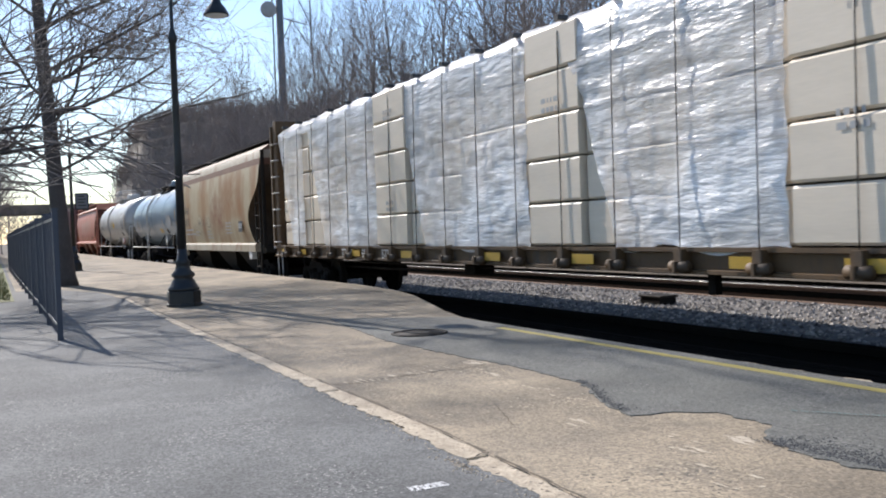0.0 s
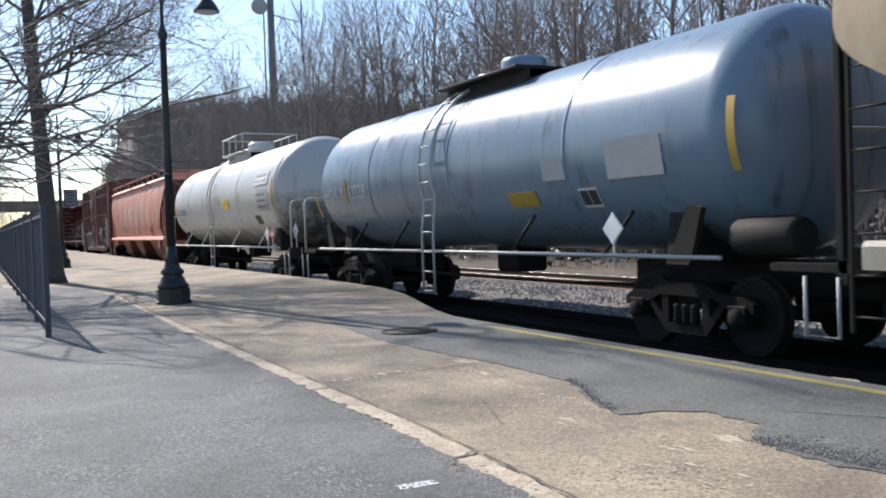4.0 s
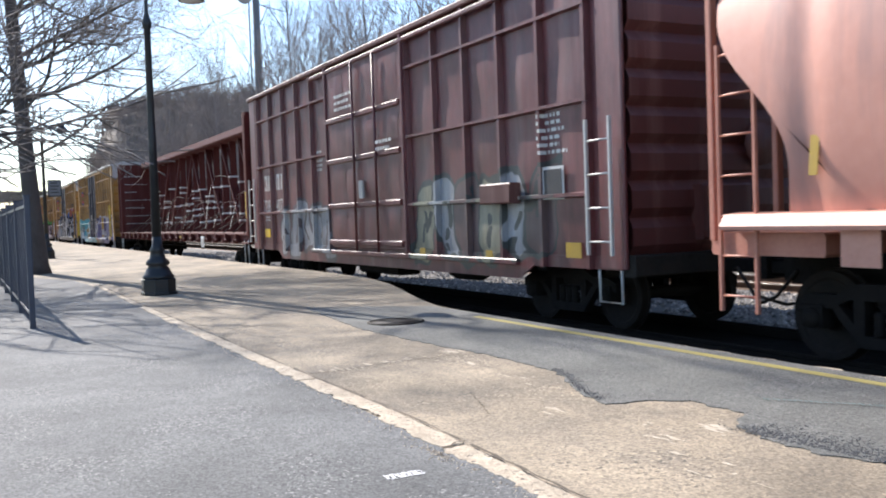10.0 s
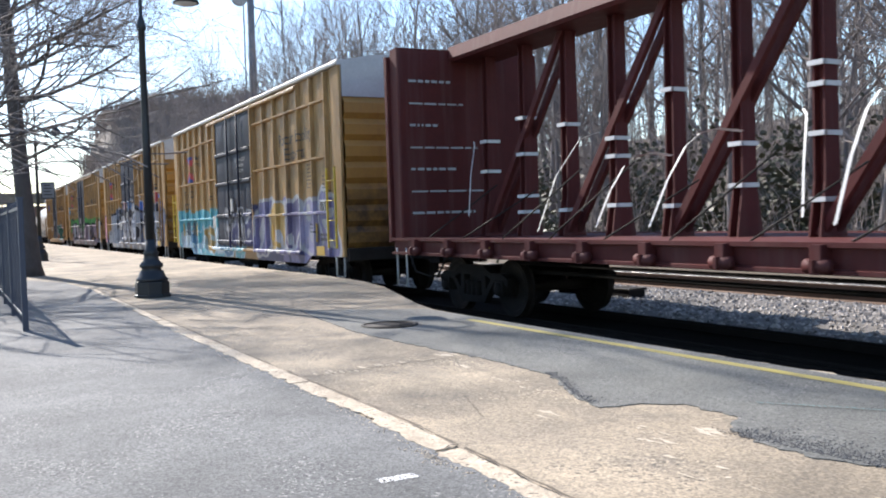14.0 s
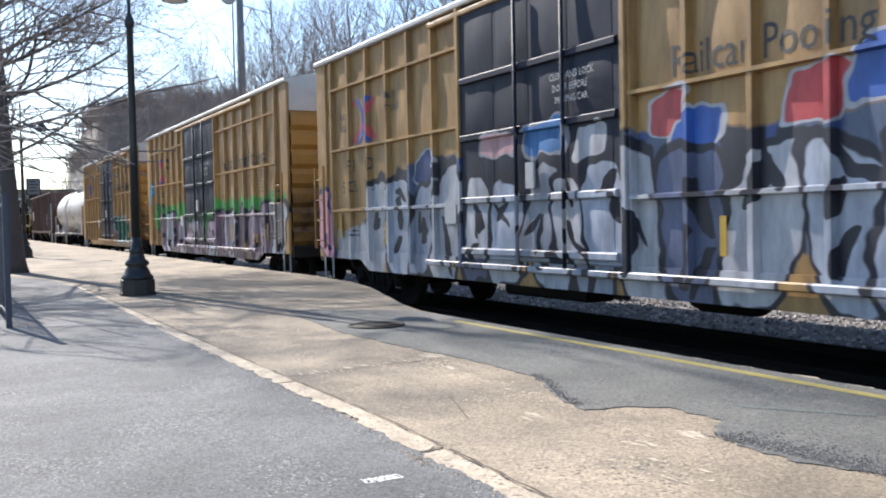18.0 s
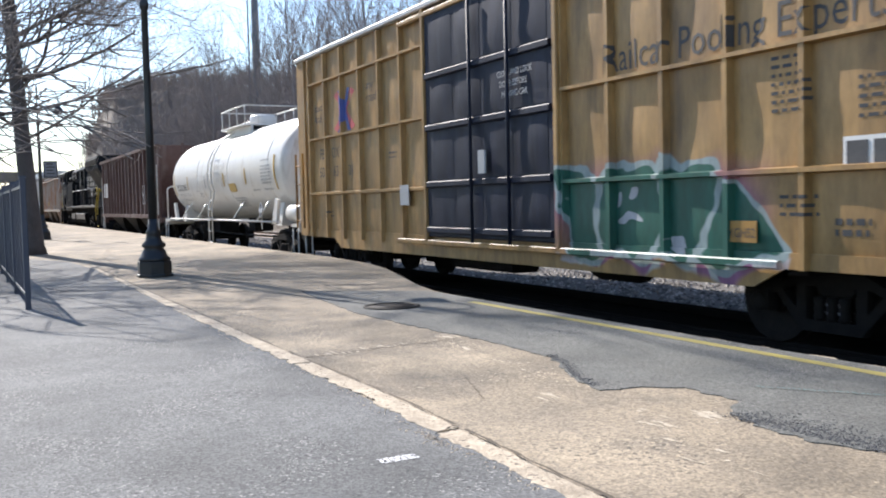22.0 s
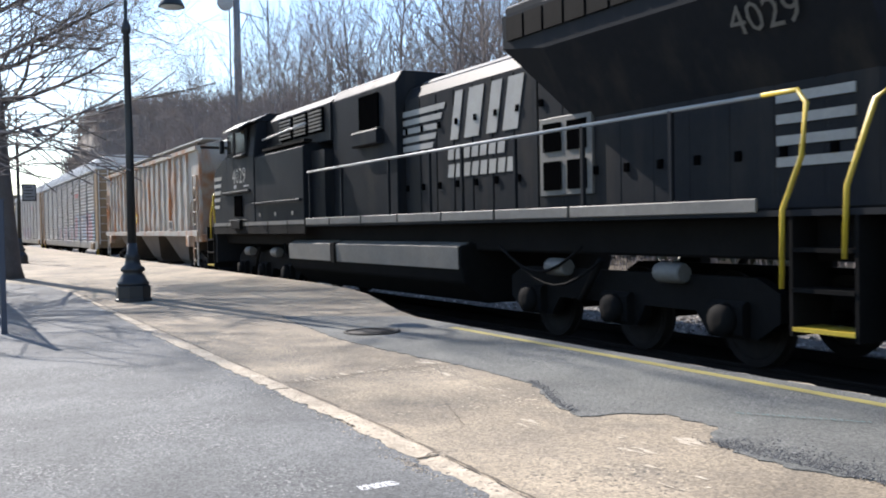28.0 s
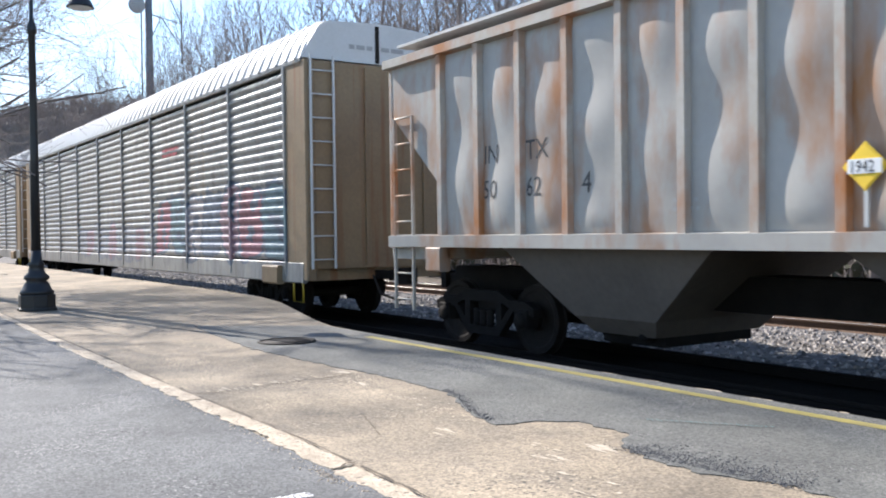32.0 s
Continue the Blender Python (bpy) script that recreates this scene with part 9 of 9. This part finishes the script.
    part("intake", Shape().box(-1.4, -0.5, -1.14, -1.09, 3.55, 4.2), M_VOID, c)
    part("intake_hood", Shape().box(-1.55, -0.35, -1.25, -1.1, 3.2, 3.5, 0.03), P, c)
    part("cabinet_back", Shape().box(-3.7, -2.9, -1.3, 1.3, 1.7, 3.3, 0.03), P, c)
    # engine hood with doors
    part("hood", Shape().prism([(-0.92, 1.7), (-0.92, 3.95), (-0.8, 4.16), (-0.55, 4.26), (0.55, 4.26), (0.8, 4.16), (0.92, 3.95), (0.92, 1.7)], 0.25, 5.2, "x"), P, c)
    part("hood_top", Shape().prism([(-0.6, 4.25), (-0.45, 4.34), (0.45, 4.34), (0.6, 4.25)], 0.3, 4.6, "x"), M_SILL, c)
    for i in range(16):
        x = 0.3 + i * 0.62
        if x > 9.7:
            break
        d = part("hood_door", Shape().box(x + 0.015, x + 0.605, -0.955, -0.915, 1.85, 3.9, 0.01), P, c)
        part("door_latch", Shape().box(x + 0.07, x + 0.15, -0.985, -0.95, 2.25, 2.36), M_VOID, d)
        part("door_latch", Shape().box(x + 0.07, x + 0.15, -0.985, -0.95, 3.3, 3.4), M_VOID, d)
    # the owner's emblem and name as plain shapes
    for k in range(5):
        z = 2.98 + k * 0.16
        part("emblem_stripe", Shape().prism([(-0.05 + k * 0.02, z), (1.2 + k * 0.11, z), (1.25 + k * 0.11, z + 0.1), (-0.03 + k * 0.02, z + 0.1)], -0.003, 0.003, "y"), M_LOCOWHITE, c).matrix_basis = pose(0.2, -0.965, 0)
    for a, w in ((1.85, 0.26), (2.32, 0.46), (3.02, 0.3), (3.5, 0.42)):
        part("emblem_block", Shape().prism([(a, 3.05), (a + w, 3.05), (a + w + 0.2, 3.85), (a + 0.2, 3.85)], -0.003, 0.003, "y"), M_LOCOWHITE, c).matrix_basis = pose(0.2, -0.965, 0)
    nm = Shape()
    for z, n in ((2.72, 7), (2.42, 8)):
        for k in range(n):
            x = 1.95 + k * 0.265
            nm.prism([(x, z), (x + 0.2, z), (x + 0.24, z + 0.22), (x + 0.04, z + 0.22)], -0.003, 0.003, "y")
    part("owner_name", nm, M_LOCOWHITE, c).matrix_basis = pose(0.0, -0.965, 0)
    w = part("window_frame", Shape().box(4.75, 5.95, -1.0, -0.95, 2.0, 3.1, 0.01), M_SILL, c)
    for x in (4.85, 5.42):
        for z in (2.08, 2.62):
            part("pane", Shape().box(x, x + 0.42, -1.02, -0.99, z, z + 0.4), M_VOID, w)
    # radiator section with overhanging wings
    part("radiator_hood", Shape().box(5.2, 10.3, -0.95, 0.95, 1.7, 4.1, 0.03), P, c)
    rw = Shape().prism([(-0.95, 3.0), (-1.5, 3.95), (-1.52, 4.55), (-1.35, 4.68), (1.35, 4.68), (1.52, 4.55), (1.5, 3.95), (0.95, 3.0)], 5.6, 10.35, "x")
    part("radiator_wing", rw, P, c)
    rf = Shape().add([(4.6, -1.5, 4.1), (5.6, -1.5, 3.95), (5.6, -1.52, 4.55), (4.6, -1.52, 4.55), (4.6, 1.5, 4.1), (5.6, 1.5, 3.95), (5.6, 1.52, 4.55), (4.6, 1.52, 4.55), (5.6, -0.95, 3.0), (5.6, 0.95, 3.0)],
                    [(0, 1, 2, 3), (5, 4, 7, 6), (3, 2, 6, 7), (0, 3, 7, 4), (1, 0, 8), (0, 4, 9, 8), (4, 5, 9)])
    part("wing_front", rf, P, c)
    gr = Shape()
    for k in range(12):
        x = 4.75 + k * 0.46
        gr.box(x, x + 0.40, -1.545, -1.5, 4.18, 4.5)
    part("radiator_grilles", gr, M_LOCODIRT, c)
    part("wing_top", Shape().box(4.6, 10.3, -1.45, 1.45, 4.55, 4.70, 0.03), P, c)
    lettering("4029", 8.75, -1.30, 3.52, 0.46, M_SILL, c, slope=30)
    for k in range(4):
        z = 2.15 + k * 0.22
        part("rear_stripe", Shape().box(9.0, 9.95, -0.975, -0.955, z, z + 0.1), M_LOCOWHITE, c)
    # fuel tank
    part("fuel_tank", Shape().prism([(-1.0, 0.36), (-1.42, 0.7), (-1.5, 1.0), (-1.5, 1.28), (-1.3, 1.32), (1.3, 1.32), (1.5, 1.28), (1.5, 1.0), (1.42, 0.7), (1.0, 0.36)], -4.75, 3.25, "x"), M_LOCODIRT, c, bevel=0.04)
    part("tank_top_plate", Shape().prism([(-1.505, 0.92), (-1.52, 1.27), (-1.32, 1.34), (-1.3, 1.33)], -4.7, -2.05, "x").prism([(-1.505, 0.92), (-1.52, 1.27), (-1.32, 1.34), (-1.3, 1.33)], -1.85, 3.2, "x"), M_SILL, c)
    part("fill_pipe", Shape().box(-2.05, -1.85, -1.56, -1.5, 0.9, 1.3), M_LOCODIRT, c)
    # handrails
    hz, hy = 2.83, -1.5
    hr = Shape().tube([(-3.4, hy, hz), (9.3, hy, hz)], 0.024, 7)
    part("handrail", hr, M_LETGREY, c)
    part("handrail", Shape().tube([(-3.4, -hy, hz), (9.3, -hy, hz)], 0.024, 7), M_GREYSTEEL, c)
    for x in (-3.3, -1.5, 0.7, 2.28, 3.35, 4.85, 6.4, 8.0):
        part("stanchion", Shape().box(x - 0.03, x + 0.03, hy - 0.02, hy + 0.03, 1.68, hz, 0.006), P, c)
    yr = Shape().tube([(9.3, hy, hz), (9.72, hy, hz), (9.82, hy, 2.7), (9.8, hy - 0.04, 2.2), (9.62, hy - 0.1, 1.7), (9.6, hy - 0.1, 0.95)], 0.026, 7)
    part("end_handrail", yr, M_HANDYELLOW, c, "yellow steel handrail")
    yr = Shape().tube([(10.3, hy - 0.1, 1.25), (10.3, hy - 0.06, 1.9), (10.55, hy, 2.65), (10.75, hy, 2.75), (10.85, hy + 0.1, 2.6)], 0.026, 7)
    part("end_handrail", yr, M_HANDYELLOW, c, "yellow steel handrail")
    for a, b in ((-11.35, -11.75),):
        part("end_handrail", Shape().tube([(-11.2, hy + 0.1, 1.2), (-11.22, hy, 1.9), (-11.35, hy, 2.6), (-11.45, hy + 0.1, 2.68)], 0.026, 7), M_HANDYELLOW, c, "yellow steel handrail")
        part("end_handrail", Shape().tube([(-11.85, hy + 0.05, 1.3), (-11.85, hy + 0.05, 2.0), (-11.6, hy + 0.1, 2.62), (-11.45, hy + 0.15, 2.68)], 0.026, 7), M_HANDYELLOW, c, "yellow steel handrail")
    for s in (-1, 1):
        x0 = 9.65 if s > 0 else -11.95
        for u in (x0, x0 + 0.72):
            part("stairwell", Shape().box(u, u + 0.04, -1.55, -1.0, 0.5, 1.7), M_LOCODIRT, c)
        for z in (0.55, 0.92, 1.3):
            part("stair_step", Shape().box(x0 + 0.04, x0 + 0.72, -1.56, -1.15, z, z + 0.04), M_HANDYELLOW if z < 0.6 else M_LOCODIRT, c)
        part("end_plate", Shape().box(s * 11.0, s * 11.3, -1.5, 1.5, 0.65, 1.7, 0.03), P, c)
        part("plow" if s < 0 else "pilot", Shape().box(s * 11.25, s * 11.45, -1.4, 1.4, 0.18, 0.75, 0.05), P, c)
    part("bell", Shape().lathe([(0.05, 0.3), (0.1, 0.26), (0.12, 0.1), (0.18, 0.0)], (3.2, 0, 4.35), 12, "z"), M_TRUCK, c)
    # three-axle trucks
    for x in (-7.4, 6.7):
        t = thing("truck", "", "")
        for k in list(t.keys()):
            del t[k]
        t.parent = c
        t.matrix_basis = pose(x, 0, 0)
        for s in (-1, 1):
            f = Shape().prism([(-2.5, 0.55), (-2.5, 0.85), (-2.2, 1.0), (2.2, 1.0), (2.5, 0.85), (2.5, 0.55), (2.2, 0.35), (1.5, 0.35), (1.3, 0.6), (0.45, 0.6), (0.3, 0.35), (-0.3, 0.35), (-0.45, 0.6), (-1.3, 0.6), (-1.5, 0.35), (-2.2, 0.35)], s * 1.02, s * 1.16, "y")
            part("sideframe", f, M_LOCODIRT, t)
            for d in (-1.85, 0, 1.85):
                part("axle_box", Shape().box(d - 0.25, d + 0.25, s * 1.14, s * 1.28, 0.35, 0.75, 0.05).lathe([(0.05, -0.08), (0.16, -0.07), (0.18, 0.0), (0.18, 0.05)] if s < 0 else [(0.18, -0.05), (0.18, 0.0), (0.16, 0.07), (0.05, 0.08)], (d, s * 1.31, 0.55), 14, "y"), M_LOCODIRT, t)
            for d in (-1.1, 1.1):
                part("brake_cylinder", Shape().lathe([(0.1, -0.22), (0.12, -0.18), (0.12, 0.18), (0.1, 0.22)], (d - 0.1, s * 1.24, 1.02), 12, "x"), M_SILL if s < 0 else M_LOCODIRT, t)
            part("damper", Shape().tube([(-0.7, s * 1.25, 0.6), (-0.2, s * 1.3, 1.15)], 0.05, 8), M_LOCODIRT, t)
        for d in (-1.85, 0, 1.85):
            WHEELS.append((share("wheelset", ME_WHEEL, t, pose(d, 0, WHEEL_R)), d))
    for a, b in (((4.2, 1.3), (6.2, 1.3)), ((4.6, 1.1), (6.6, 1.15)), ((-5.4, 1.25), (-4.8, 1.2))):
        cable = Shape().tube([(a[0] + (b[0] - a[0]) * i / 8, -1.38, a[1] + (b[1] - a[1]) * i / 8 - 0.35 * math.sin(math.pi * i / 8)) for i in range(9)], 0.022, 5)
        part("cable", cable, M_LOCODIRT, c)
    couplers(c, 11.75, 0.9)


locomotive()


# ---- paint follows the sides that it lies on ----
def lay_paint():
    for ob in scene.objects:
        side = SURF.get(ob.parent)
        if side is None or ob.name.split(".")[0] not in ("lettering", "owner_mark", "emblem", "scrawl") or abs(ob.matrix_basis.to_euler().z) > 0.1:
            continue
        cuts = [r + e for r in RIBS.get(ob.parent, ()) for e in (-0.055, -0.035, 0.035, 0.055)]
        if cuts and ob.data.vertices:
            xs = [(ob.matrix_basis @ v.co).x for v in ob.data.vertices]
            bm = bmesh.new()
            bm.from_mesh(ob.data)
            back = ob.matrix_basis.inverted()
            for x in cuts:
                if min(xs) < x < max(xs):
                    bmesh.ops.bisect_plane(bm, geom=bm.verts[:] + bm.edges[:] + bm.faces[:], plane_co=back @ Vector((x, -1.55, 2)), plane_no=(1, 0, 0))
            bm.to_mesh(ob.data)
            bm.free()
        pts = [(v, ob.matrix_basis @ v.co) for v in ob.data.vertices]
        deep = [side(p.x, p.z) for _, p in pts]
        if not pts or None in deep or max(-p.y for _, p in pts) > max(deep) + 0.12:
            continue
        back = ob.matrix_basis.inverted()
        for (v, p), d in zip(pts, deep):
            lift = (-0.0018 if ob.name.startswith("owner_mark") else -0.004) + (v.co.y if ob.name.startswith("emblem") else 0.0) + ((p.y + d) * 0.2 if ob.name.startswith("scrawl") else 0.0)
            v.co = back @ Vector((p.x, -d + lift, p.z))


lay_paint()


# slack running in and out along the train: seconds, metres ahead of the even pace
SURGE = ([0, 8, 9, 10, 11, 12, 13, 15, 16, 17, 18, 19, 20, 21, 22, 23, 24, 25, 26, 27, 28, 29, 30, 31, 32],
         [0, 0, -0.28, 0.04, 0.15, -0.12, 0, 0, 0.15, -0.16, -0.08, 0.15, 0.08, 0.05, 0.18, -0.08, 0.13, 0.06, 0, 0, 0.15, -0.12, 0.14, 0, 0])


def motions():
    t_rows = [0, 1 / 30] + [1.0 * i for i in range(1, 32)] + [32 - 1 / 30, 32]
    where = {}
    for car, x0 in TRAIN:
        where[car] = x0
        walk(car, [(t, pose(x0 + SPEED * t + float(np.interp(t, *SURGE)), TRACK_Y, RAIL_Z)) for t in t_rows])
    # the wheels roll while their car is near the camera
    step = 0.075
    turn = math.degrees(SPEED / WHEEL_R) * step
    for wheel, d in WHEELS:
        x0 = where[wheel.parent.parent] + wheel.parent.location.x
        a, b = max(0.0, (-45 - x0) / SPEED), min(32.0, (4 - x0) / SPEED)
        rows, k, ang = [(0.0, pose(d, 0, WHEEL_R))], 0, 0.0
        if b > a:
            t = a if a > 0.1 else 0.1
            while t < b and t < 31.9:
                rows.append((t, pose(d, 0, WHEEL_R, 0, ang % 360, 0)))
                t += step
                ang += turn
        rows.append((32.0, pose(d, 0, WHEEL_R, 0, ang % 360, 0)))
        walk(wheel, rows)


motions()
